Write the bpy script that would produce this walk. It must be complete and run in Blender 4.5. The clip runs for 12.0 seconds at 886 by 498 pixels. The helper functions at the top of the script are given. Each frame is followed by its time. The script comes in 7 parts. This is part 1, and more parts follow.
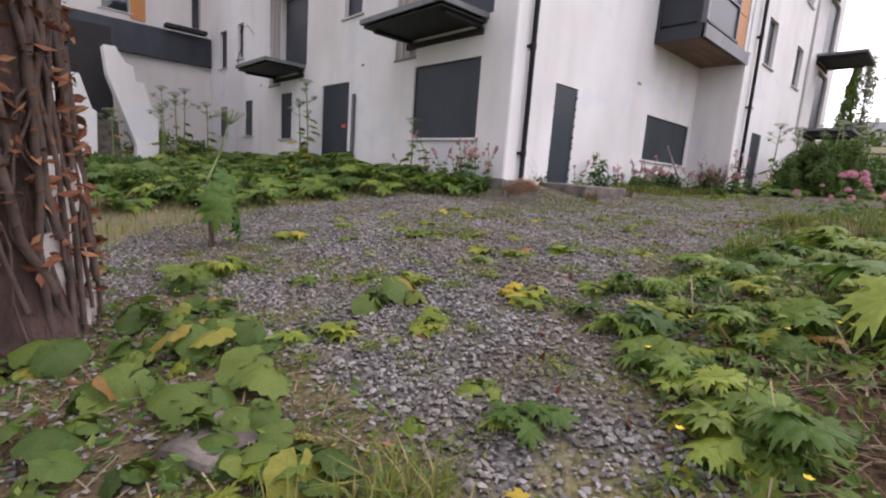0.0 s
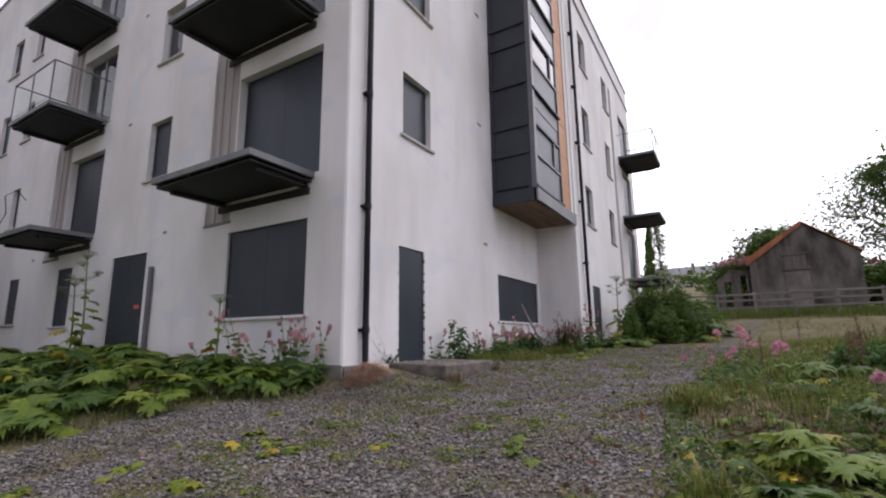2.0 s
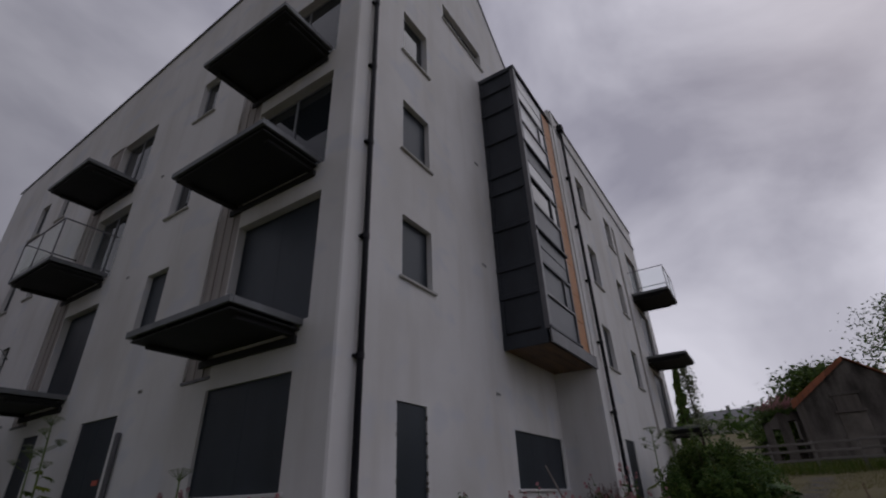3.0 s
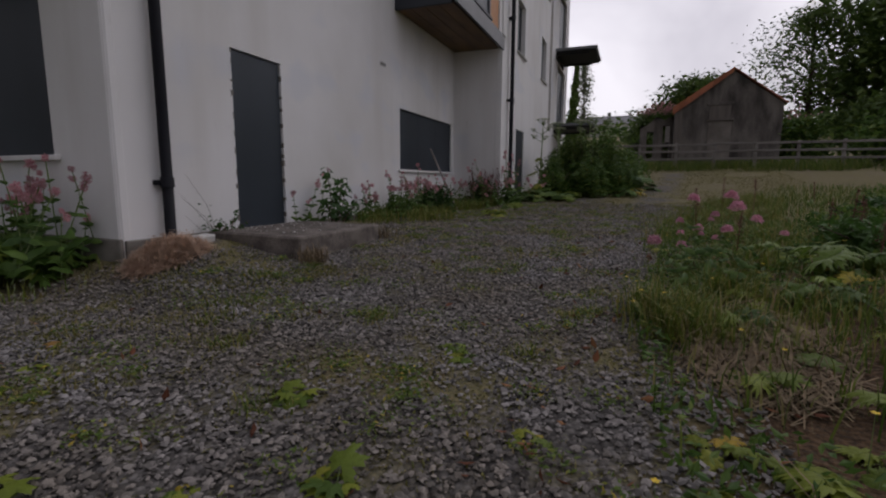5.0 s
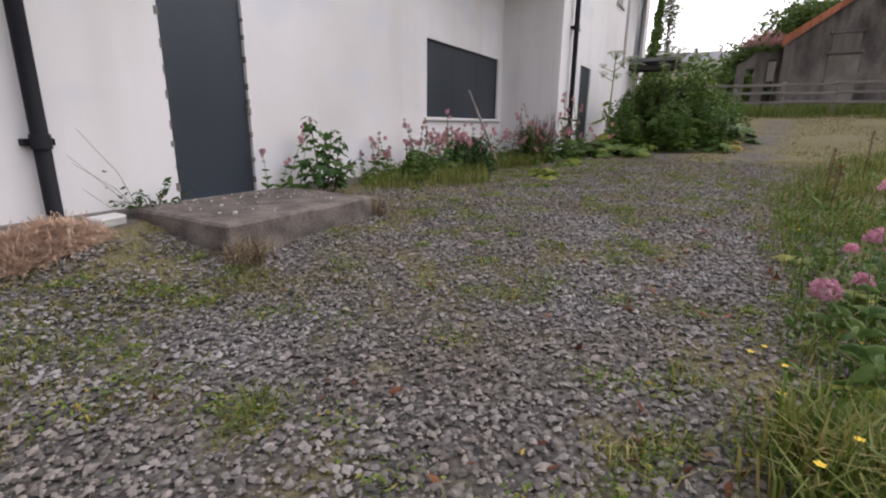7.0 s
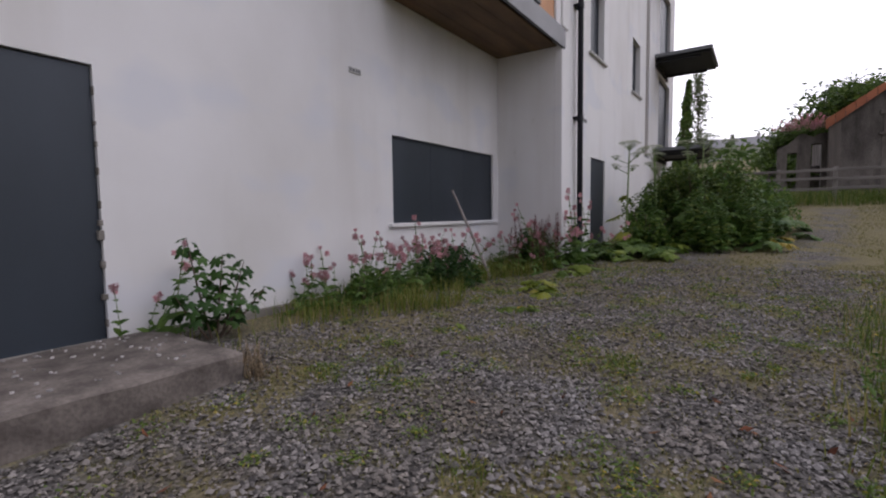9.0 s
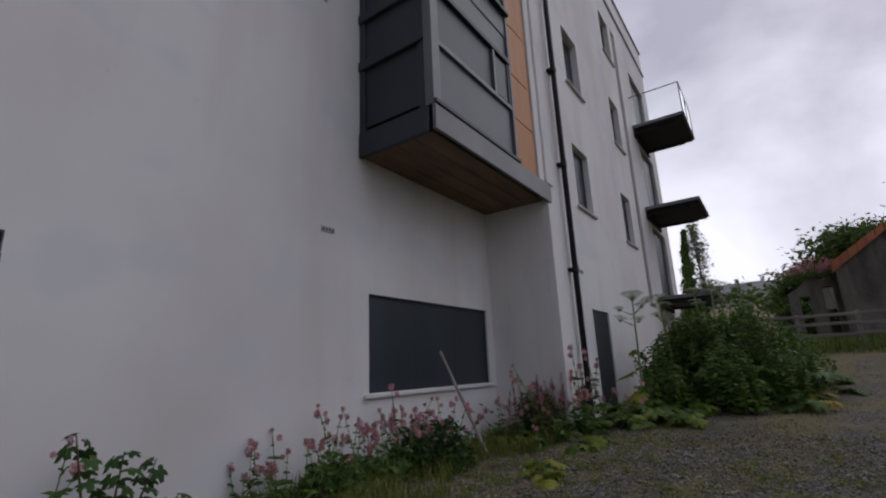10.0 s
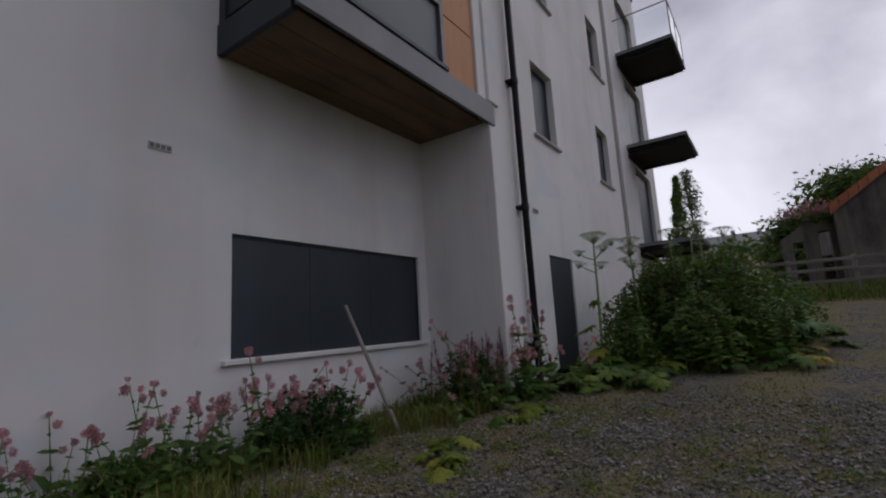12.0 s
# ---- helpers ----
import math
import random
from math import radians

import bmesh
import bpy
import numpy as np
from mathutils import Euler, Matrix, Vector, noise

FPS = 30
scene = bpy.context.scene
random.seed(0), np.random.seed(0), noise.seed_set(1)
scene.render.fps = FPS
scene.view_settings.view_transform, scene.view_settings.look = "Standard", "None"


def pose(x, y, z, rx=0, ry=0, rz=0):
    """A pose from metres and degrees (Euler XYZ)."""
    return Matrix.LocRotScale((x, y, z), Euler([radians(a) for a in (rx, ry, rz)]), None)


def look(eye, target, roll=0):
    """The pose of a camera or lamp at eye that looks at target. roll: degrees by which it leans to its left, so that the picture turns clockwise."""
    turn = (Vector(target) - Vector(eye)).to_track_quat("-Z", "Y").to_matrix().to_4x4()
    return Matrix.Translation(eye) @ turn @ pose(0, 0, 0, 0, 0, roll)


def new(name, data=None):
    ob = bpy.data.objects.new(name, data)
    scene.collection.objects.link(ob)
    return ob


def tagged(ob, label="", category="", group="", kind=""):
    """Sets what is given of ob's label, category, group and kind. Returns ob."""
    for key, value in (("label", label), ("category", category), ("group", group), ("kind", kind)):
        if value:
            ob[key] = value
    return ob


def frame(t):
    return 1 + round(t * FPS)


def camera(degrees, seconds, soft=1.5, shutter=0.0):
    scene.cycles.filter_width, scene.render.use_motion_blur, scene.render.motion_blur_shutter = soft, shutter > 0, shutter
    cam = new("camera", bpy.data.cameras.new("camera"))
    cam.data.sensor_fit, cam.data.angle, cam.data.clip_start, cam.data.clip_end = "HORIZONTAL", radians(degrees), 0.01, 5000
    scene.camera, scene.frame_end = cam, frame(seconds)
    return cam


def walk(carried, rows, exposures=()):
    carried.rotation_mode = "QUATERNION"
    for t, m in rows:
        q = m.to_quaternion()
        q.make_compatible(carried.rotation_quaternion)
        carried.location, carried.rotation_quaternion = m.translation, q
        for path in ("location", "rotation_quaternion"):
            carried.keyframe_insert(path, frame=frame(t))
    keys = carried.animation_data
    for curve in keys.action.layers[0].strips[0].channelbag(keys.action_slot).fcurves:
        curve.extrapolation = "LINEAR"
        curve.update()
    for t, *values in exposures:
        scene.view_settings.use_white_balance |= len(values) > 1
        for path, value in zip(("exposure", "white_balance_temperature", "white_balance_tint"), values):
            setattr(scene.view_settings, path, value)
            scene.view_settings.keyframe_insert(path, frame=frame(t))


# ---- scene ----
cam = camera(85.9, 12.0, soft=2.1)
PATH = [
    (0, (-7.315, -6.186, 0.134), (-5.96, -4.749, -0.179), 4.2),
    (0.5, (-6.834, -5.968, 0.233), (-5.349, -4.656, -0.04), 2.2),
    (1, (-6.366, -5.659, 0.287), (-4.771, -4.478, 0.04), 1.3),
    (1.5, (-5.928, -5.405, 0.323), (-4.231, -4.347, 0.317), 0.9),
    (2, (-5.543, -5.144, 0.504), (-3.856, -4.133, 0.872), -0.7),
    (2.5, (-5.185, -4.935, 0.672), (-3.613, -3.932, 1.397), -1.0),
    (3, (-4.786, -4.896, 0.729), (-3.289, -3.958, 1.667), -2.2),
    (3.5, (-4.354, -4.779, 0.655), (-2.725, -3.799, 1.277), -2.9),
    (5.5, (-2.549, -4.351, 0.675), (-0.714, -3.681, 0.244), 1.6),
    (6, (-2.084, -4.298, 0.756), (-0.289, -3.6, 0.216), 1.8),
    (6.5, (-1.636, -4.202, 0.773), (0.103, -3.39, 0.213), 1.2),
    (8.5, (0.303, -4.153, 0.963), (1.912, -3.0, 0.682), -0.4),
    (9, (0.716, -4.246, 1.027), (2.372, -3.134, 0.884), -0.8),
    (9.5, (1.133, -4.196, 1.082), (2.803, -3.105, 1.224), -1.4),
    (10, (1.462, -4.156, 1.162), (3.06, -3.059, 1.653), -2.5),
    (10.5, (1.815, -4.225, 1.125), (3.337, -3.029, 1.629), -3.3),
    (11, (2.27, -4.186, 1.104), (3.809, -2.976, 1.511), -2.6),
    (11.5, (2.777, -4.277, 1.072), (4.397, -3.152, 1.402), -3.0),
    (12, (3.231, -4.273, 1.125), (4.858, -3.153, 1.439), -3.4),
]
EXPOSURES = [(0, 0.62, 6490, 16), (1.0, 0.48, 6400, 16), (1.5, 0.36, 6400, 16), (2.0, 0.1, 6350, 15), (2.5, -1.0, 6250, 13), (3.0, -1.75, 6200, 14), (3.5, -2.3, 6200, 14), (3.7, -2.4, 6200, 14), (5.3, -0.82, 6550, 13), (5.5, -0.62, 6600, 13), (6.0, 0.2, 6600, 12), (6.5, 0.42, 6600, 12), (8.4, 0.0, 6350, 15), (9.0, -0.24, 6300, 15), (9.5, -0.85, 6200, 12), (10.0, -1.05, 6150, 13), (10.5, -1.45, 6150, 13), (11.0, -1.5, 6150, 13), (11.5, -1.35, 6150, 13), (12.0, -1.25, 6150, 13)]
walk(cam, [(t, look(eye, target, roll)) for t, eye, target, roll in PATH], EXPOSURES)
# ---- world, sun ----
world = bpy.data.worlds.new("overcast")
scene.world = world
world.use_nodes = True
wn, wl = world.node_tree.nodes, world.node_tree.links
wn.clear()
SUN_ELEV, SUN_AZ = 42.0, -24.0  # degrees; azimuth counted from +x towards +y
sky = wn.new("ShaderNodeTexSky")
sky.sky_type = "NISHITA"
sky.sun_disc = False
sky.sun_elevation = radians(SUN_ELEV)
sky.sun_rotation = radians(90 - SUN_AZ)
sky.air_density, sky.dust_density = 1.0, 3.0
skyk = wn.new("ShaderNodeVectorMath"); skyk.operation = "SCALE"; skyk.inputs["Scale"].default_value = 0.09
wl.new(sky.outputs[0], skyk.inputs[0])
wtc = wn.new("ShaderNodeTexCoord")
wmap = wn.new("ShaderNodeMapping"); wmap.inputs["Scale"].default_value = (1.0, 1.0, 1.5)
wl.new(wtc.outputs["Generated"], wmap.inputs[0])
wno = wn.new("ShaderNodeTexNoise")
wno.inputs["Scale"].default_value, wno.inputs["Detail"].default_value, wno.inputs["Roughness"].default_value = 1.9, 6.0, 0.5
wno.inputs["Distortion"].default_value = 0.35
wl.new(wmap.outputs[0], wno.inputs["Vector"])
wramp = wn.new("ShaderNodeValToRGB")
wramp.color_ramp.elements[0].position, wramp.color_ramp.elements[0].color = 0.33, (0.50, 0.487, 0.57, 1)
wramp.color_ramp.elements[1].position, wramp.color_ramp.elements[1].color = 0.68, (1.24, 1.21, 1.28, 1)
wl.new(wno.outputs["Fac"], wramp.inputs[0])
wmix = wn.new("ShaderNodeMix"); wmix.data_type = "RGBA"
wmix.inputs["Factor"].default_value = 0.88
# the cloud is brighter towards the hidden sun
sunv = (math.cos(radians(SUN_AZ)) * math.cos(radians(SUN_ELEV)), math.sin(radians(SUN_AZ)) * math.cos(radians(SUN_ELEV)), math.sin(radians(SUN_ELEV)))
wdot = wn.new("ShaderNodeVectorMath"); wdot.operation = "DOT_PRODUCT"; wdot.inputs[1].default_value = sunv
wl.new(wtc.outputs["Generated"], wdot.inputs[0])
wglow = wn.new("ShaderNodeMapRange"); wglow.interpolation_type = "SMOOTHSTEP"
for key, value in (("From Min", -0.3), ("From Max", 1.0), ("To Min", 0.74), ("To Max", 1.95)):
    wglow.inputs[key].default_value = value
wl.new(wdot.outputs["Value"], wglow.inputs["Value"])
wcl = wn.new("ShaderNodeVectorMath"); wcl.operation = "SCALE"
wl.new(wramp.outputs[0], wcl.inputs[0]); wl.new(wglow.outputs[0], wcl.inputs["Scale"])
wl.new(skyk.outputs[0], wmix.inputs["A"]); wl.new(wcl.outputs[0], wmix.inputs["B"])
wbg = wn.new("ShaderNodeBackground"); wbg.inputs["Strength"].default_value = 1.0
wl.new(wmix.outputs["Result"], wbg.inputs["Color"])
wout = wn.new("ShaderNodeOutputWorld"); wl.new(wbg.outputs[0], wout.inputs[0])

sun = new("sun", bpy.data.lights.new("sun", "SUN"))
sun.data.energy, sun.data.angle, sun.data.color = 0.7, radians(50), (1.0, 0.97, 0.93)
sd = Vector((math.cos(radians(SUN_AZ)) * math.cos(radians(SUN_ELEV)), math.sin(radians(SUN_AZ)) * math.cos(radians(SUN_ELEV)), math.sin(radians(SUN_ELEV))))
sun.matrix_world = look(sd * 50, (0, 0, 0))


# ---- materials ----
def mat(name, col, col2=None, rough=0.8, metal=0.0, scale=3.0, fine=60.0, bump=0.15, spread=0.25, stretch=(1, 1, 1), rand=0.0, island=0.0, thin=0.0, finecol=0.12, dist=0.02):
    """Two-scale procedural surface: slow blotches between col and col2, fine grain and relief."""
    m = bpy.data.materials.new(name)
    m.use_nodes = True
    n, l = m.node_tree.nodes, m.node_tree.links
    b = n["Principled BSDF"]
    col2 = col2 or tuple(c * 0.72 for c in col)
    tc = n.new("ShaderNodeTexCoord")
    mp = n.new("ShaderNodeMapping"); mp.inputs["Scale"].default_value = stretch
    l.new(tc.outputs["Object"], mp.inputs[0])
    n1 = n.new("ShaderNodeTexNoise"); n1.inputs["Scale"].default_value = scale; n1.inputs["Detail"].default_value = 6
    n2 = n.new("ShaderNodeTexNoise"); n2.inputs["Scale"].default_value = fine; n2.inputs["Detail"].default_value = 3
    l.new(mp.outputs[0], n1.inputs["Vector"]); l.new(mp.outputs[0], n2.inputs["Vector"])
    r = n.new("ShaderNodeMapRange"); r.inputs["From Min"].default_value = 0.5 - spread; r.inputs["From Max"].default_value = 0.5 + spread
    l.new(n1.outputs["Fac"], r.inputs["Value"])
    mx = n.new("ShaderNodeMix"); mx.data_type = "RGBA"
    mx.inputs["A"].default_value, mx.inputs["B"].default_value = (*col, 1), (*col2, 1)
    l.new(r.outputs[0], mx.inputs["Factor"])
    f = n.new("ShaderNodeMapRange"); f.inputs["To Min"].default_value = 1 - finecol; f.inputs["To Max"].default_value = 1 + finecol
    l.new(n2.outputs["Fac"], f.inputs["Value"])
    val = f.outputs[0]
    if rand or island:
        src = n.new("ShaderNodeObjectInfo").outputs["Random"] if rand else n.new("ShaderNodeNewGeometry").outputs["Random Per Island"]
        k = n.new("ShaderNodeMapRange"); k.inputs["To Min"].default_value = 1 - (rand or island); k.inputs["To Max"].default_value = 1 + (rand or island)
        l.new(src, k.inputs["Value"])
        mu = n.new("ShaderNodeMath"); mu.operation = "MULTIPLY"
        l.new(val, mu.inputs[0]); l.new(k.outputs[0], mu.inputs[1])
        val = mu.outputs[0]
    sc = n.new("ShaderNodeVectorMath"); sc.operation = "SCALE"
    l.new(mx.outputs["Result"], sc.inputs[0]); l.new(val, sc.inputs["Scale"])
    l.new(sc.outputs[0], b.inputs["Base Color"])
    b.inputs["Roughness"].default_value, b.inputs["Metallic"].default_value = rough, metal
    if bump:
        bp = n.new("ShaderNodeBump"); bp.inputs["Strength"].default_value = bump; bp.inputs["Distance"].default_value = dist
        l.new(n2.outputs["Fac"], bp.inputs["Height"]); l.new(bp.outputs[0], b.inputs["Normal"])
    if thin:
        b.inputs["Specular IOR Level"].default_value = 0.3
        out = n["Material Output"]
        tr = n.new("ShaderNodeBsdfTranslucent"); l.new(sc.outputs[0], tr.inputs["Color"])
        ms = n.new("ShaderNodeMixShader"); ms.inputs[0].default_value = thin
        l.new(b.outputs[0], ms.inputs[1]); l.new(tr.outputs[0], ms.inputs[2]); l.new(ms.outputs[0], out.inputs[0])
    return m


def leaf_mat(name, greens, rand=True, thin=0.35, rough=0.5):
    """Leaf colour picked per leaf along a ramp of greens, yellows and browns."""
    m = bpy.data.materials.new(name)
    m.use_nodes = True
    n, l = m.node_tree.nodes, m.node_tree.links
    b = n["Principled BSDF"]
    src = n.new("ShaderNodeObjectInfo").outputs["Random"] if rand else n.new("ShaderNodeNewGeometry").outputs["Random Per Island"]
    rp = n.new("ShaderNodeValToRGB")
    els = rp.color_ramp.elements
    while len(els) < len(greens):
        els.new(0.5)
    for e, (p, c) in zip(els, greens):
        e.position, e.color = p, (*c, 1)
    l.new(src, rp.inputs[0])
    tc = n.new("ShaderNodeTexCoord")
    no = n.new("ShaderNodeTexNoise"); no.inputs["Scale"].default_value = 14; no.inputs["Detail"].default_value = 4
    l.new(tc.outputs["Object"], no.inputs["Vector"])
    k = n.new("ShaderNodeMapRange"); k.inputs["To Min"].default_value = 0.62; k.inputs["To Max"].default_value = 1.38
    l.new(no.outputs["Fac"], k.inputs["Value"])
    sc = n.new("ShaderNodeVectorMath"); sc.operation = "SCALE"
    l.new(rp.outputs[0], sc.inputs[0]); l.new(k.outputs[0], sc.inputs["Scale"])
    l.new(sc.outputs[0], b.inputs["Base Color"])
    b.inputs["Roughness"].default_value = rough
    b.inputs["Specular IOR Level"].default_value = 0.3
    bp = n.new("ShaderNodeBump"); bp.inputs["Strength"].default_value = 0.3; bp.inputs["Distance"].default_value = 0.02
    l.new(no.outputs["Fac"], bp.inputs["Height"]); l.new(bp.outputs[0], b.inputs["Normal"])
    tr = n.new("ShaderNodeBsdfTranslucent"); l.new(sc.outputs[0], tr.inputs["Color"])
    ms = n.new("ShaderNodeMixShader"); ms.inputs[0].default_value = thin
    out = n["Material Output"]
    l.new(b.outputs[0], ms.inputs[1]); l.new(tr.outputs[0], ms.inputs[2]); l.new(ms.outputs[0], out.inputs[0])
    return m


def render_mat(name, base, dirt, streak):
    """Painted render: trowelled relief, rain streaks running down, bluish touch-up patches and grey-green blotches."""
    m = bpy.data.materials.new(name)
    m.use_nodes = True
    n, l = m.node_tree.nodes, m.node_tree.links
    b = n["Principled BSDF"]
    tc = n.new("ShaderNodeTexCoord")

    def noise_tex(scale, detail, stretch, lo, hi):
        mp = n.new("ShaderNodeMapping"); mp.inputs["Scale"].default_value = stretch
        l.new(tc.outputs["Object"], mp.inputs[0])
        t = n.new("ShaderNodeTexNoise"); t.inputs["Scale"].default_value = scale; t.inputs["Detail"].default_value = detail
        l.new(mp.outputs[0], t.inputs["Vector"])
        r = n.new("ShaderNodeMapRange"); r.inputs["From Min"].default_value, r.inputs["From Max"].default_value = lo, hi
        l.new(t.outputs["Fac"], r.inputs["Value"])
        return r.outputs[0], t.outputs["Fac"]

    def mixed(a, fac, colour, amount):
        k = n.new("ShaderNodeMath"); k.operation = "MULTIPLY"; k.inputs[1].default_value = amount
        l.new(fac, k.inputs[0])
        x = n.new("ShaderNodeMix"); x.data_type = "RGBA"
        if isinstance(a, tuple):
            x.inputs["A"].default_value = (*a, 1)
        else:
            l.new(a, x.inputs["A"])
        x.inputs["B"].default_value = (*colour, 1)
        l.new(k.outputs[0], x.inputs["Factor"])
        return x.outputs["Result"]

    blot, _ = noise_tex(0.45, 7, (1, 1, 0.8), 0.42, 0.75)
    strk, _ = noise_tex(1.0, 8, (1.7, 1.7, 0.22), 0.5, 0.8)
    blue, _ = noise_tex(0.8, 2, (1, 1, 1.6), 0.56, 0.66)
    spot, _ = noise_tex(7.0, 3, (1, 1, 0.6), 0.68, 0.8)
    _, fine = noise_tex(150.0, 3, (1, 1, 1), 0, 1)
    _, wave = noise_tex(2.2, 3, (1, 1, 1), 0, 1)
    c = mixed(base, blot, dirt, 0.55)
    c = mixed(c, blue, (0.62, 0.65, 0.72), 0.4)
    c = mixed(c, strk, streak, 0.36)
    c = mixed(c, spot, dirt, 0.3)
    l.new(c, b.inputs["Base Color"])
    b.inputs["Roughness"].default_value = 0.85
    b.inputs["Specular IOR Level"].default_value = 0.25
    b1 = n.new("ShaderNodeBump"); b1.inputs["Strength"].default_value = 0.35; b1.inputs["Distance"].default_value = 0.004
    b2 = n.new("ShaderNodeBump"); b2.inputs["Strength"].default_value = 0.25; b2.inputs["Distance"].default_value = 0.02
    l.new(fine, b1.inputs["Height"]); l.new(wave, b2.inputs["Height"])
    l.new(b2.outputs[0], b1.inputs["Normal"]); l.new(b1.outputs[0], b.inputs["Normal"])
    return m


WHITE = render_mat("white_render", (0.775, 0.765, 0.76), (0.54, 0.52, 0.48), (0.52, 0.49, 0.44))
CREAM = render_mat("weathered_render", (0.66, 0.63, 0.60), (0.48, 0.45, 0.42), (0.45, 0.42, 0.39))
SCREEN = mat("steel_screen", (0.038, 0.049, 0.064), (0.022, 0.030, 0.039), rough=0.45, metal=0.15, scale=1.3, fine=220, bump=0.25, dist=0.003, stretch=(1, 1, 0.4))
ZINC = mat("zinc_cladding", (0.046, 0.053, 0.066), (0.026, 0.030, 0.038), rough=0.5, metal=0.3, scale=1.6, fine=40, bump=0.08, stretch=(1, 1, 0.4))
FASCIA = mat("grey_fascia", (0.17, 0.17, 0.18), (0.12, 0.12, 0.13), rough=0.5, metal=0.3, scale=2, fine=50, bump=0.06)
BAYPANEL = mat("bay_panel", (0.068, 0.078, 0.098), (0.05, 0.058, 0.072), rough=0.45, scale=1.2, fine=60, bump=0.05)
ORANGE = mat("orange_cladding", (0.52, 0.23, 0.07), (0.40, 0.17, 0.06), rough=0.6, scale=1.5, fine=60, stretch=(5, 5, 0.4), bump=0.1)
SOFFIT = mat("timber_soffit", (0.20, 0.112, 0.052), (0.075, 0.045, 0.026), rough=0.65, scale=1.6, fine=30, stretch=(0.7, 3, 1), bump=0.1, rand=0.1)
BOARD = mat("weathered_boarding", (0.42, 0.39, 0.37), (0.30, 0.27, 0.25), rough=0.85, scale=1.5, fine=40, stretch=(5, 5, 0.25), bump=0.25, rand=0.12)
STEEL = mat("galvanised_channel", (0.20, 0.21, 0.22), (0.13, 0.135, 0.14), rough=0.55, metal=0.35, scale=3, fine=50, bump=0.08)
# near black: the shade beneath the balconies is put into this colour
UNDER = mat("shaded_underside", (0.02, 0.02, 0.021), (0.011, 0.011, 0.012), rough=0.75, scale=2, fine=30, bump=0.1)
BLACKPIPE = mat("black_pipe", (0.007, 0.0075, 0.011), (0.011, 0.011, 0.014), rough=0.55, scale=4, fine=60, bump=0.05)
BLACKPIPE.node_tree.nodes["Principled BSDF"].inputs["Specular IOR Level"].default_value = 0.15
SILL = mat("concrete_sill", (0.55, 0.54, 0.52), (0.38, 0.37, 0.35), rough=0.85, scale=4, fine=80, bump=0.15)
CONCRETE = mat("concrete_slab", (0.185, 0.158, 0.138), (0.07, 0.058, 0.05), rough=0.9, scale=4.5, fine=38, bump=0.6, dist=0.01, spread=0.16, finecol=0.5)
CHIP = mat("render_chip", (0.50, 0.48, 0.46), (0.28, 0.26, 0.24), rough=0.9, scale=9, island=0.5)
PLINTH = mat("plinth_mortar", (0.27, 0.25, 0.225), (0.12, 0.11, 0.09), rough=0.95, scale=3, fine=50, bump=0.4)
FRAMEMAT = mat("window_frame", (0.30, 0.31, 0.33), (0.22, 0.23, 0.25), rough=0.45, scale=3, fine=40, bump=0.04)
# glass reflecting the sky, its brightness put into a white base colour
SKYPANEL = mat("sky_white_panel", (0.62, 0.63, 0.66), (0.5, 0.51, 0.54), rough=0.35, scale=1.0, fine=30, bump=0.02)
# near black, the gloom of unlit rooms put into the colour
DARKIN = mat("unlit_interior", (0.03, 0.03, 0.032), rough=0.9, bump=0.05)
PEBBLE = mat("barn_render", (0.185, 0.166, 0.15), (0.05, 0.044, 0.04), rough=0.95, scale=1.1, fine=18, bump=0.6, spread=0.14, finecol=0.4, stretch=(1.5, 1.5, 0.55))
BARNDOOR = mat("barn_boarding", (0.17, 0.15, 0.135), (0.11, 0.095, 0.085), rough=0.9, scale=2, fine=30, stretch=(4, 4, 0.5), bump=0.2)
BARNBLOCK = mat("barn_infill_render", (0.26, 0.235, 0.21), (0.13, 0.115, 0.10), rough=0.95, scale=1.4, fine=35, bump=0.4, spread=0.2, finecol=0.25)
REDTILE = mat("red_roof_tiles", (0.48, 0.18, 0.085), (0.33, 0.12, 0.07), rough=0.85, scale=2, fine=30, bump=0.3, rand=0.25)
FENCE = mat("grey_fence_timber", (0.25, 0.235, 0.22), (0.16, 0.145, 0.13), rough=0.9, scale=2, fine=40, stretch=(4, 0.6, 4), bump=0.25, rand=0.15)
BARK = mat("ivy_bark", (0.085, 0.05, 0.04), (0.022, 0.013, 0.011), rough=0.95, scale=6, fine=24, stretch=(1.6, 1.6, 0.5), bump=0.9, dist=0.04, spread=0.2, finecol=0.4)
IVYSTEM = mat("ivy_stem_bark", (0.085, 0.055, 0.043), (0.03, 0.02, 0.016), rough=0.95, scale=8, fine=30, bump=0.5)
PALEBARK = mat("pale_bark", (0.46, 0.42, 0.40), (0.28, 0.24, 0.22), rough=0.95, scale=5, fine=30, bump=0.6, dist=0.02)
TWIG = mat("brown_stem", (0.12, 0.082, 0.055), (0.065, 0.048, 0.034), rough=0.85, bump=0.2)
PETIOLE = mat("green_stem", (0.17, 0.24, 0.07), (0.12, 0.17, 0.06), rough=0.6, bump=0.05)
PINKVIVID = mat("vivid_pink_petals", (0.60, 0.25, 0.36), (0.68, 0.42, 0.48), rough=0.7, scale=9, fine=40, bump=0.0, rand=0.2, thin=0.3)
PINK = mat("pink_petals", (0.50, 0.20, 0.24), (0.60, 0.40, 0.41), rough=0.7, scale=9, fine=40, bump=0.0, rand=0.3, thin=0.3)
CREAMFL = mat("cream_umbel", (0.56, 0.57, 0.46), (0.40, 0.45, 0.30), rough=0.8, scale=9, bump=0.0, thin=0.3)
YELLOWFL = mat("yellow_petals", (0.72, 0.52, 0.03), (0.62, 0.42, 0.02), rough=0.7, bump=0.0)
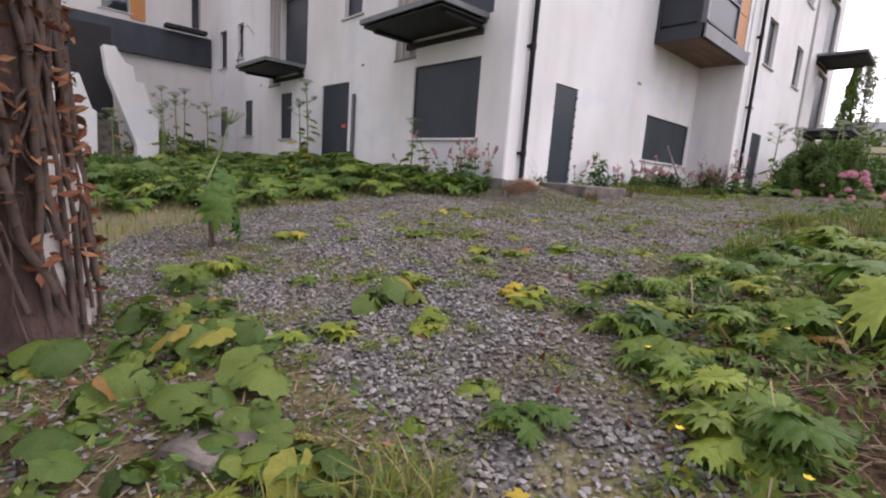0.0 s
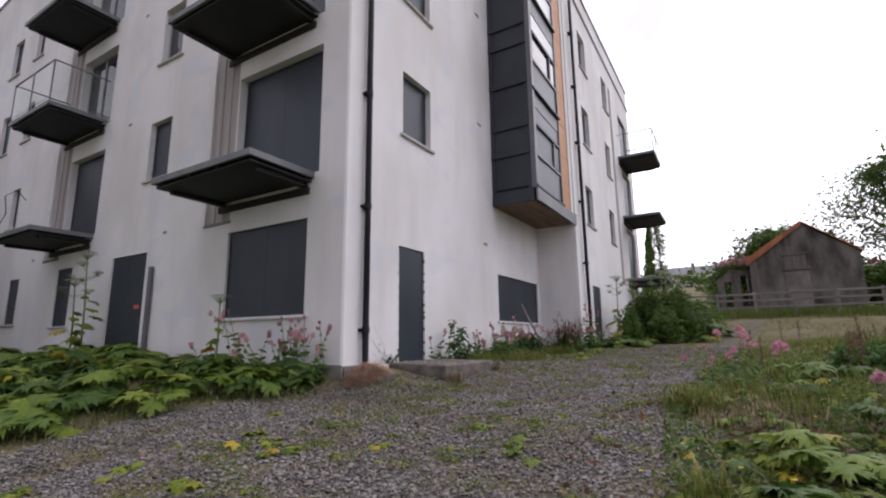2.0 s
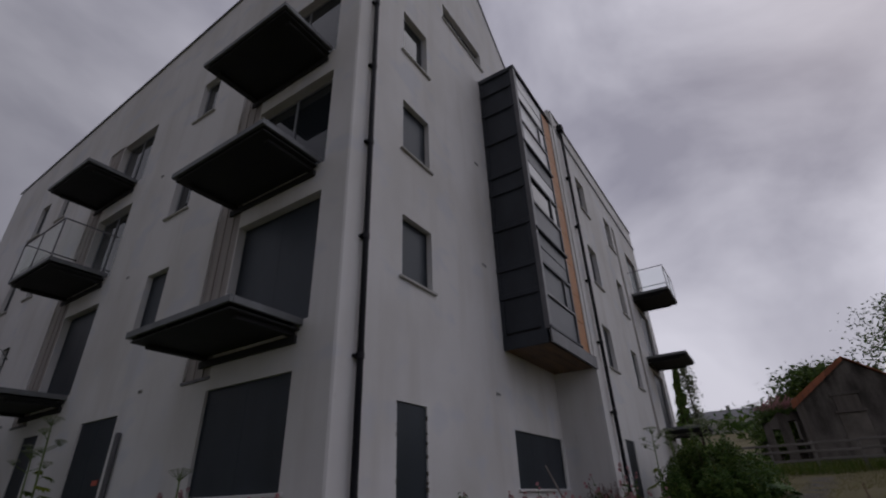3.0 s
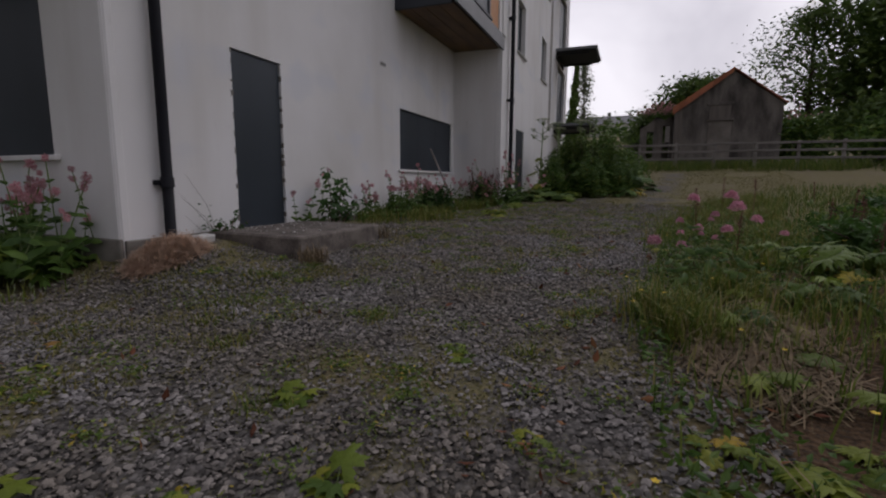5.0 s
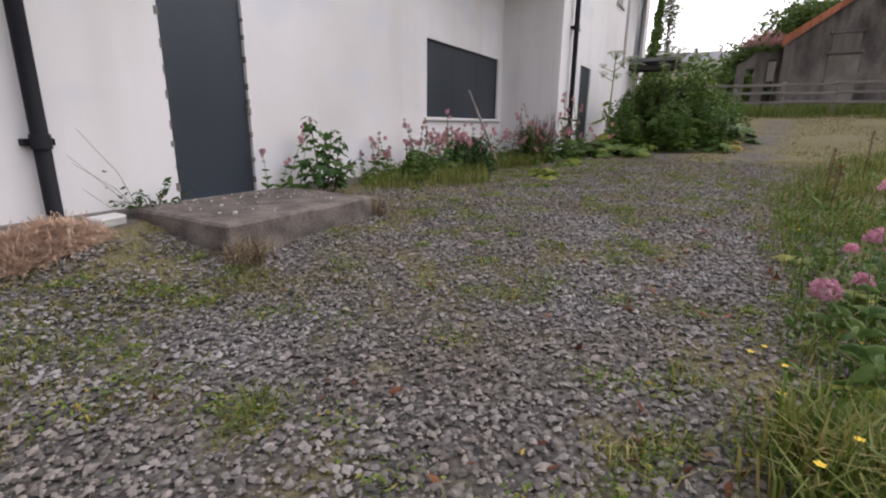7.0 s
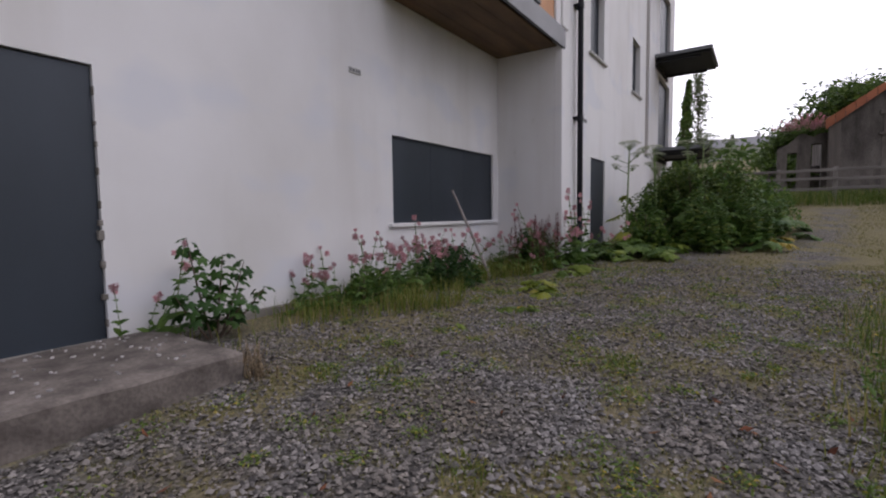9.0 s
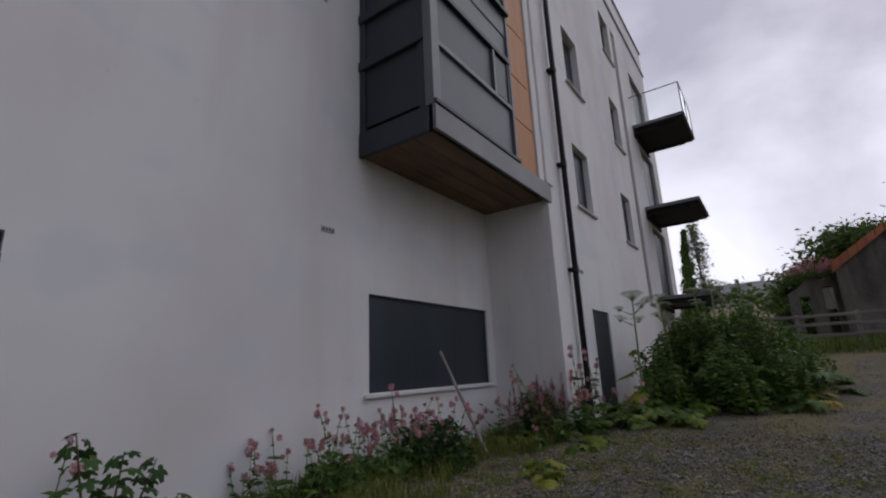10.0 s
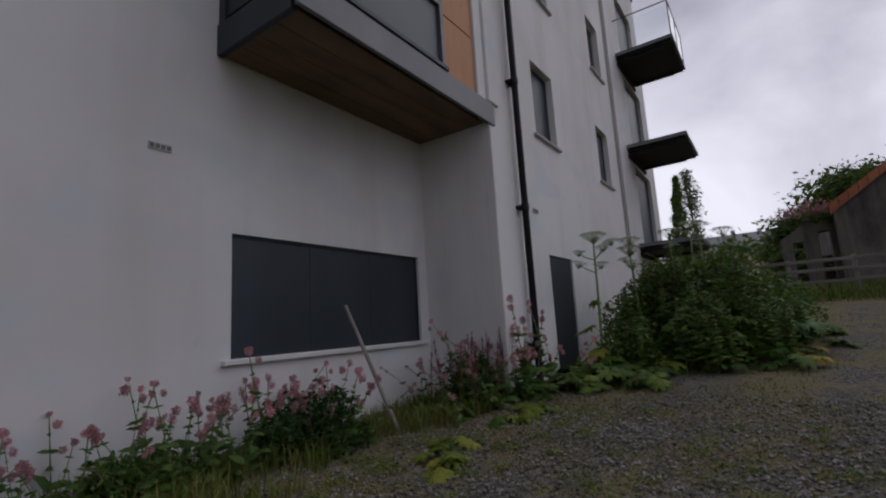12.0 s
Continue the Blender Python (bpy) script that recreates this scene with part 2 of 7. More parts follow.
STRAW = mat("dry_straw", (0.64, 0.47, 0.35), (0.38, 0.245, 0.165), rough=0.95, scale=8, fine=40, bump=0.1, island=0.3)
HAY = mat("dry_brown_grass", (0.27, 0.205, 0.125), (0.17, 0.125, 0.075), rough=0.95, bump=0.0, island=0.35)
PLASTIC = mat("white_plastic", (0.62, 0.62, 0.60), (0.45, 0.44, 0.42), rough=0.5, bump=0.03)
POLE = mat("weathered_pole", (0.36, 0.32, 0.29), (0.25, 0.22, 0.20), rough=0.85, fine=30, stretch=(3, 3, 0.5), bump=0.2)
GRAVELST = mat("gravel_stones", (0.205, 0.192, 0.186), (0.15, 0.129, 0.106), rough=0.85, scale=1.3, fine=70, bump=0.3, island=0.66, spread=0.16)

G_BIG = leaf_mat("hogweed_leaf", [(0.0, (0.07, 0.125, 0.018)), (0.35, (0.155, 0.215, 0.028)), (0.7, (0.235, 0.285, 0.036)), (0.92, (0.30, 0.315, 0.045)), (0.975, (0.56, 0.40, 0.045)), (1.0, (0.36, 0.20, 0.06))])
# darker copy of the leaf greens, with shade put into the colour
G_SHADE = leaf_mat("shade_toned_leaf", [(0.0, (0.04, 0.10, 0.02)), (0.5, (0.075, 0.15, 0.028)), (0.94, (0.12, 0.20, 0.04)), (1.0, (0.40, 0.30, 0.04))])
BIG_RAMP = [(0.0, (0.07, 0.125, 0.018)), (0.35, (0.155, 0.215, 0.028)), (0.7, (0.235, 0.285, 0.036)), (0.92, (0.30, 0.315, 0.045)), (0.975, (0.56, 0.40, 0.045)), (1.0, (0.36, 0.20, 0.06))]
FIELD_RAMP = [(0.0, (0.045, 0.095, 0.016)), (0.4, (0.095, 0.165, 0.026)), (0.8, (0.17, 0.25, 0.036)), (0.985, (0.27, 0.33, 0.055)), (1.0, (0.55, 0.42, 0.05))]
G_FIELD = leaf_mat("field_hogweed_leaf", FIELD_RAMP)
G_FIELDI = leaf_mat("joined_field_hogweed_leaf", FIELD_RAMP, rand=False)
G_BIGI = leaf_mat("joined_hogweed_leaf", BIG_RAMP, rand=False)
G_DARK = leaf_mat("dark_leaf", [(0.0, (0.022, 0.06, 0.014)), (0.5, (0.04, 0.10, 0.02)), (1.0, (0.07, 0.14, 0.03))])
G_ROUND = leaf_mat("butterbur_leaf", [(0.0, (0.055, 0.095, 0.018)), (0.5, (0.10, 0.155, 0.03)), (0.88, (0.165, 0.215, 0.042)), (0.95, (0.34, 0.30, 0.05)), (1.0, (0.26, 0.14, 0.05))])
G_ISL = leaf_mat("mixed_foliage", [(0.0, (0.045, 0.095, 0.02)), (0.4, (0.075, 0.145, 0.027)), (0.8, (0.125, 0.205, 0.04)), (1.0, (0.20, 0.25, 0.055))], rand=False)
G_TREE = leaf_mat("tree_foliage", [(0.0, (0.04, 0.075, 0.018)), (0.5, (0.078, 0.135, 0.028)), (1.0, (0.13, 0.19, 0.042))], rand=False)
# grey-green made paler, with distance haze put into the leaf colour
G_HAZY = leaf_mat("hazy_foliage", [(0.0, (0.11, 0.14, 0.07)), (0.5, (0.17, 0.20, 0.11)), (1.0, (0.25, 0.28, 0.17))], rand=False)
G_GRASS = leaf_mat("grass_blade", [(0.0, (0.075, 0.125, 0.02)), (0.4, (0.135, 0.18, 0.028)), (0.7, (0.20, 0.215, 0.045)), (1.0, (0.32, 0.26, 0.10))], rand=False)
G_BANK = leaf_mat("bank_grass_blade", [(0.0, (0.055, 0.10, 0.016)), (0.5, (0.10, 0.155, 0.024)), (0.85, (0.16, 0.195, 0.035)), (1.0, (0.30, 0.25, 0.11))], rand=False)
G_MOSS = leaf_mat("moss", [(0.0, (0.10, 0.11, 0.03)), (0.5, (0.18, 0.175, 0.05)), (0.85, (0.26, 0.24, 0.085)), (1.0, (0.32, 0.25, 0.13))], rand=False)
G_WEED = leaf_mat("low_weed", [(0.0, (0.09, 0.15, 0.03)), (0.6, (0.15, 0.22, 0.045)), (0.9, (0.25, 0.27, 0.06)), (1.0, (0.50, 0.36, 0.06))], rand=False)
DEADLEAF = leaf_mat("dead_leaf", [(0.0, (0.075, 0.028, 0.016)), (0.6, (0.17, 0.062, 0.03)), (1.0, (0.30, 0.15, 0.07))], rand=False, thin=0.15, rough=0.8)
DOCKRED = mat("dock_seed", (0.16, 0.055, 0.05), (0.09, 0.035, 0.03), rough=0.9, bump=0.0, island=0.3)

GLASS = bpy.data.materials.new("window_glass")
GLASS.use_nodes = True
gb = GLASS.node_tree.nodes["Principled BSDF"]
gb.inputs["Base Color"].default_value = (0.02, 0.025, 0.03, 1)
gb.inputs["Roughness"].default_value = 0.04
gb.inputs["Specular IOR Level"].default_value = 0.8
CLEAR = bpy.data.materials.new("clear_glass")
CLEAR.use_nodes = True
cb = CLEAR.node_tree.nodes["Principled BSDF"]
cb.inputs["Base Color"].default_value = (0.93, 0.96, 0.95, 1)
cb.inputs["Roughness"].default_value = 0.02
cb.inputs["Transmission Weight"].default_value = 1.0
cb.inputs["IOR"].default_value = 1.05


# ---- mesh helpers ----
def link(name, bm, material, parent=None, label="", smooth=False):
    me = bpy.data.meshes.new(name)
    bm.normal_update()
    bm.to_mesh(me)
    bm.free()
    for x in (material if isinstance(material, (list, tuple)) else [material]):
        me.materials.append(x)
    if smooth:
        me.polygons.foreach_set("use_smooth", [True] * len(me.polygons))
    ob = new(name, me)
    if parent:
        ob.parent = parent
    if label:
        ob["label"] = label
    return ob



def box(bm, x0, x1, y0, y1, z0, z1, bevel=0.0, mi=0):
    r = bmesh.ops.create_cube(bm, size=1.0)
    vs = r["verts"]
    for v in vs:
        v.co = Vector(((x0 + x1) / 2 + v.co.x * (x1 - x0), (y0 + y1) / 2 + v.co.y * (y1 - y0), (z0 + z1) / 2 + v.co.z * (z1 - z0)))
    fs = {f for v in vs for f in v.link_faces}
    for f in fs:
        f.material_index = mi
    if bevel:
        es = list({e for v in vs for e in v.link_edges})
        bmesh.ops.bevel(bm, geom=es, offset=bevel, segments=1, affect="EDGES")
    return bm


def boxed(name, dims, material, parent=None, label="", bevel=0.006):
    return link(name, box(bmesh.new(), *dims, bevel), material, parent, label)


def tube(bm, pts, radii, sides=8, mi=0):
    """A tapered tube along a line of points."""
    rings = []
    for i, p in enumerate(pts):
        p = Vector(p)
        d = (Vector(pts[min(i + 1, len(pts) - 1)]) - Vector(pts[max(i - 1, 0)])).normalized()
        a = d.orthogonal().normalized() if abs(d.z) > 0.9 else d.cross(Vector((0, 0, 1))).normalized()
        b = d.cross(a)
        r = radii[i] if isinstance(radii, (list, tuple)) else radii
        rings.append([bm.verts.new(p + (a * math.cos(2 * math.pi * k / sides) + b * math.sin(2 * math.pi * k / sides)) * r) for k in range(sides)])
    for u, w in zip(rings, rings[1:]):
        for k in range(sides):
            f = bm.faces.new((u[k], u[(k + 1) % sides], w[(k + 1) % sides], w[k]))
            f.material_index, f.smooth = mi, True
    for ring in (rings[0], rings[-1]):
        bm.faces.new(ring).material_index = mi
    return bm


class Heap:
    """Gathers many small pieces into one mesh."""

    def __init__(self):
        self.v, self.f, self.m, self.n = [], [], [], 0

    def add(self, verts, faces, mi=0):
        verts = np.asarray(verts, float)
        self.v.append(verts)
        self.f += [tuple(i + self.n for i in f) for f in faces]
        self.m += [mi] * len(faces)
        self.n += len(verts)

    def mesh(self, name, mats, smooth=False):
        me = bpy.data.meshes.new(name)
        me.from_pydata(np.concatenate(self.v).tolist(), [], self.f)
        for x in mats:
            me.materials.append(x)
        me.polygons.foreach_set("material_index", self.m)
        if smooth:
            me.polygons.foreach_set("use_smooth", [True] * len(me.polygons))
        me.update()
        return me

    def thing(self, name, mats, smooth=False, parent=None):
        ob = new(name, self.mesh(name, mats, smooth))
        if parent:
            ob.parent = parent
        return ob


def turned(verts, m):
    a = np.array(m)
    return np.asarray(verts) @ a[:3, :3].T + a[:3, 3]


def empty(name, m=None):
    ob = new(name)
    ob.empty_display_size = 0.1
    if m is not None:
        ob.matrix_world = m
    return ob


# ---- lie of the land ----
GX = (-60, -14, -9, -7.3, -5.3, -4.3, -3.3, -2.1, 0, 1, 3, 5.4, 7.2, 12, 20, 24, 40, 90, 200, 700)
GZ = (-3.2, -1.75, -1.25, -1.06, -0.78, -0.61, -0.49, -0.40, -0.29, -0.23, -0.13, -0.06, 0.0, 0.32, 1.28, 1.5, 2.6, 8.5, 20, 45)


def edge_y(x):
    """Where the gravel gives way to the bank on the seaward side."""
    return np.interp(x, (-9, -7, -5.6, -5, -4.4, -2.9, -1, 0.5, 2.2, 4.9, 6.7, 10, 15), (-8.2, -7.0, -5.75, -5.2, -5.02, -4.86, -4.66, -4.56, -4.8, -4.9, -5.15, -6.2, -9.5))


def hummock(x, y):
    """Small unevenness of the ground near the walk."""
    xs_, ys_ = np.ravel(x), np.ravel(y)
    out = np.zeros(len(xs_))
    for i in np.nonzero((np.abs(xs_ - 4) < 17) & (np.abs(ys_) < 14))[0]:
        p = Vector((xs_[i], ys_[i], 0))
        out[i] = 0.022 * noise.noise(p * 0.7) + 0.012 * noise.noise(p * 1.9)
    return np.reshape(out, np.shape(x))


def gz(x, y):
    z = np.interp(x, GX, GZ)
    # the bank, a shoulder under the wall, and the field before the west front
    z = z + 0.16 * np.clip((edge_y(x) - y - 0.1) / 1.6, 0, 1) * np.clip((14 - x) / 8, 0, 1)
    up = np.clip((1.75 + y) / 1.5, 0, 1) * np.clip((x + 0.6) / 0.9, 0, 1) * np.clip((9 - x) / 3, 0, 1)
    z = z + up * (0.02 - np.minimum(z, 0.02))
    f = np.clip((y + 0.2) / 3.5, 0, 1) * np.clip((-x + 0.3) / 0.6, 0, 1)
    z = z + f * (np.interp(x, (-12, -6, -3, 0), (-0.6, -0.45, -0.2, 0.1)) - z) * 0.85
    return z + hummock(x, y)


def patch(x, y):
    """How mossy the gravel is, 0 to 1, in soft patches."""
    out = [0.5 + 0.5 * (0.55 * noise.noise(Vector((a * 0.8, b * 1.0, 5.0))) + 0.9 * noise.noise(Vector((a * 2.6, b * 2.9, 9.0))) + 0.4 * noise.noise(Vector((a * 6.1, b * 6.3, 2.0)))) for a, b in zip(np.ravel(x), np.ravel(y))]
    return np.clip((np.reshape(out, np.shape(x)) - 0.44) / 0.36, 0, 1)


def gn(x, y):
    return float(gz(x, y))


# ---- ground ----
def ground():
    def axis(lo, hi, step, far):
        mid = list(np.arange(lo, hi + 1e-6, step))
        out = [hi + (far - hi) * (k / 14) ** 2.2 for k in range(1, 15)]
        neg = [lo - (far + lo) * (k / 14) ** 2.2 for k in range(14, 0, -1)]
        return np.array(neg + mid + out)
    xs, ys = axis(-12, 24, 0.2, 700), axis(-14, 14, 0.2, 700)
    X, Y = np.meshgrid(xs, ys, indexing="ij")
    Z = gz(X, Y)
    near = (np.abs(X - 4) < 17) & (np.abs(Y) < 14)
    nx, ny = X.shape
    v = np.stack([X, Y, Z], -1).reshape(-1, 3)
    idx = np.arange(nx * ny).reshape(nx, ny)
    f = np.stack([idx[:-1, :-1], idx[1:, :-1], idx[1:, 1:], idx[:-1, 1:]], -1).reshape(-1, 4)
    me = bpy.data.meshes.new("ground")
    me.from_pydata(v.tolist(), [], f.tolist())
    # share of turf over bare gravel
    E = edge_y(X)
    turf = np.clip((E - Y + 0.35) / 0.8, 0, 1)
    mossy = np.zeros_like(turf)
    mossy[near] = patch(X[near], Y[near])
    turf = np.maximum(turf, np.clip((Y - np.interp(X, (-9, -7.5, -6, -4, -2, -0.6, 0.2), (-3.0, -1.2, 0.2, 0.6, 0.6, -0.3, -0.5))) / 0.9, 0, 1) * (X < 0.2))
    turf = np.maximum(turf, np.clip((Y + 2.3 - 0.05 * (X - 3)) / 1.1, 0, 1) * np.clip((X - 2.7) / 1.2, 0, 1) * (0.45 + 0.4 * mossy))
    # two worn wheel tracks run up the lane
    worn = np.exp(-((Y + 2.55 + 0.12 * (X - 4)) / 0.55) ** 2) + np.exp(-((Y + 4.0 + 0.14 * (X - 4)) / 0.5) ** 2)
    turf = np.maximum(turf, np.clip((X - 3.0) / 6, 0, 1) * (0.42 + 0.4 * mossy) * (1 - 0.75 * np.clip(worn, 0, 1)))
    turf = np.maximum(turf, np.clip((X - 17.5) / 2, 0, 1))
    turf = np.maximum(turf, np.clip((-8.0 - X) / 2, 0, 1))
    turf = np.maximum(turf, 0.06 + 0.44 * mossy)
    turf = np.maximum(turf, np.clip((-5.95 - X) / 0.5, 0, 1) * np.clip((Y + 5.4) / 0.5, 0, 1) * np.clip((-1.9 - Y) / 0.5, 0, 1) * 0.75)
    at = me.attributes.new("turf", "FLOAT", "POINT")
    at.data.foreach_set("value", turf.reshape(-1).astype(np.float32))
    litter = np.clip((E - Y + 0.1) / 0.4, 0, 1) * np.clip((E + 3.6 - Y) / 0.4, 0, 1) * np.clip((2.6 - X) / 1.5, 0, 1) * np.clip((Y - E + 4.5) / 1.0, 0, 1)
    litter = np.maximum(litter, np.clip((-6.1 - X) / 0.4, 0, 1) * np.clip((Y + 5.4) / 0.5, 0, 1) * np.clip((-1.6 - Y) / 0.5, 0, 1) * 0.7)
    litter = litter * np.clip((X + 8.8) / 1.0, 0, 1)
    at = me.attributes.new("litter", "FLOAT", "POINT")
    at.data.foreach_set("value", litter.reshape(-1).astype(np.float32))
    m = bpy.data.materials.new("gravel_and_turf")
    m.use_nodes = True
    n, l = m.node_tree.nodes, m.node_tree.links
    b = n["Principled BSDF"]
    b.inputs["Roughness"].default_value = 0.95
    b.inputs["Specular IOR Level"].default_value = 0.2
    tc = n.new("ShaderNodeTexCoord")
    vo = n.new("ShaderNodeTexVoronoi"); vo.inputs["Scale"].default_value = 30
    l.new(tc.outputs["Object"], vo.inputs["Vector"])
    rp = n.new("ShaderNodeValToRGB")
    rp.color_ramp.elements[0].color, rp.color_ramp.elements[1].color = (0.06, 0.055, 0.05, 1), (0.245, 0.228, 0.215, 1)
    sep = n.new("ShaderNodeSeparateColor"); l.new(vo.outputs["Color"], sep.inputs[0]); l.new(sep.outputs[0], rp.inputs[0])
    # stones darken from centre to rim: shade of the gaps put into colour
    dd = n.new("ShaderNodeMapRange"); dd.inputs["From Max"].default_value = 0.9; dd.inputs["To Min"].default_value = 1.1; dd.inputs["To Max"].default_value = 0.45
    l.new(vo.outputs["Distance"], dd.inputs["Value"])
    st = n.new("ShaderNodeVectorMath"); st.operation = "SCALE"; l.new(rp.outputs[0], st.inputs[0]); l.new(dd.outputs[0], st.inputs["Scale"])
    big = n.new("ShaderNodeTexNoise"); big.inputs["Scale"].default_value = 1.1; big.inputs["Detail"].default_value = 8; big.inputs["Roughness"].default_value = 0.65
    l.new(tc.outputs["Object"], big.inputs["Vector"])
    fin = n.new("ShaderNodeTexNoise"); fin.inputs["Scale"].default_value = 38; fin.inputs["Detail"].default_value = 6; fin.inputs["Roughness"].default_value = 0.7
    l.new(tc.outputs["Object"], fin.inputs["Vector"])
    gr = n.new("ShaderNodeValToRGB")
    e = gr.color_ramp.elements
    e[0].position, e[0].color = 0.3, (0.068, 0.068, 0.022, 1)
    e[1].position, e[1].color = 0.7, (0.25, 0.21, 0.105, 1)
    e.new(0.5).color = (0.155, 0.136, 0.072, 1)
    l.new(fin.outputs["Fac"], gr.inputs[0])
    soil = n.new("ShaderNodeMix"); soil.data_type = "RGBA"; soil.inputs["B"].default_value = (0.17, 0.14, 0.095, 1)
    sr = n.new("ShaderNodeMapRange"); sr.inputs["From Min"].default_value, sr.inputs["From Max"].default_value = 0.5, 0.72
    l.new(big.outputs["Fac"], sr.inputs["Value"]); l.new(sr.outputs[0], soil.inputs["Factor"]); l.new(gr.outputs[0], soil.inputs["A"])
    an = n.new("ShaderNodeAttribute"); an.attribute_name = "turf"
    # ragged rim: share of turf against a broad and a fine noise
    s1 = n.new("ShaderNodeMath"); s1.operation = "MULTIPLY_ADD"; s1.inputs[1].default_value = 1.25
    l.new(an.outputs["Fac"], s1.inputs[0]); l.new(big.outputs["Fac"], s1.inputs[2])
    s2 = n.new("ShaderNodeMath"); s2.operation = "MULTIPLY_ADD"; s2.inputs[1].default_value = 0.5
    l.new(fin.outputs["Fac"], s2.inputs[0]); l.new(s1.outputs[0], s2.inputs[2])
    mr = n.new("ShaderNodeMapRange"); mr.inputs["From Min"].default_value, mr.inputs["From Max"].default_value = 0.88, 1.25
    l.new(s2.outputs[0], mr.inputs["Value"])
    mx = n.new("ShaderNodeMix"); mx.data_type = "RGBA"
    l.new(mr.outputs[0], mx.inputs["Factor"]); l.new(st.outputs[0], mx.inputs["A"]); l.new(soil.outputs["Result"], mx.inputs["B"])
    lr = n.new("ShaderNodeValToRGB")
    lr.color_ramp.elements[0].position, lr.color_ramp.elements[0].color = 0.35, (0.022, 0.016, 0.010, 1)
    lr.color_ramp.elements[1].position, lr.color_ramp.elements[1].color = 0.72, (0.17, 0.105, 0.06, 1)
    l.new(fin.outputs["Fac"], lr.inputs[0])
    an2 = n.new("ShaderNodeAttribute"); an2.attribute_name = "litter"
    mx2 = n.new("ShaderNodeMix"); mx2.data_type = "RGBA"
    l.new(an2.outputs["Fac"], mx2.inputs["Factor"]); l.new(mx.outputs["Result"], mx2.inputs["A"]); l.new(lr.outputs[0], mx2.inputs["B"])
    l.new(mx2.outputs["Result"], b.inputs["Base Color"])
    bp = n.new("ShaderNodeBump"); bp.inputs["Strength"].default_value = 0.8; bp.inputs["Distance"].default_value = 0.02; bp.invert = True
    l.new(vo.outputs["Distance"], bp.inputs["Height"]); l.new(bp.outputs[0], b.inputs["Normal"])
    me.materials.append(m)
    me.polygons.foreach_set("use_smooth", [True] * len(me.polygons))
    ob = new("ground", me)
    return tagged(ob, "grey gravel track breaking up into rough turf and bare soil", "ground", kind="structure")


ground()


# ---- building shell ----
def wall(name, axis, plane, inward, u0, u1, z0, top, holes, material, label, thick=0.3):
    """A wall with thickness, in the plane axis = plane; top: z as a function of u; holes: (u0, u1, z0, z1)."""
    bm = bmesh.new()
    us = sorted({u0, u1, *(a for h in holes for a in h[:2])} | {u for u in top[1] if u0 < u < u1})
    zs = sorted({z0, *(a for h in holes for a in h[2:])})
    cache = {}

    def vert(u, z, side):
        key = (round(u, 4), round(z, 4), side)
        if key not in cache:
            p = plane + inward * thick * side
            cache[key] = bm.verts.new((p, u, z) if axis == "x" else (u, p, z))
        return cache[key]

    def solid(a, b, c, d):
        m, k = (a + b) / 2, (c + d) / 2
        return not any(h[0] < m < h[1] and h[2] < k < h[3] for h in holes)

    cells = {}
    for i in range(len(us) - 1):
        for j in range(len(zs)):
            a, b = us[i], us[i + 1]
            last = j == len(zs) - 1
            c = zs[j]
            da, db = (top[0](a), top[0](b)) if last else (zs[j + 1], zs[j + 1])
            if solid(a, b, c, (da + db) / 2):
                cells[i, j] = (a, b, c, da, db)
    for (i, j), (a, b, c, da, db) in cells.items():
        for s in (0, 1):
            q = [vert(a, c, s), vert(b, c, s), vert(b, db, s), vert(a, da, s)]
            bm.faces.new(q)
        for other, pa, pb in (((i - 1, j), (a, c), (a, da)), ((i + 1, j), (b, c), (b, db)), ((i, j - 1), (a, c), (b, c)), ((i, j + 1), (a, da), (b, db))):
            if other not in cells:
                bm.faces.new([vert(*pa, 0), vert(*pb, 0), vert(*pb, 1), vert(*pa, 1)])
    bmesh.ops.recalc_face_normals(bm, faces=bm.faces[:])
    ob = link(name, bm, material)
    return tagged(ob, label, "wall", kind="structure")


def flat_top(z):
    return (lambda u: z, ())


def sloped(pts):
    return (lambda u: float(np.interp(u, [p[0] for p in pts], [p[1] for p in pts])), tuple(p[0] for p in pts))


BASE = -0.35
JY = -1.22          # plane of the projecting block
BX0, BX1 = 5.65, 8.96  # bay
S_WIN = [(1.57, 2.58, 4.44, 5.80), (1.57, 2.58, 7.44, 8.88), (1.57, 2.58, 10.5, 12.0)]
S_DOOR, S_LOW, S_SLIT = (1.46, 2.31, 0.085, 2.20), (5.82, 8.77, 0.92, 2.13), (3.55, 5.95, 13.9, 14.65)
J_A = [(10.75, 11.75, 4.32, 5.75), (10.95, 11.95, 7.33, 8.85), (11.1, 12.1, 10.5, 12.0)]
J_B = [(14.5, 15.45, 4.30, 5.72), (14.7, 15.65, 7.3, 8.8), (14.9, 15.9, 10.5, 12.0)]
J_DOOR = (10.82, 11.89, 0.22, 2.19)
J_STRIP = (16.25, 16.75, 2.75, 12.1)
J_TALL = [(18.4, 20.5, 3.15, 5.6), (18.4, 20.5, 6.15, 8.6), (18.4, 20.5, 9.15, 11.6)]
F_BIG, F_DOOR = (0.85, 2.99, 0.91, 2.54), (5.85, 7.36, 0.25, 2.46)
F_SLIM = [(9.42, 10.25, 0.92, 2.43), (12.8, 13.52, 1.05, 2.38), (15.55, 16.42, 1.05, 2.28)]
F_BDOOR = [(0.62, 2.93, 3.33, 5.74), (0.62, 2.93, 6.38, 8.80), (0.62, 2.93, 9.42, 11.85)]
F_BDOOR2 = [(8.43, 10.31, 3.2, 5.48), (8.38, 10.31, 6.22, 8.5), (8.3, 10.31, 9.28, 11.4)]
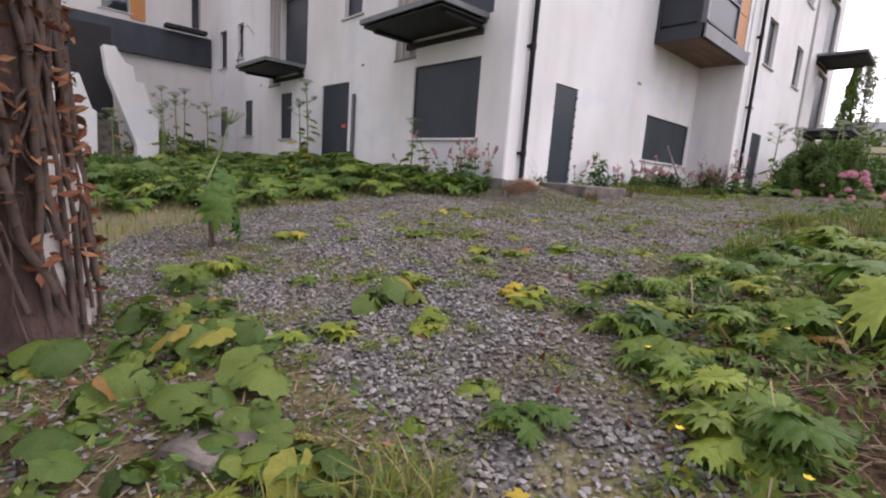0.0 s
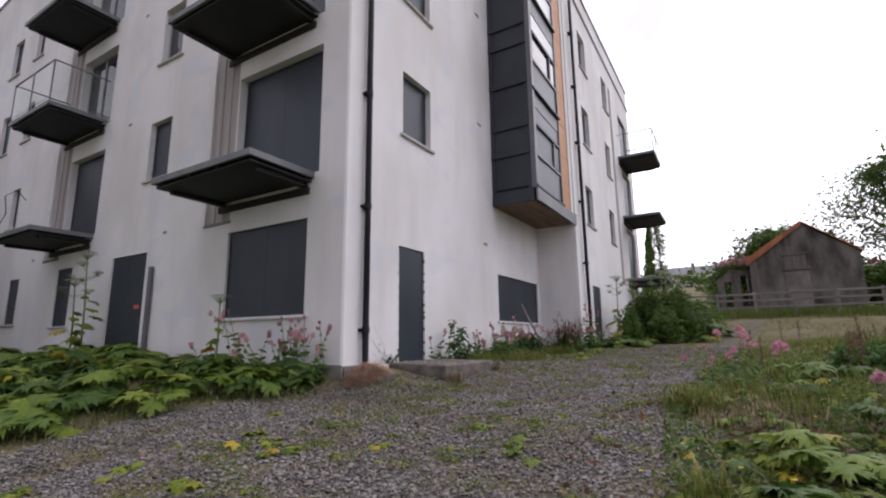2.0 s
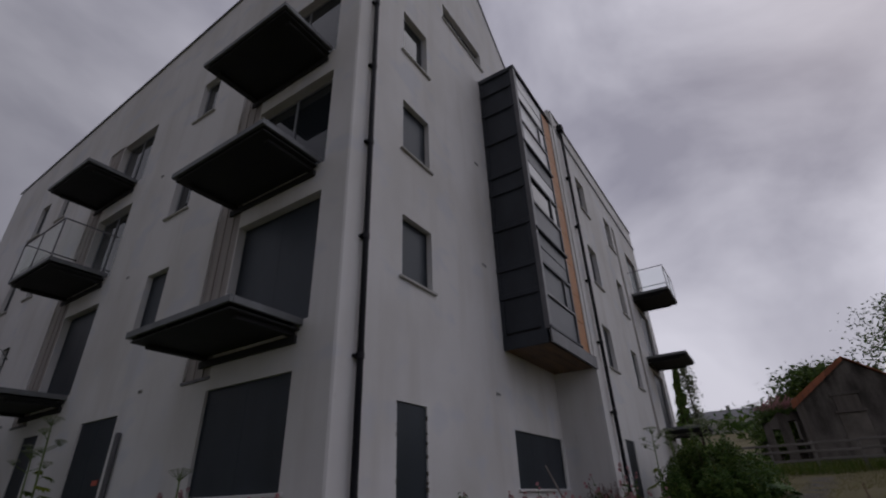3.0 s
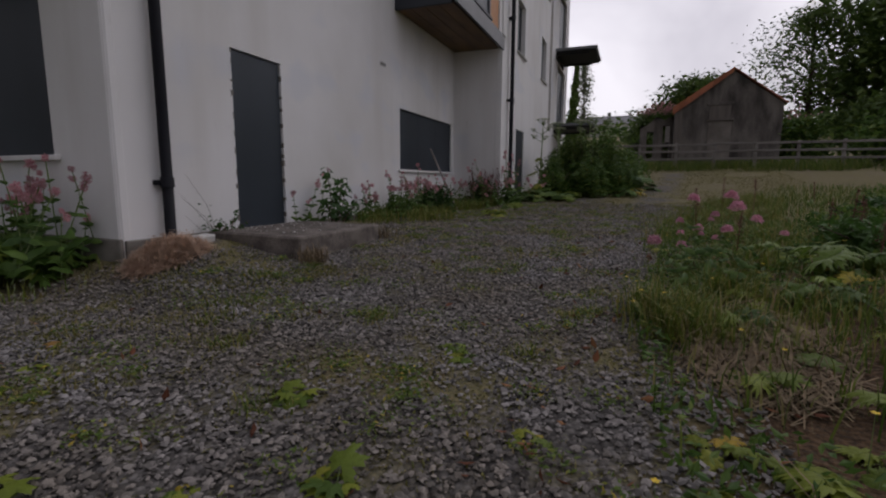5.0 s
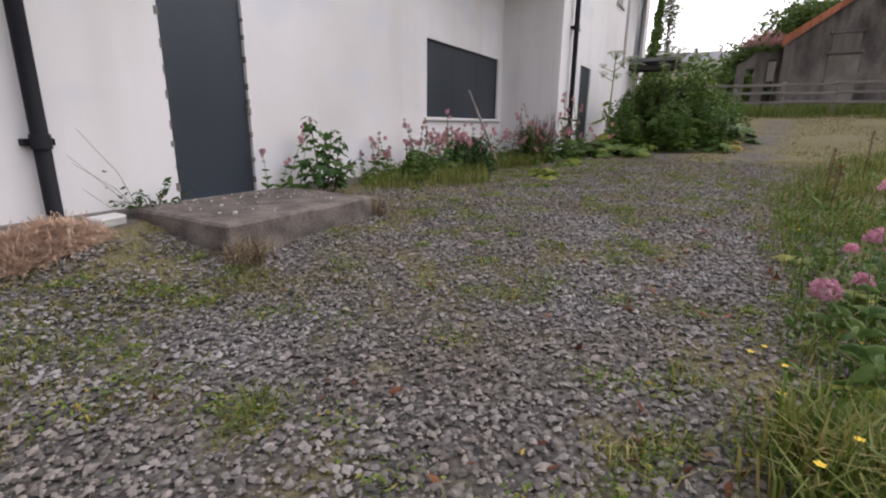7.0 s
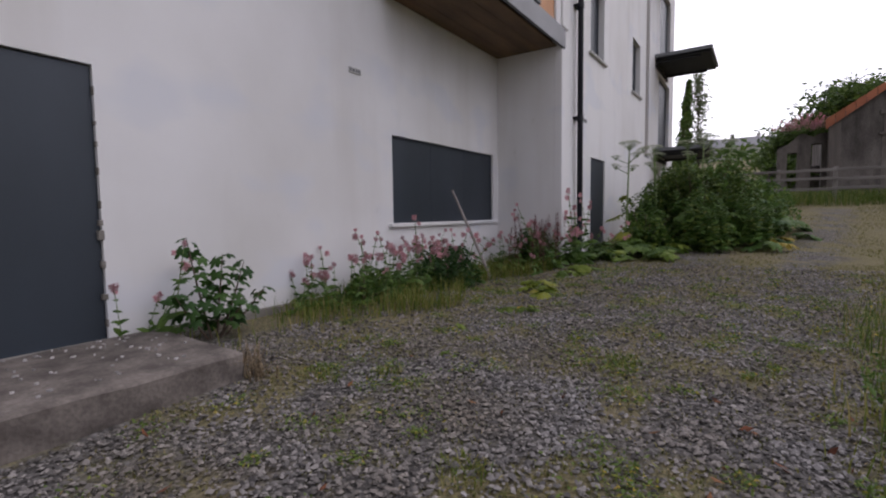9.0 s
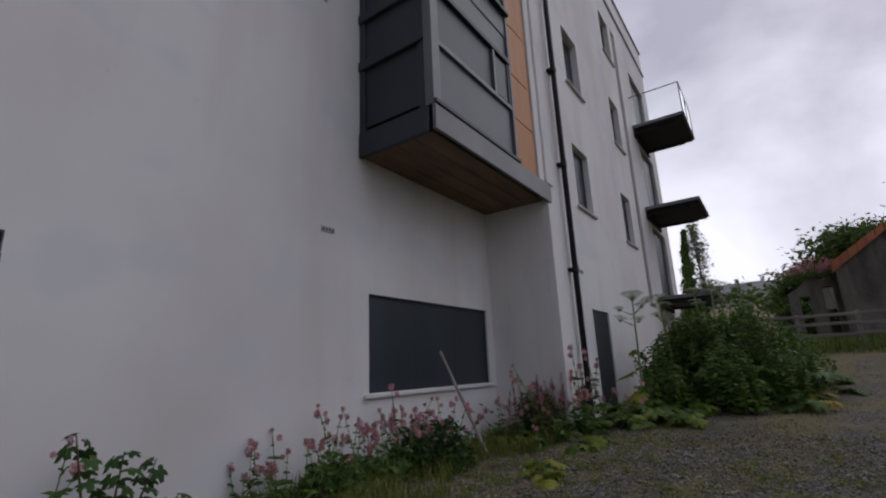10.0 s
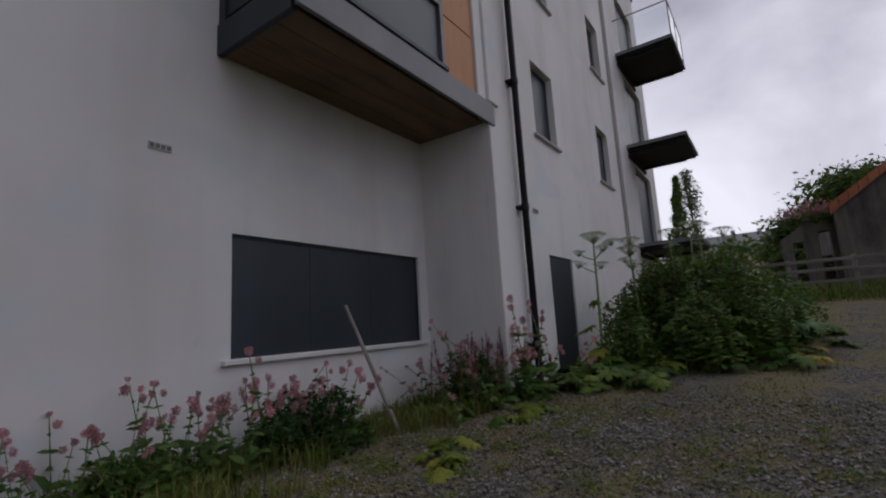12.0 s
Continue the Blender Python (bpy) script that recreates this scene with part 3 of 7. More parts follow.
F_WIN = [(5.36, 6.24, 4.17, 5.60), (5.25, 6.1, 7.12, 8.58), (5.18, 6.0, 10.2, 11.62)]
F_FAR = [(13.78, 14.35, 4.05, 5.36), (15.62, 16.45, 3.88, 5.38), (13.7, 14.3, 7.0, 8.35), (15.6, 16.4, 6.9, 8.35), (13.7, 14.3, 10.0, 11.3), (15.6, 16.4, 9.9, 11.3)]
F_PAN = [(2.97, 3.79, 2.78, 12.0), (10.35, 11.28, 2.75, 11.5)]

front_top = sloped([(0, 15.15), (5.25, 14.88), (10.9, 14.5), (20.4, 13.6)])
side_top = sloped([(0.3, 15.45), (4.6, 19.7), (9.15, 15.15)])
wall("wall_west", "x", 0.0, 1, 0.0, 20.4, BASE, front_top, [F_BIG, F_DOOR, *F_SLIM, *F_BDOOR, *F_BDOOR2, *F_WIN, *F_FAR, *F_PAN], WHITE,
     "tall white rendered wall with boarded windows and rain streaks")
wall("wall_south", "y", 0.0, 1, 0.3, BX1, BASE, side_top, [S_DOOR, S_LOW, S_SLIT, *S_WIN], WHITE,
     "white rendered gable wall with bluish touched-up paint patches")
wall("wall_return", "x", BX1, 1, JY, 0.0, BASE, flat_top(13.8), [], WHITE, "narrow white rendered return wall beside the bay")
wall("wall_south_block", "y", JY, 1, BX1 + 0.3, 21.45, BASE, sloped([(9.0, 13.75), (21.45, 14.1)]), [J_DOOR, *J_A, *J_B, J_STRIP, *J_TALL], WHITE,
     "white rendered wall of the projecting block with a black pipe")
wall("wall_east_end", "x", 21.15, 1, JY + 0.3, 20.4, BASE, flat_top(13.9), [], WHITE, "plain white rendered end wall")
wall("wall_north", "y", 20.1, 1, 0.3, 21.15, BASE, flat_top(13.5), [], WHITE, "plain white rendered rear wall")

# slim corner bead where the two fronts meet, and the pilaster beside the bay
tagged(boxed("trim_corner", (-0.012, 0.11, -0.012, 0.11, BASE, 15.1), WHITE, bevel=0.03), "white render corner bead", "trim", kind="structure")
tagged(boxed("trim_pilaster", (BX1 - 0.008, 9.1, JY - 0.05, JY + 0.1, BASE, 3.9), WHITE, bevel=0.012), "shallow white render pilaster beside the bay", "trim", kind="structure")
tagged(boxed("trim_pilaster_upper", (BX1 + 0.03, 9.3, JY - 0.05, JY + 0.1, 4.28, 13.7), WHITE, bevel=0.012), "shallow white render pilaster beside the bay", "trim", kind="structure")

# roofs
def roof_slope(name, pts):
    bm = bmesh.new()
    bm.faces.new([bm.verts.new(p) for p in pts])
    r = bmesh.ops.extrude_face_region(bm, geom=bm.faces[:])
    for v in r["geom"]:
        if isinstance(v, bmesh.types.BMVert):
            v.co.z += 0.07
    bmesh.ops.recalc_face_normals(bm, faces=bm.faces[:])
    return tagged(link(name, bm, FASCIA), "dark slated roof slope with a thin edge", "roof", kind="structure")


roof_slope("roof_west", [(-0.05, -0.04, 15.13), (4.6, -0.04, 19.73), (4.6, 20.45, 18.2), (-0.05, 20.45, 13.6)])
roof_slope("roof_east", [(4.6, -0.04, 19.73), (9.3, -0.04, 15.03), (9.3, 20.45, 13.5), (4.6, 20.45, 18.2)])
bm = box(bmesh.new(), 9.1, 21.5, JY - 0.05, 20.5, 13.0, 13.1)
tagged(link("roof_block", bm, FASCIA), "flat grey roof deck behind the parapet", "roof", kind="structure")
bm = bmesh.new()
vs = [bm.verts.new(p) for p in [(9.1, JY - 0.05, 13.76), (21.5, JY - 0.05, 14.11), (21.5, JY + 0.33, 14.11), (9.1, JY + 0.33, 13.76)]]
bm.faces.new(vs)
r = bmesh.ops.extrude_face_region(bm, geom=bm.faces[:])
for v in r["geom"]:
    if isinstance(v, bmesh.types.BMVert):
        v.co.z += 0.07
bmesh.ops.recalc_face_normals(bm, faces=bm.faces[:])
tagged(link("trim_coping", bm, FASCIA), "thin grey metal coping on the parapet", "trim", kind="structure")
# unseen dark floors added inside, so that no light leaks through the openings
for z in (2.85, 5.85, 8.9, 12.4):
    tagged(boxed("floor_inside", (0.32, 9.1, 0.32, 20.0, z, z + 0.2), DARKIN, bevel=0), "unseen dark floor slab added inside to stop light leaks", "floor", kind="structure")
    tagged(boxed("floor_inside", (9.47, 21.1, JY + 0.32, 20.0, z, z + 0.2), DARKIN, bevel=0), "unseen dark floor slab added inside to stop light leaks", "floor", kind="structure")
# unseen partition, added to block light below the roof
tagged(boxed("wall_inside", (0.32, 21.1, 1.5, 1.6, 13.0, 15.2), DARKIN, bevel=0), "unseen dark partition added under the roof to block light", "wall", kind="structure")

# mortar plinth under the render
tagged(boxed("baseboard_south", (0.02, BX1 - 0.02, -0.045, -0.003, -0.4, 0.10), PLINTH, bevel=0.01), "rough grey mortar plinth under the render", "plinth", kind="structure")
tagged(boxed("baseboard_west", (-0.045, -0.003, -0.04, 20.0, -0.8, 0.12), PLINTH, bevel=0.01), "rough grey mortar plinth under the render", "plinth", kind="structure")


def P(axis, plane, inward, u0, u1, d0, d1, z0, z1):
    """Box limits for a piece in a wall: d counts from the wall face, inwards."""
    a, b = sorted((plane + inward * d0, plane + inward * d1))
    return (a, b, u0, u1, z0, z1) if axis == "x" else (u0, u1, a, b, z0, z1)


def screened_window(name, axis, plane, h, label, sill=True, deep=0.1, glazed=False, mullion=False, proud=0.06, sillmat=None):
    u0, u1, z0, z1 = h
    root = empty(name)
    tagged(root, label, "window", kind="structure")
    w = 0.05
    fm = FRAMEMAT
    if glazed:
        for nm, d in (("window_frame", (u0, u0 + w, z0, z1)), ("window_frame", (u1 - w, u1, z0, z1)), ("window_frame", (u0 + w, u1 - w, z0, z0 + w)), ("window_frame", (u0 + w, u1 - w, z1 - w, z1))):
            boxed(nm, P(axis, plane, 1, d[0], d[1], deep, deep + 0.07, d[2], d[3]), fm, root, bevel=0.005)
        if mullion:
            m = u0 + (u1 - u0) * 0.55
            boxed("mullion", P(axis, plane, 1, m - 0.025, m + 0.025, deep, deep + 0.07, z0 + w, z1 - w), fm, root, bevel=0.005)
        boxed("pane", P(axis, plane, 1, u0 + w, u1 - w, deep + 0.03, deep + 0.04, z0 + w, z1 - w), GLASS, root, bevel=0)
    else:
        ns = max(1, round((u1 - u0) / 1.1))
        for k in range(ns):
            a, b = u0 + (u1 - u0) * k / ns, u0 + (u1 - u0) * (k + 1) / ns
            boxed("steel_screen", P(axis, plane, 1, a + 0.001, b - 0.001, deep, deep + 0.02, z0, z1), SCREEN, root, "dark grey perforated steel sheet", bevel=0.004)
        bm = bmesh.new()
        for d in ((u0, u0 + 0.03, z0, z1), (u1 - 0.03, u1, z0, z1), (u0 + 0.03, u1 - 0.03, z1 - 0.03, z1)):
            box(bm, *P(axis, plane, 1, d[0], d[1], deep - 0.012, deep - 0.001, d[2], d[3]), 0.002)
        link("screen_edge", bm, SCREEN, root)
    # dark sheet added behind the opening in place of an unlit room
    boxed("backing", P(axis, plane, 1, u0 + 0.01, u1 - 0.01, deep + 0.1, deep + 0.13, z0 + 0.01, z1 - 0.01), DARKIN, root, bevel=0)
    if sill:
        boxed("sill", P(axis, plane, 1, u0 - 0.1, u1 + 0.1, -proud, deep - 0.013, z0 - 0.055, z0 - 0.002), sillmat or SILL, root, "stained concrete window sill", bevel=0.008)
    return root


n = 0
def win(axis, plane, h, label, **k):
    global n
    n += 1
    return screened_window("window_%d" % n, axis, plane, h, label, **k)


win("y", 0, S_LOW, "wide low window closed with dark steel screens", deep=0.05, sillmat=WHITE)
win("x", 0, F_BIG, "large window closed with dark steel screens", deep=0.06, sillmat=WHITE)
for i, h in enumerate(S_WIN):
    win("y", 0, h, "tall window in a deep reveal, closed with a grey screen" if i < 2 else "tall glazed window in a deep reveal", deep=0.14, glazed=i == 2)
win("y", 0, S_SLIT, "long narrow glazed window high in the gable", glazed=True, deep=0.14, mullion=True)
for i, h in enumerate(F_WIN):
    win("x", 0, h, "window closed with a grey screen" if i == 0 else "glazed window with a grey frame in a deep reveal", deep=0.14, glazed=i > 0)
for h in F_SLIM:
    win("x", 0, h, "narrow ground-floor window closed with a steel screen", deep=0.04)
for h in F_FAR:
    win("x", 0, h, "narrow window closed with a grey screen", deep=0.12, sill=True)
for i, h in enumerate(J_A + J_B):
    win("y", JY, h, "window closed with a grey screen" if i % 3 == 0 else "glazed window in a deep reveal", deep=0.14, glazed=i % 3 > 0)
for h in J_TALL:
    win("y", JY, h, "tall balcony window with a dark screen", deep=0.12, sill=False)
for i, h in enumerate(F_BDOOR + F_BDOOR2):
    g = i in (2, 4, 5, 1)
    win("x", 0, h, "wide balcony doorway with glazed sliding doors" if g else "wide balcony doorway closed with dark steel screens", deep=0.18, glazed=g, mullion=g, sill=False)


def steel_door(name, axis, plane, h, label, leaves=1, ragged=True):
    u0, u1, z0, z1 = h
    root = tagged(empty(name), label, "door", kind="structure")
    for k in range(leaves):
        a, b = u0 + (u1 - u0) * k / leaves, u0 + (u1 - u0) * (k + 1) / leaves
        boxed("leaf", P(axis, plane, 1, a + 0.004, b - 0.004, 0.03, 0.07, z0, z1 - 0.01), SCREEN, root, bevel=0.006)
    rng = random.Random(len(name))
    if ragged:
        bm = bmesh.new()
        for u in (u0, u1):
            z = z0 + 0.1
            while z < z1:
                s = rng.uniform(0.02, 0.09)
                w = rng.uniform(0.006, 0.03)
                box(bm, *P(axis, plane, 1, u - w, u + w * 0.4, -0.006, 0.035, z, min(z + s, z1)), 0.003)
                z += s + rng.uniform(0.03, 0.22)
        link("torn_render", bm, PLINTH, root, "chipped grey render round the opening")
    return root


steel_door("door_1", "y", 0, S_DOOR, "dark grey steel security door with torn render round it")
d2 = steel_door("door_2", "x", 0, F_DOOR, "dark grey steel double door with a small red sticker", 2, False)
boxed("sticker", (0.02, 0.029, 6.0, 6.22, 1.22, 1.31), mat("red_sticker", (0.6, 0.12, 0.08), rough=0.5, bump=0), d2, "small red sticker", bevel=0)
steel_door("door_3", "y", JY, J_DOOR, "dark grey steel door behind tall weeds", 1, False)
tagged(boxed("door_post", (-0.09, -0.02, 5.46, 5.56, 0.1, 2.1), FASCIA, bevel=0.01), "grey steel post leaning beside the double door", "post")


# weathered timber strips beside the balcony doors
def boarding(axis, plane, h, boards, label):
    u0, u1, z0, z1 = h
    root = tagged(empty("timber_panel"), label, "cladding", "timber strips", "structure")
    for k in range(boards):
        a, b = u0 + (u1 - u0) * k / boards, u0 + (u1 - u0) * (k + 1) / boards
        boxed("board", P(axis, plane, 1, a + 0.004, b - 0.004, 0.035 + 0.012 * (k % 2), 0.09, z0 + 0.01, z1 - 0.01), BOARD, root, bevel=0.004)
    boxed("bottom_trim", P(axis, plane, 1, u0 - 0.02, u1 + 0.02, -0.02, 0.03, z0 - 0.05, z0 + 0.005), FASCIA, root, bevel=0.004)


for h in F_PAN:
    boarding("x", 0, h, 6, "weathered silvery timber boarding beside the balcony doors")
boarding("y", JY, J_STRIP, 3, "narrow strip of weathered beige boarding")


# balconies
def balcony(name, label, along, u0, u1, z, out, rail=False, thick=0.2):
    """Cantilevered deck: edge channel, deck boards, soffit beams; z is the top. along 'y': out towards -x from x = 0; along 'x': out towards -y."""
    root = tagged(empty(name), label, "balcony", "cantilevered balconies")

    def B(nm, a0, a1, o0, o1, z0, z1, m, lab="", bev=0.006, parent=None):
        if along == "y":
            return boxed(nm, (-o1, -o0, a0, a1, z0, z1), m, parent or root, lab, bev)
        return boxed(nm, (a0, a1, JY - o1, JY - o0, z0, z1), m, parent or root, lab, bev)
    B("front_channel", u0, u1, out - 0.06, out, z - thick * 0.55, z, STEEL, "galvanised edge channel")
    B("side_channel", u0, u0 + 0.06, 0.0, out - 0.062, z - thick * 0.55, z, STEEL)
    B("side_channel", u1 - 0.06, u1, 0.0, out - 0.062, z - thick * 0.55, z, STEEL)
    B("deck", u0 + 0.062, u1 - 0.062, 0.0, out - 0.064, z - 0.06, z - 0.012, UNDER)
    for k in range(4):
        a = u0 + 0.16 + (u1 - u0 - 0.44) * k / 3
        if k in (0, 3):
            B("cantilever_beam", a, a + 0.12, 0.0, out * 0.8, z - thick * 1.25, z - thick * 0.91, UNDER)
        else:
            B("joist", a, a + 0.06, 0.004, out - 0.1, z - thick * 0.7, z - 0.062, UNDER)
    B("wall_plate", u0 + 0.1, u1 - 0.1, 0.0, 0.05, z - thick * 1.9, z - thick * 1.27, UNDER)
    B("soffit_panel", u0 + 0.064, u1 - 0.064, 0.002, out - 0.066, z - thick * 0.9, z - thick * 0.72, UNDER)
    if rail:
        rz = z + 1.08
        corners = [(u0 + 0.03, 0.02), (u0 + 0.03, out - 0.03), (u1 - 0.03, out - 0.03), (u1 - 0.03, 0.02)]
        to = (lambda a, o, zz: (-o, a, zz)) if along == "y" else (lambda a, o, zz: (a, JY - o, zz))
        bm = tube(bmesh.new(), [to(*c, rz) for c in corners], 0.021, 8)
        hr = link("handrail", bm, FASCIA, root, "thin steel handrail")
        for c in corners[1:3] + [((u0 + u1) / 2, out - 0.03)]:
            link("post", tube(bmesh.new(), [to(*c, z - 0.08), to(*c, rz)], 0.019, 8), FASCIA, hr)
        for a0, a1, o0, o1 in ((u0 + 0.08, (u0 + u1) / 2 - 0.04, out - 0.036, out - 0.026), ((u0 + u1) / 2 + 0.04, u1 - 0.08, out - 0.036, out - 0.026), (u0 + 0.026, u0 + 0.036, 0.08, out - 0.1), (u1 - 0.036, u1 - 0.026, 0.08, out - 0.1)):
            g = B("glass_panel", a0, a1, o0, o1, z + 0.1, z + 0.98, CLEAR, "clear glass balustrade panel", 0)
            g.visible_shadow = False
    return root


for z in (3.33, 6.5, 9.55):
    balcony("balcony", "grey steel balcony deck with no railing, dark underneath", "y", 0.72, 3.4, z, 1.3)
for z, rl in ((3.2, False), (6.32, True), (9.32, False)):
    balcony("balcony", "steel balcony with a thin railing and glass panels" if rl else "grey steel balcony deck with no railing", "y", 8.5, 10.95, z, 1.3, rl)
for z, rl in ((3.1, False), (6.08, False), (9.05, True)):
    balcony("balcony", "steel balcony with a thin railing and glass panels" if rl else "grey steel balcony deck with no railing", "x", 17.6, 20.0, z, 1.62, rl)


# bay clad in zinc
def bay():
    root = tagged(empty("bay_window", pose(0, 0, 0)), "four-storey projecting bay clad in dark zinc with orange panels", "bay window", kind="structure")
    z0, z1 = 3.92, 12.95
    F = JY
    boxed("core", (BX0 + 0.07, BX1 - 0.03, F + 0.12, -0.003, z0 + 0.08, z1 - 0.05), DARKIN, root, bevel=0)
    boxed("fascia", (BX0 - 0.02, 9.12, F - 0.054, F - 0.004, z0, z0 + 0.34), FASCIA, root, "mid-grey metal fascia", bevel=0.008)
    boxed("side_fascia", (BX0 - 0.02, BX0 + 0.05, F + 0.052, -0.003, z0, z0 + 0.34), ZINC, root, bevel=0.008)
    boxed("corner_post", (BX0 - 0.012, BX0 + 0.16, F - 0.03, F + 0.1, z0 + 0.342, z1), FASCIA, root, "slate-grey corner post", bevel=0.006)
    boxed("cap", (BX0 - 0.04, BX1, F - 0.06, -0.003, z1 + 0.002, z1 + 0.09), ZINC, root, bevel=0.008)
    # flank: recessed panels between ribs
    ribs = [4.27, 5.28, 6.05, 7.28, 8.45, 9.05, 10.3, 11.45, 12.3, 12.95]
    for a, b in zip(ribs, ribs[1:]):
        boxed("flank_panel", (BX0 + 0.03, BX0 + 0.07, F + 0.2, -0.1, a + 0.07, b - 0.07), ZINC, root, bevel=0.004)
        boxed("flank_rib", (BX0 - 0.035, BX0 + 0.05, F + 0.102, -0.003, b - 0.07, b + 0.068), ZINC, root, bevel=0.012)
    for ya, yb in ((F + 0.102, F + 0.2), (-0.1, -0.003)):
        boxed("flank_edge", (BX0 - 0.002, BX0 + 0.05, ya, yb, z0 + 0.345, z1), ZINC, root, bevel=0.006)
    # front: storeys of panel, window, fixed sheet
    xr = 7.92
    for k, b in enumerate((4.27, 7.0, 9.95)):
        t = (7.0, 9.95, 12.9)[k]
        up = k == 2
        # upper panes and sheets get the sky's reflection as white colour
        glass = SKYPANEL if up else GLASS if k else SCREEN
        boxed("apron_panel", (BX0 + 0.17, xr - 0.04, F + 0.03, F + 0.06, b + 0.1, b + 0.92), SKYPANEL if up else BAYPANEL, root, bevel=0.004)
        boxed("transom", (BX0 + 0.16, xr + 0.02, F - 0.012, F + 0.07, b + 0.92, b + 1.0), FASCIA, root, bevel=0.006)
        wz0, wz1 = b + 1.0, b + 1.78
        xm = 7.38
        boxed("window_pane", (BX0 + 0.17, xm - 0.03, F + 0.04, F + 0.055, wz0, wz1), glass, root, bevel=0)
        boxed("mullion", (xm - 0.03, xm + 0.03, F - 0.006, F + 0.07, wz0, wz1), FASCIA, root, bevel=0.005)
        boxed("vent_pane", (xm + 0.06, xr - 0.09, F + 0.02, F + 0.035, wz0 + 0.05, wz1 - 0.05), glass, root, bevel=0)
        boxed("vent_frame", (xm + 0.03, xm + 0.06, F + 0.0, F + 0.06, wz0, wz1), ZINC, root, bevel=0.004)
        boxed("vent_frame", (xr - 0.09, xr - 0.03, F + 0.0, F + 0.06, wz0, wz1), ZINC, root, bevel=0.004)
        boxed("head", (BX0 + 0.16, xr + 0.02, F - 0.02, F + 0.07, wz1, wz1 + 0.09), ZINC, root, bevel=0.006)
        for j in range(2):
            hz = wz1 + 0.1 + j * (t - wz1 - 0.1) / 2
            boxed("spandrel_sheet", (BX0 + 0.17, xr - 0.02, F + 0.025 - 0.012 * j, F + 0.06, hz, hz + (t - wz1 - 0.1) / 2 - 0.015), SKYPANEL if (up or (k == 1 and j == 0)) else BAYPANEL, root, bevel=0.006)
        boxed("jamb", (xr - 0.03, xr + 0.04, F - 0.015, F + 0.07, b + 0.06, t), FASCIA, root, bevel=0.005)
        boxed("sill_flashing", (BX0 - 0.01, xr + 0.03, F - 0.07, F + 0.06, b + 0.0, b + 0.06), ZINC, root, bevel=0.006)
    zz = 4.27
    for t in (5.13, 5.95, 6.95, 8.0, 9.0, 9.95, 10.9, 11.9, 12.9):
        boxed("orange_panel", (xr + 0.05, 8.72, F + 0.012, F + 0.05, zz + 0.008, t - 0.008), ORANGE, root, "orange-stained timber panel", bevel=0.004)
        zz = t
    boxed("edge_pier", (8.74, BX1 - 0.002, F - 0.02, F + 0.1, z0 + 0.342, z1), WHITE, root, "white rendered pier", bevel=0.01)
    # soffit boards
    nb = 4
    for k in range(nb):
        a = F + 0.055 + (-F - 0.06) * k / nb
        b = F + 0.055 + (-F - 0.06) * (k + 1) / nb
        boxed("soffit_board", (BX0 + 0.055, BX1 - 0.01, a + 0.0015, b - 0.0015, z0 + 0.02, z0 + 0.05), SOFFIT, root, "brown varnished soffit board", bevel=0.004)


bay()


# downpipes
def downpipe(x, y, ztop, zbot, label, lean=0.0):
    root = tagged(empty("downpipe"), label, "downpipe", "downpipes")
    link("pipe", tube(bmesh.new(), [(x + lean, y, zbot), (x, y, zbot + 1.4), (x, y, ztop)], 0.052, 12), BLACKPIPE, root)
    z = zbot + 0.6
    while z < ztop - 0.3:
        c = link("collar", tube(bmesh.new(), [(x, y, z), (x, y, z + 0.1)], 0.063, 12), BLACKPIPE, root)
        boxed("bracket", (x - 0.095, x + 0.095, y + 0.02, y + 0.12, z + 0.02, z + 0.07), BLACKPIPE, c, bevel=0.004)
        z += 2.05
    return root


downpipe(0.455, -0.085, 15.8, 0.0, "black plastic downpipe fixed to the white wall")
p2 = downpipe(9.77, JY - 0.11, 13.2, 0.12, "black plastic downpipe with a rainwater hopper")
boxed("hopper", (9.65, 9.91, JY - 0.22, JY - 0.005, 13.2, 13.5), BLACKPIPE, p2, bevel=0.02)


# small wall vents
def wall_vent(axis, plane, u, z, w=0.2):
    root = tagged(empty("wall_vent"), "small grey slotted plastic vent in the render", "vent", "wall vents")
    boxed("plate", P(axis, plane, 1, u - w / 2, u + w / 2, -0.012, 0.01, z - 0.035, z + 0.035), SILL, root, bevel=0.004)
    for k in range(4):
        a = u - w / 2 + 0.012 + k * (w - 0.01) / 4
        boxed("slot", P(axis, plane, 1, a, a + w / 4 - 0.018, -0.016, -0.008, z - 0.02, z + 0.02), FASCIA, root, bevel=0)


for u, z in ((5.13, 2.82), (4.95, 5.98), (4.98, 9.2)):
    wall_vent("y", 0, u, z)
for u, z in ((5.21, 2.83), (7.24, 5.84), (7.0, 8.8), (12.0, 2.85)):
    wall_vent("x", 0, u, z, 0.14)
wall_vent("y", JY, 10.4, 2.88)

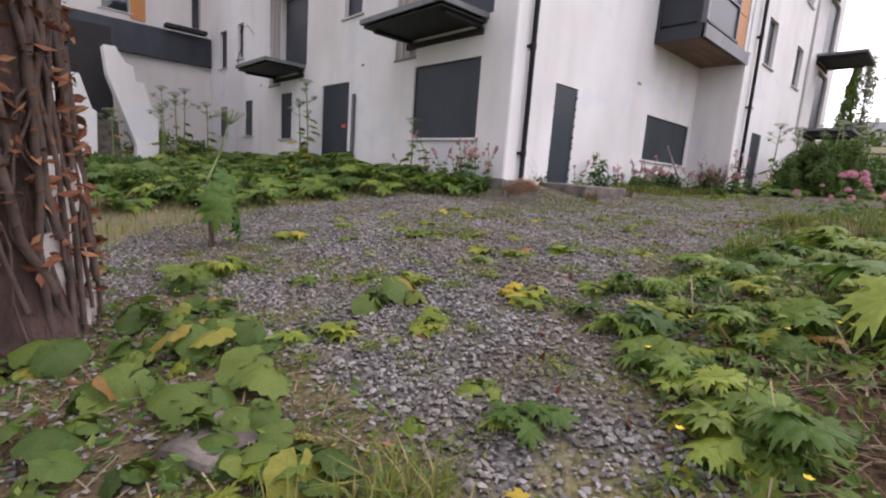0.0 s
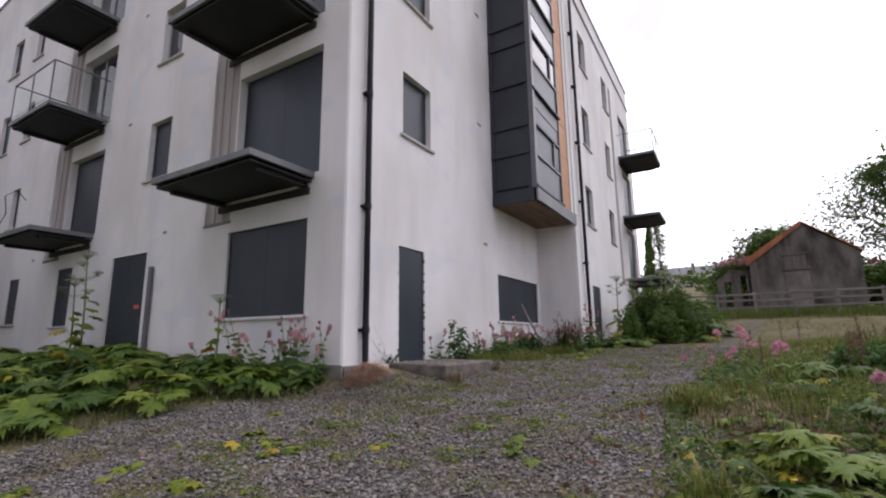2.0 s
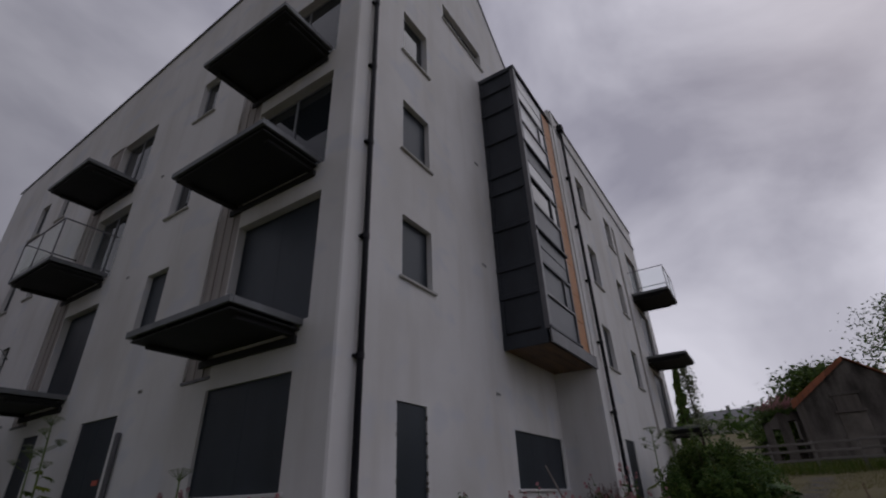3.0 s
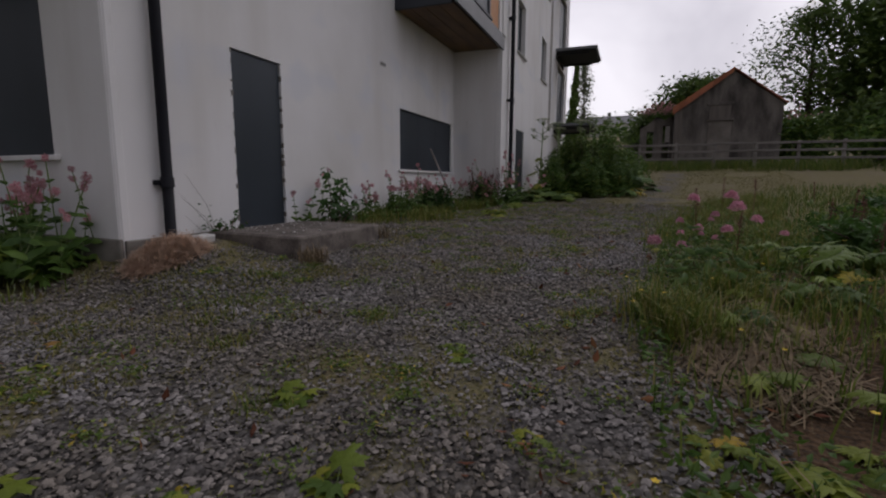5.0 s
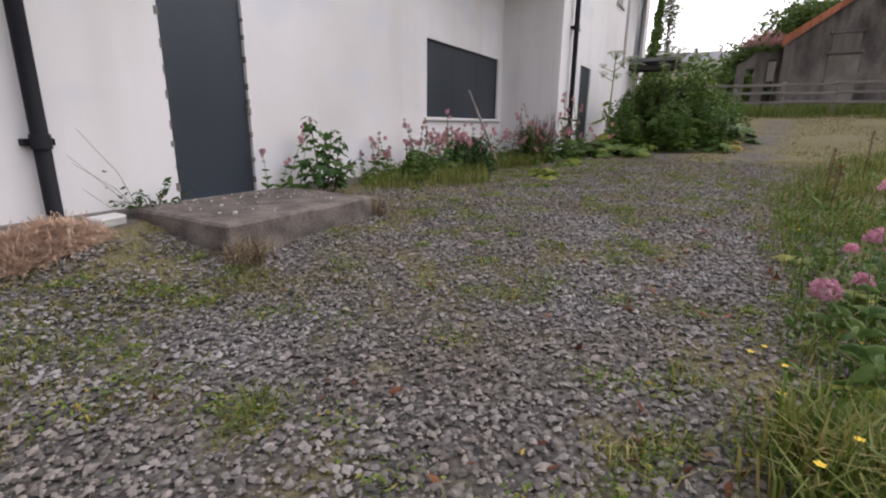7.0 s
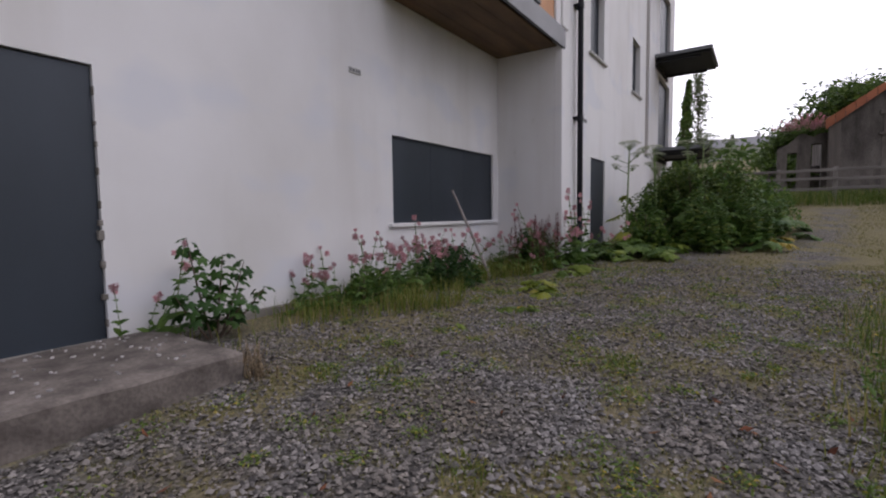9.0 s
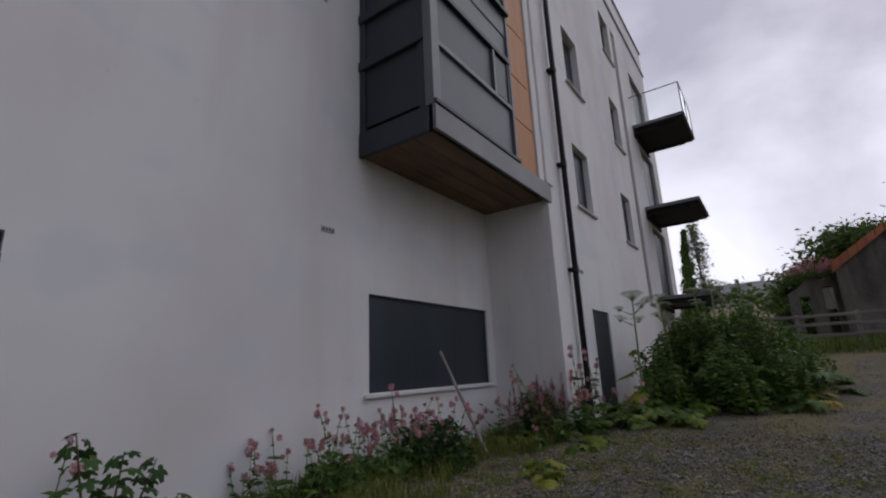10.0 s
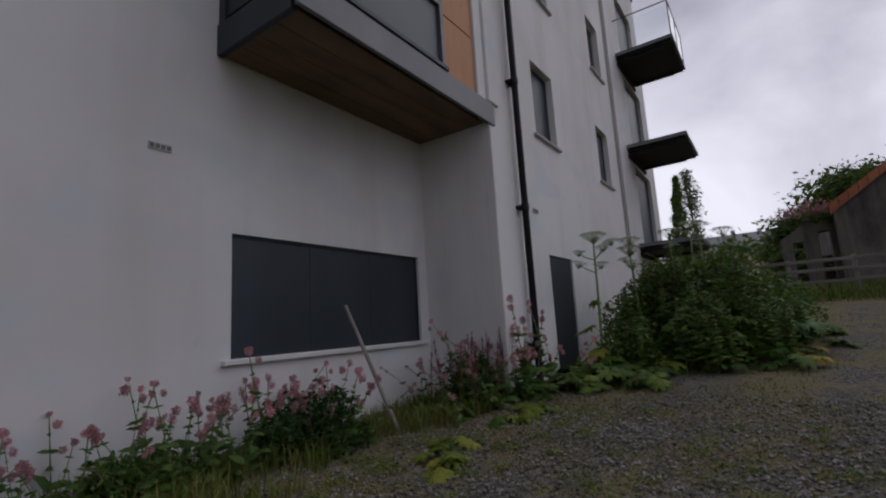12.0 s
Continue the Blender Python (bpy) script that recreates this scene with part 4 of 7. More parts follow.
# concrete step
def step():
    bm = box(bmesh.new(), 0.98, 2.66, -1.26, -0.05, -0.32, 0.105, 0.02)
    bmesh.ops.subdivide_edges(bm, edges=bm.edges[:], cuts=6, use_grid_fill=True)
    for v in bm.verts:
        v.co += Vector((noise.noise(v.co * 3.1), noise.noise(v.co * 3.1 + Vector((9, 0, 0))), noise.noise(v.co * 2.3 + Vector((0, 7, 0))))) * 0.014
        v.co.z -= 0.02 * max(0, -v.co.y - 0.6)
    tagged(link("concrete_step", bm, CONCRETE, smooth=False), "worn concrete slab step in front of the steel door", "step")
    rng = np.random.default_rng(17)
    bm = bmesh.new()
    for k in range(85):
        x, y = rng.uniform(1.05, 2.6), -0.1 - 1.0 * rng.uniform() ** 1.4
        z = 0.105 - 0.02 * max(0, -y - 0.6) + 0.010
        r = rng.uniform(0.004, 0.014) * (1 if k % 6 else 1.7)
        a0 = rng.uniform(0, 6.28)
        ring = [bm.verts.new((x + math.cos(a0 + j * 1.05) * r * rng.uniform(0.5, 1.5), y + math.sin(a0 + j * 1.05) * r * rng.uniform(0.3, 0.8), z + rng.uniform(0, 0.004))) for j in range(6)]
        low = [bm.verts.new(v.co - Vector((0, 0, 0.012))) for v in ring]
        bm.faces.new(ring)
        for j in range(6):
            bm.faces.new((ring[j], low[j], low[(j + 1) % 6], ring[(j + 1) % 6]))
    tagged(link("paint_flakes", bm, CHIP), "fallen flakes of pale render and paint on the concrete step", "debris", kind="stuff")


step()


# ---- the west wing and its stair ----
WY = 17.8
W_WIN = [(-4.0, -3.05, 5.6, 7.3), (-0.75, -0.38, 5.6, 7.3), (-9.0, -7.6, 5.6, 7.3), (-3.2, -2.4, 1.2, 2.2)]
wall("wall_wing", "y", WY, 1, -16.0, -0.002, -0.6, flat_top(7.7), W_WIN, CREAM, "weathered off-white rendered wing wall")
wall("wall_wing_end", "x", -16.0, -1, WY, 30.0, -1.0, flat_top(7.7), [], CREAM, "plain off-white end wall of the wing")
tagged(boxed("trim_band", (-15.9, -0.003, WY - 0.25, WY - 0.002, 4.05, 5.25), ZINC, bevel=0.01), "broad dark grey metal band along the wing", "trim", kind="structure")
tagged(boxed("trim_orange", (-3.03, -2.5, WY - 0.03, WY - 0.002, 5.4, 7.3), ORANGE, bevel=0.006), "orange-stained timber panel beside a window", "trim", kind="structure")
for h in W_WIN:
    win("y", WY, h, "dark window in the weathered wing wall", deep=0.12, glazed=h[2] > 4)
tagged(boxed("roof_wing", (-16.3, -0.003, WY + 0.302, 30.0, 7.4, 7.55), FASCIA, bevel=0), "flat grey roof of the low wing", "roof", kind="structure")
tagged(boxed("ledge", (-1.9, -0.3, WY - 0.7, WY - 0.26, 5.3, 5.45), UNDER, bevel=0.01), "dark projecting balcony ledge on the wing", "ledge", kind="structure")


def raking_wall(name, x0, y, pts, thick):
    """A white stair parapet with a stepped, falling top."""
    bm = bmesh.new()
    f = bm.faces.new([bm.verts.new((x0 + u, y, z)) for u, z in pts])
    r = bmesh.ops.extrude_face_region(bm, geom=[f])
    for v in r["geom"]:
        if isinstance(v, bmesh.types.BMVert):
            v.co.y += thick
    bmesh.ops.recalc_face_normals(bm, faces=bm.faces[:])
    bmesh.ops.bevel(bm, geom=bm.edges[:], offset=0.015, segments=1, affect="EDGES")
    return link(name, bm, WHITE)


st = tagged(empty("outdoor_stair"), "derelict outdoor stair with stepped white parapets and a dark passage", "stair")
prof = [(0.0, -0.4), (0.62, -0.4), (0.65, 1.23), (0.535, 1.29), (0.255, 2.27), (0.02, 2.28), (-0.04, 2.72), (-0.23, 2.79), (-0.47, 3.23), (-0.8, 3.22), (-0.72, 2.4), (0.02, 0.3)]
a = raking_wall("parapet", -4.0, 12.0, prof, 0.5); a.parent = st
b = raking_wall("parapet", -5.65, 12.0, prof, 0.5); b.parent = st
# solid dark block added to stand for the shade in the passage
boxed("passage_shade_block", (-6.6, -4.4, 13.2, 17.5, -0.3, 4.0), DARKIN, st, bevel=0)
for k in range(8):
    boxed("tread", (-5.6, -4.3, 12.6 + 0.07 * k, 13.3, -0.3 + 0.17 * k, -0.13 + 0.17 * k), CONCRETE, st, bevel=0.01)


# ---- barn, fence ----
def barn():
    root = tagged(empty("stone_barn"), "old dark pebbledashed barn with a red-tiled roof edge", "barn")
    x0, x1, y0, y1, b, e, ap = 23.0, 31.0, -10.55, -6.2, 1.2, 4.25, 5.8
    ym = -8.5
    bm = bmesh.new()

    def gable(x):
        return [bm.verts.new(p) for p in ((x, y0, b), (x, y1, b), (x, y1, e), (x, ym, ap), (x, y0, e))]
    g0, g1 = gable(x0), gable(x1)
    bm.faces.new(g0); bm.faces.new(g1[::-1])
    for k in range(5):
        bm.faces.new((g0[k], g1[k], g1[(k + 1) % 5], g0[(k + 1) % 5]))
    bmesh.ops.recalc_face_normals(bm, faces=bm.faces[:])
    link("wall", bm, PEBBLE, root)
    win_ = boxed("window", (x0 - 0.03, x0 + 0.05, -8.5, -7.62, 3.66, 4.28), BARNDOOR, root, "boarded grey window", bevel=0.01)
    boxed("sill", (x0 - 0.1, x0 + 0.02, -8.62, -7.52, 3.56, 3.655), BARNDOOR, win_, "weathered stone sill", bevel=0.01)
    boxed("lintel", (x0 - 0.05, x0 + 0.02, -8.6, -7.52, 4.285, 4.42), PEBBLE, win_, bevel=0.01)
    boxed("blocked_opening", (x0 - 0.02, x0 + 0.03, -8.56, -7.6, 1.25, 3.55), BARNBLOCK, root, "paler rendered infill of a former door", bevel=0.01)
    boxed("quoin", (x0 - 0.025, x0 + 0.4, y1 - 0.28, y1 + 0.02, b, e - 0.1), BARNDOOR, root, "grey corner stones", bevel=0.02)
    for s, ya in ((1, y1), (-1, y0)):
        n_rows = 8
        for k in range(n_rows):
            f0, f1 = k / n_rows, (k + 1) / n_rows + 0.02
            ya_, yb_ = ya + 0.12 * s + (ym - ya - 0.12 * s) * f0, ya + 0.12 * s + (ym - ya - 0.12 * s) * min(f1, 1)
            za, zb = e - 0.06 + (ap - e + 0.1) * f0, e - 0.06 + (ap - e + 0.1) * min(f1, 1)
            for j in range(2):
                xa, xb = x0 - 0.12 + j * 4.2, x0 - 0.12 + (j + 1) * 4.2
                bm = bmesh.new()
                q = [bm.verts.new(p) for p in ((xa, ya_, za + 0.05), (xb, ya_, za + 0.05), (xb, yb_, zb + 0.02), (xa, yb_, zb + 0.02))]
                f = bm.faces.new(q)
                r = bmesh.ops.extrude_face_region(bm, geom=[f])
                for v in r["geom"]:
                    if isinstance(v, bmesh.types.BMVert):
                        v.co.z += 0.045
                bmesh.ops.recalc_face_normals(bm, faces=bm.faces[:])
                link("tile_course", bm, REDTILE, root)
    # hanging verge tiles along the north rake
    for k in range(9):
        f0, f1 = k / 9, (k + 1) / 9 - 0.008
        bm = bmesh.new()
        q = []
        for f_ in (f0, f1):
            yy, zz = y1 + 0.16 + (ym - y1 - 0.16) * f_, e - 0.09 + (ap - e + 0.15) * f_
            q.append((yy, zz + 0.1, zz - 0.26 + 0.14 * f_))
        ring = [bm.verts.new((x0 - 0.16, yy, z_)) for yy, z_ in ((q[0][0], q[0][2]), (q[1][0], q[1][2]), (q[1][0], q[1][1]), (q[0][0], q[0][1]))]
        f = bm.faces.new(ring)
        r = bmesh.ops.extrude_face_region(bm, geom=[f])
        for v in r["geom"]:
            if isinstance(v, bmesh.types.BMVert):
                v.co.x += 0.035
        bmesh.ops.recalc_face_normals(bm, faces=bm.faces[:])
        link("verge_tile", bm, REDTILE, root)
    return root


barn()


wall("wall_ruin", "x", 24.0, 1, -6.2, -4.65, 1.0, sloped([(-6.2, 4.15), (-5.8, 3.8), (-5.4, 4.0), (-5.0, 3.6), (-4.65, 3.4)]), [(-6.05, -5.72, 1.0, 3.55), (-5.3, -4.98, 1.0, 3.25)], PEBBLE,
     "dark roofless rubble wall with an empty doorway beside the barn", 0.45)
tagged(boxed("wall_ruin_back", (26.5, 26.8, -6.2, -4.4, 1.0, 2.9), PEBBLE, bevel=0.03), "rear rubble wall of the ruined outbuilding", "wall", kind="structure")


def fence():
    root = tagged(empty("timber_fence"), "weathered grey post-and-rail timber fence on rough grass", "fence")
    ys = [-3.18 - 1.46 * k for k in range(12)]
    rng = random.Random(4)
    for y in ys:
        t = 2.37 + rng.uniform(-0.03, 0.03)
        boxed("post", (19.95, 20.06, y - 0.055, y + 0.055, gn(20, y) - 0.2, t), FENCE, root, bevel=0.012)
    for z in (2.28, 1.99, 1.68):
        for y in ys[:-1]:
            s = rng.uniform(-0.02, 0.02)
            o = boxed("rail", (19.905, 19.948, y - 1.46, y - 0.004, z - 0.045 + s, z + 0.045 + s), FENCE, root, bevel=0.008)


fence()


# ---- trees ----
def leaf_quads(heap, pts, size, rng, mi=0, up=0.3):
    n_ = len(pts)
    a = rng.normal(size=(n_, 3)); a[:, 2] *= 0.6
    a /= np.linalg.norm(a, axis=1)[:, None]
    h = rng.normal(size=(n_, 3)); h[:, 2] += up
    b_ = np.cross(a, h); b_ /= np.linalg.norm(b_, axis=1)[:, None] + 1e-9
    c = np.cross(a, b_)
    s = size * rng.uniform(0.55, 1.3, n_)[:, None]
    p = np.asarray(pts)
    v = np.stack([p - a * s, p + b_ * s * 0.42 + c * s * 0.12, p + a * s, p - b_ * s * 0.42 + c * s * 0.12], 1).reshape(-1, 3)
    heap.add(v, [(4 * i, 4 * i + 1, 4 * i + 2, 4 * i + 3) for i in range(n_)], mi)


def tree(name, label, x, y, height, spread, seed, n_leaves, leaf=0.22, trunk_r=0.22, first=0.3, lobes=26, flat=0.75, foliage=None, upright=False, base=None):
    rng = np.random.default_rng(seed)
    z0 = gn(x, y) - 0.1 if base is None else base
    root = tagged(empty(name, pose(x, y, z0)), label, "tree")
    bm = bmesh.new()
    lean = rng.normal(size=2) * 0.03 * height
    pts = [(lean[0] * t, lean[1] * t, height * 0.85 * t) for t in np.linspace(0, 1, 7)]
    tube(bm, pts, [trunk_r * (1 - 0.82 * t) for t in np.linspace(0, 1, 7)], 8)
    ends = []
    for k in range(lobes):
        t = first + (1 - first) * (k + rng.uniform(0, 1)) / lobes
        az = k * 2.4 + rng.normal() * 0.4
        prof_ = math.sin(math.pi * min(1, 0.18 + 0.8 * (t - first) / (1 - first))) ** 0.7
        ln = spread * prof_ * rng.uniform(0.65, 1.1)
        s = Vector((lean[0] * t, lean[1] * t, height * 0.85 * t))
        rise = (1.2 if upright else 0.35) * ln * rng.uniform(0.5, 1.2)
        e = s + Vector((math.cos(az) * ln * (0.55 if upright else 1), math.sin(az) * ln * (0.55 if upright else 1), rise + height * 0.06))
        m_ = s.lerp(e, 0.5) + Vector((0, 0, 0.08 * ln))
        r0 = trunk_r * 0.42 * (1 - 0.6 * t)
        tube(bm, [s, m_, e], [r0, r0 * 0.6, r0 * 0.18], 5)
        ends += [(e, 1.0, ln), (m_.lerp(e, 0.45), 0.8, ln)]
        for j in range(2):
            q = m_.lerp(e, rng.uniform(0.1, 0.9)) + Vector(rng.normal(size=3) * ln * 0.28)
            tube(bm, [m_.lerp(e, 0.3), q], [r0 * 0.4, r0 * 0.1], 4)
            ends.append((q, 0.75, ln))
    link("trunk", bm, BARK, root)
    w = np.array([c for _, c, _ in ends]); w = w / w.sum()
    pick = rng.choice(len(ends), n_leaves, p=w)
    cen = np.array([e[0] for e in ends])[pick]
    rad = np.array([0.16 * spread + 0.12 * e[2] for e in ends])[pick][:, None]
    pts = cen + rng.normal(size=(n_leaves, 3)) * rad * np.array([1, 1, flat]) * 0.75
    h = Heap()
    leaf_quads(h, pts, leaf, rng)
    h.thing("crown", [foliage or G_TREE], parent=root)
    return root


tree("poplar", "narrow ivy-clad upright tree behind the building", 32.0, 0.1, 7.4, 0.34, 3, 2000, 0.12, 0.14, 0.06, 34, 1.6, G_ISL, True)
tree("poplar", "upright tree with a dark ivy-clad stem behind the building", 38.0, 0.25, 8.3, 0.4, 4, 2000, 0.13, 0.14, 0.05, 34, 1.6, G_ISL, True)
tree("poplar", "feathery grey-green upright tree behind the building", 38.6, -0.4, 8.6, 0.95, 41, 1900, 0.12, 0.1, 0.12, 30, 1.6, G_HAZY, True)
tree("broadleaf_tree", "rounded broadleaf tree rising behind the barn", 34.5, -8.4, 5.4, 3.0, 5, 16000, 0.15, 0.25, 0.2, 34, 0.7)
tree("broadleaf_tree", "low spreading broadleaf tree behind the ruined wall", 35.0, -6.0, 3.7, 2.0, 55, 9000, 0.15, 0.2, 0.15, 28, 0.7)
tree("broadleaf_tree", "rounded broadleaf tree rising behind the barn", 33.0, -10.2, 4.4, 2.6, 6, 9000, 0.16, 0.2, 0.2, 26, 0.7)
tree("tall_tree", "tall open-crowned tree with bare limbs behind the barn", 32.0, -13.9, 9.4, 2.6, 7, 8000, 0.12, 0.22, 0.32, 30, 0.7)
tree("dark_tree", "dense dark tree beside the lane", 33.0, -18.2, 10.5, 4.2, 8, 9000, 0.28, 0.35, 0.1, 34, 0.85)
tree("dark_tree", "dense dark tree beside the lane", 30.0, -23.5, 11.0, 4.6, 9, 9000, 0.3, 0.35, 0.1, 34, 0.85)
tree("dark_tree", "dense dark tree beside the lane", 26.0, -29.5, 11.0, 4.6, 19, 8000, 0.3, 0.35, 0.1, 34, 0.85)
tree("hedge_shrub", "green shrub growing against the barn", 26.5, -4.9, 1.7, 0.8, 10, 1800, 0.12, 0.07, 0.05, 20)
tree("hedge_shrub", "green shrub with rusty tips beside the barn", 24.5, -11.6, 2.3, 1.2, 11, 2200, 0.15, 0.07, 0.05, 20, foliage=G_ISL)
tree("hedge_shrub", "green shrub beside the fence", 22.5, -14.6, 2.0, 1.7, 12, 2600, 0.15, 0.07, 0.05, 20, foliage=G_ISL)
tree("hedge_shrub", "dark shrub under the trees", 27.5, -16.0, 3.0, 2.4, 13, 3600, 0.2, 0.1, 0.05, 22)
tree("hedge_shrub", "dark shrub under the trees", 25.0, -20.5, 3.0, 2.6, 14, 3600, 0.2, 0.1, 0.05, 22)

def far_house(x, y, w, roofcol):
    z = gn(x, y) - 0.5
    root = tagged(empty("distant_house", pose(x, y, z)), "small distant white house with a grey roof on the slope", "house", "distant houses")
    boxed("wall", (0, 6, -w / 2, w / 2, 0, 3.4), CREAM, root, bevel=0)
    bm = bmesh.new()
    q = [bm.verts.new(p) for p in ((-0.3, -w / 2 - 0.3, 3.4), (6.3, -w / 2 - 0.3, 3.4), (6.3, w / 2 + 0.3, 3.4), (-0.3, w / 2 + 0.3, 3.4), (3, -w / 2 - 0.3, 5.6), (3, w / 2 + 0.3, 5.6))]
    for f in ((0, 4, 5, 3), (1, 2, 5, 4), (0, 1, 4), (2, 3, 5), (0, 3, 2, 1)):
        bm.faces.new([q[k] for k in f])
    link("roof", bm, roofcol, root)
    boxed("chimney", (2.6, 3.4, -0.4, 0.4, 5.0, 6.4), CREAM, root, bevel=0)
    for k in (-1, 1):
        boxed("window", (-0.06, -0.005, k * w / 4 - 0.5, k * w / 4 + 0.5, 1.2, 2.4), GLASS, root, bevel=0)


far_house(118.0, 1.6, 9.0, FASCIA)
far_house(126.0, -3.0, 8.0, FASCIA)
far_house(122.0, 8.0, 8.0, FASCIA)

# far hedges on the slope
rngf = np.random.default_rng(21)
h = Heap()
for k in range(60):
    xx = rngf.uniform(70, 160)
    yy = rngf.uniform(-45, 40) if k % 4 else rngf.uniform(-45, -8)
    r_ = rngf.uniform(1.5, 4.0)
    pts = np.array([xx, yy, gn(xx, yy) + r_ * 0.5]) + rngf.normal(size=(90, 3)) * r_ * np.array([0.7, 1.2, 0.4])
    leaf_quads(h, pts, 0.9, rngf)
tagged(h.thing("far_hedges", [G_TREE]), "distant dark hedges and trees on the slope", "hedge", kind="stuff")


# ---- trunk beside the start ----
def old_trunk():
    root = tagged(empty("old_tree_trunk", pose(-7.36, -2.38, gn(-7.36, -2.38) - 0.1)), "thick trunk wrapped in ivy stems and dry brown leaves", "tree")
    bm = bmesh.new()
    rings, sides = 30, 26
    vs = []
    for i in range(rings):
        t = i / (rings - 1)
        r = 0.48 - 0.13 * min(1, t * 2.2) + 0.12 * math.exp(-t * 18)
        row = []
        for k in range(sides):
            a = 2 * math.pi * k / sides
            p = Vector((math.cos(a), math.sin(a), t * 6))
            rr = r * (1 + 0.16 * noise.noise(Vector((p.x * 1.6, p.y * 1.6, t * 5))) + 0.07 * noise.noise(Vector((p.x * 5, p.y * 5, t * 14))))
            row.append(bm.verts.new((math.cos(a) * rr - 0.25 * t, math.sin(a) * rr, t * 6)))
        vs.append(row)
    for u, w in zip(vs, vs[1:]):
        for k in range(sides):
            bm.faces.new((u[k], u[(k + 1) % sides], w[(k + 1) % sides], w[k]))
    link("bark", bm, BARK, root, smooth=True)
    rng = random.Random(5)
    for j in range(72):
        a0 = rng.uniform(0, 6.28)
        z0, z1 = rng.uniform(0, 1.2), rng.uniform(2.0, 5.0)
        pts = []
        for i in range(12):
            t = i / 11
            a = a0 + 0.9 * math.sin(t * 4 + j) * 0.4 + rng.uniform(-0.06, 0.06)
            z = z0 + (z1 - z0) * t
            r = 0.5 - 0.12 * min(1, z / 6 * 2.2) + 0.03
            pts.append((math.cos(a) * r - 0.25 * z / 6, math.sin(a) * r, z))
        link("ivy_stem", tube(bmesh.new(), pts, rng.uniform(0.008, 0.03), 5), IVYSTEM, root)
    h = Heap()
    rn = np.random.default_rng(6)
    az = rn.uniform(0, 6.28, 2400)
    z = rn.beta(1.6, 1.5, 2400) * 3.6 + 0.35
    r = 0.52 - 0.12 * np.minimum(1, z / 6 * 2.2) + rn.uniform(-0.02, 0.07, 2400)
    leaf_quads(h, np.stack([np.cos(az) * r - 0.25 * z / 6, np.sin(az) * r, z], 1), 0.05, rn)
    h.thing("dead_ivy_leaves", [DEADLEAF], parent=root)
    for j in range(14):
        bm = bmesh.new()
        a, z = -0.45 + rng.uniform(-0.6, 0.5), rng.uniform(0.05, 1.25)
        c = Vector((math.cos(a) * 0.43, math.sin(a) * 0.43, z))
        t_ = Vector((-math.sin(a), math.cos(a), 0))
        ring = []
        for k in range(9):
            an = 2 * math.pi * k / 9
            ring.append(bm.verts.new(c + t_ * math.cos(an) * rng.uniform(0.04, 0.1) + Vector((0, 0, math.sin(an) * rng.uniform(0.08, 0.2))) + c.normalized() * 0.05))
        bm.faces.new(ring)
        r = bmesh.ops.extrude_face_region(bm, geom=bm.faces[:])
        for v in r["geom"]:
            if isinstance(v, bmesh.types.BMVert):
                v.co -= Vector((v.co.x, v.co.y, 0)).normalized() * 0.05
        bmesh.ops.recalc_face_normals(bm, faces=bm.faces[:])
        link("bare_bark", bm, PALEBARK, root, "pale bare patch of bark")


old_trunk()

# small things by the wall
tagged(link("leaning_pole", tube(bmesh.new(), [(7.38, -0.7, -0.02), (7.31, -0.4, 0.66), (7.22, -0.075, 1.42)], [0.024, 0.024, 0.02], 8), POLE), "weathered grey pole leaning against the window sill", "pole")


# ---- plants ----
def palm(rng, lobes=3.0, depth=0.5, count=36, tooth=0.09, wide=150, droop=0.16, long_=1.0):
    """A lobed, toothed blade: junction at the origin, tip towards +x."""
    th = np.radians(np.linspace(-wide, wide, count + 1))
    r = (0.60 + 0.40 * np.cos(th / 1.9)) * (1 - depth * (1 - np.abs(np.cos(lobes * th)) ** 0.8))
    r = r * (1 + tooth * np.where(np.arange(count + 1) % 2 == 0, 1, -1)) * rng.uniform(0.92, 1.08, count + 1)
    ridge = np.abs(np.cos(lobes * th))
    out = np.stack([np.cos(th) * r * long_, np.sin(th) * r, -droop * r ** 2 * 1.4 + 0.05 * ridge + rng.normal(0, 0.012, count + 1)], 1)
    mid = np.stack([np.cos(th) * r * 0.52 * long_, np.sin(th) * r * 0.52, -droop * (0.5 * r) ** 2 + 0.045 * ridge - 0.02], 1)
    v = np.concatenate([[[0, 0, 0]], mid, out])
    c1 = count + 1
    f = [(0, 1 + i, 2 + i) for i in range(count)] + [(1 + i, 1 + c1 + i, 2 + c1 + i, 2 + i) for i in range(count)]
    return v, f


def strip(p0, p1, w, heap, mi, sag=0.0):
    """A slim three-sided stalk."""
    p0, p1 = np.array(p0, float), np.array(p1, float)
    d = p1 - p0
    a = np.cross(d, (0, 0, 1)); a = a / (np.linalg.norm(a) + 1e-9) if np.linalg.norm(a) > 1e-6 else np.array((1.0, 0, 0))
    b_ = np.cross(d, a); b_ /= np.linalg.norm(b_) + 1e-9
    v = []
    for p, k in ((p0, 1.0), ((p0 + p1) / 2 + np.array((0, 0, sag)), 0.85), (p1, 0.55)):
        for an in (0, 2.09, 4.19):
            v.append(p + (a * math.cos(an) + b_ * math.sin(an)) * w * k)
    f = []
    for s in (0, 3):
        f += [(s + k, s + (k + 1) % 3, s + 3 + (k + 1) % 3, s + 3 + k) for k in range(3)]
    heap.add(v, f, mi)


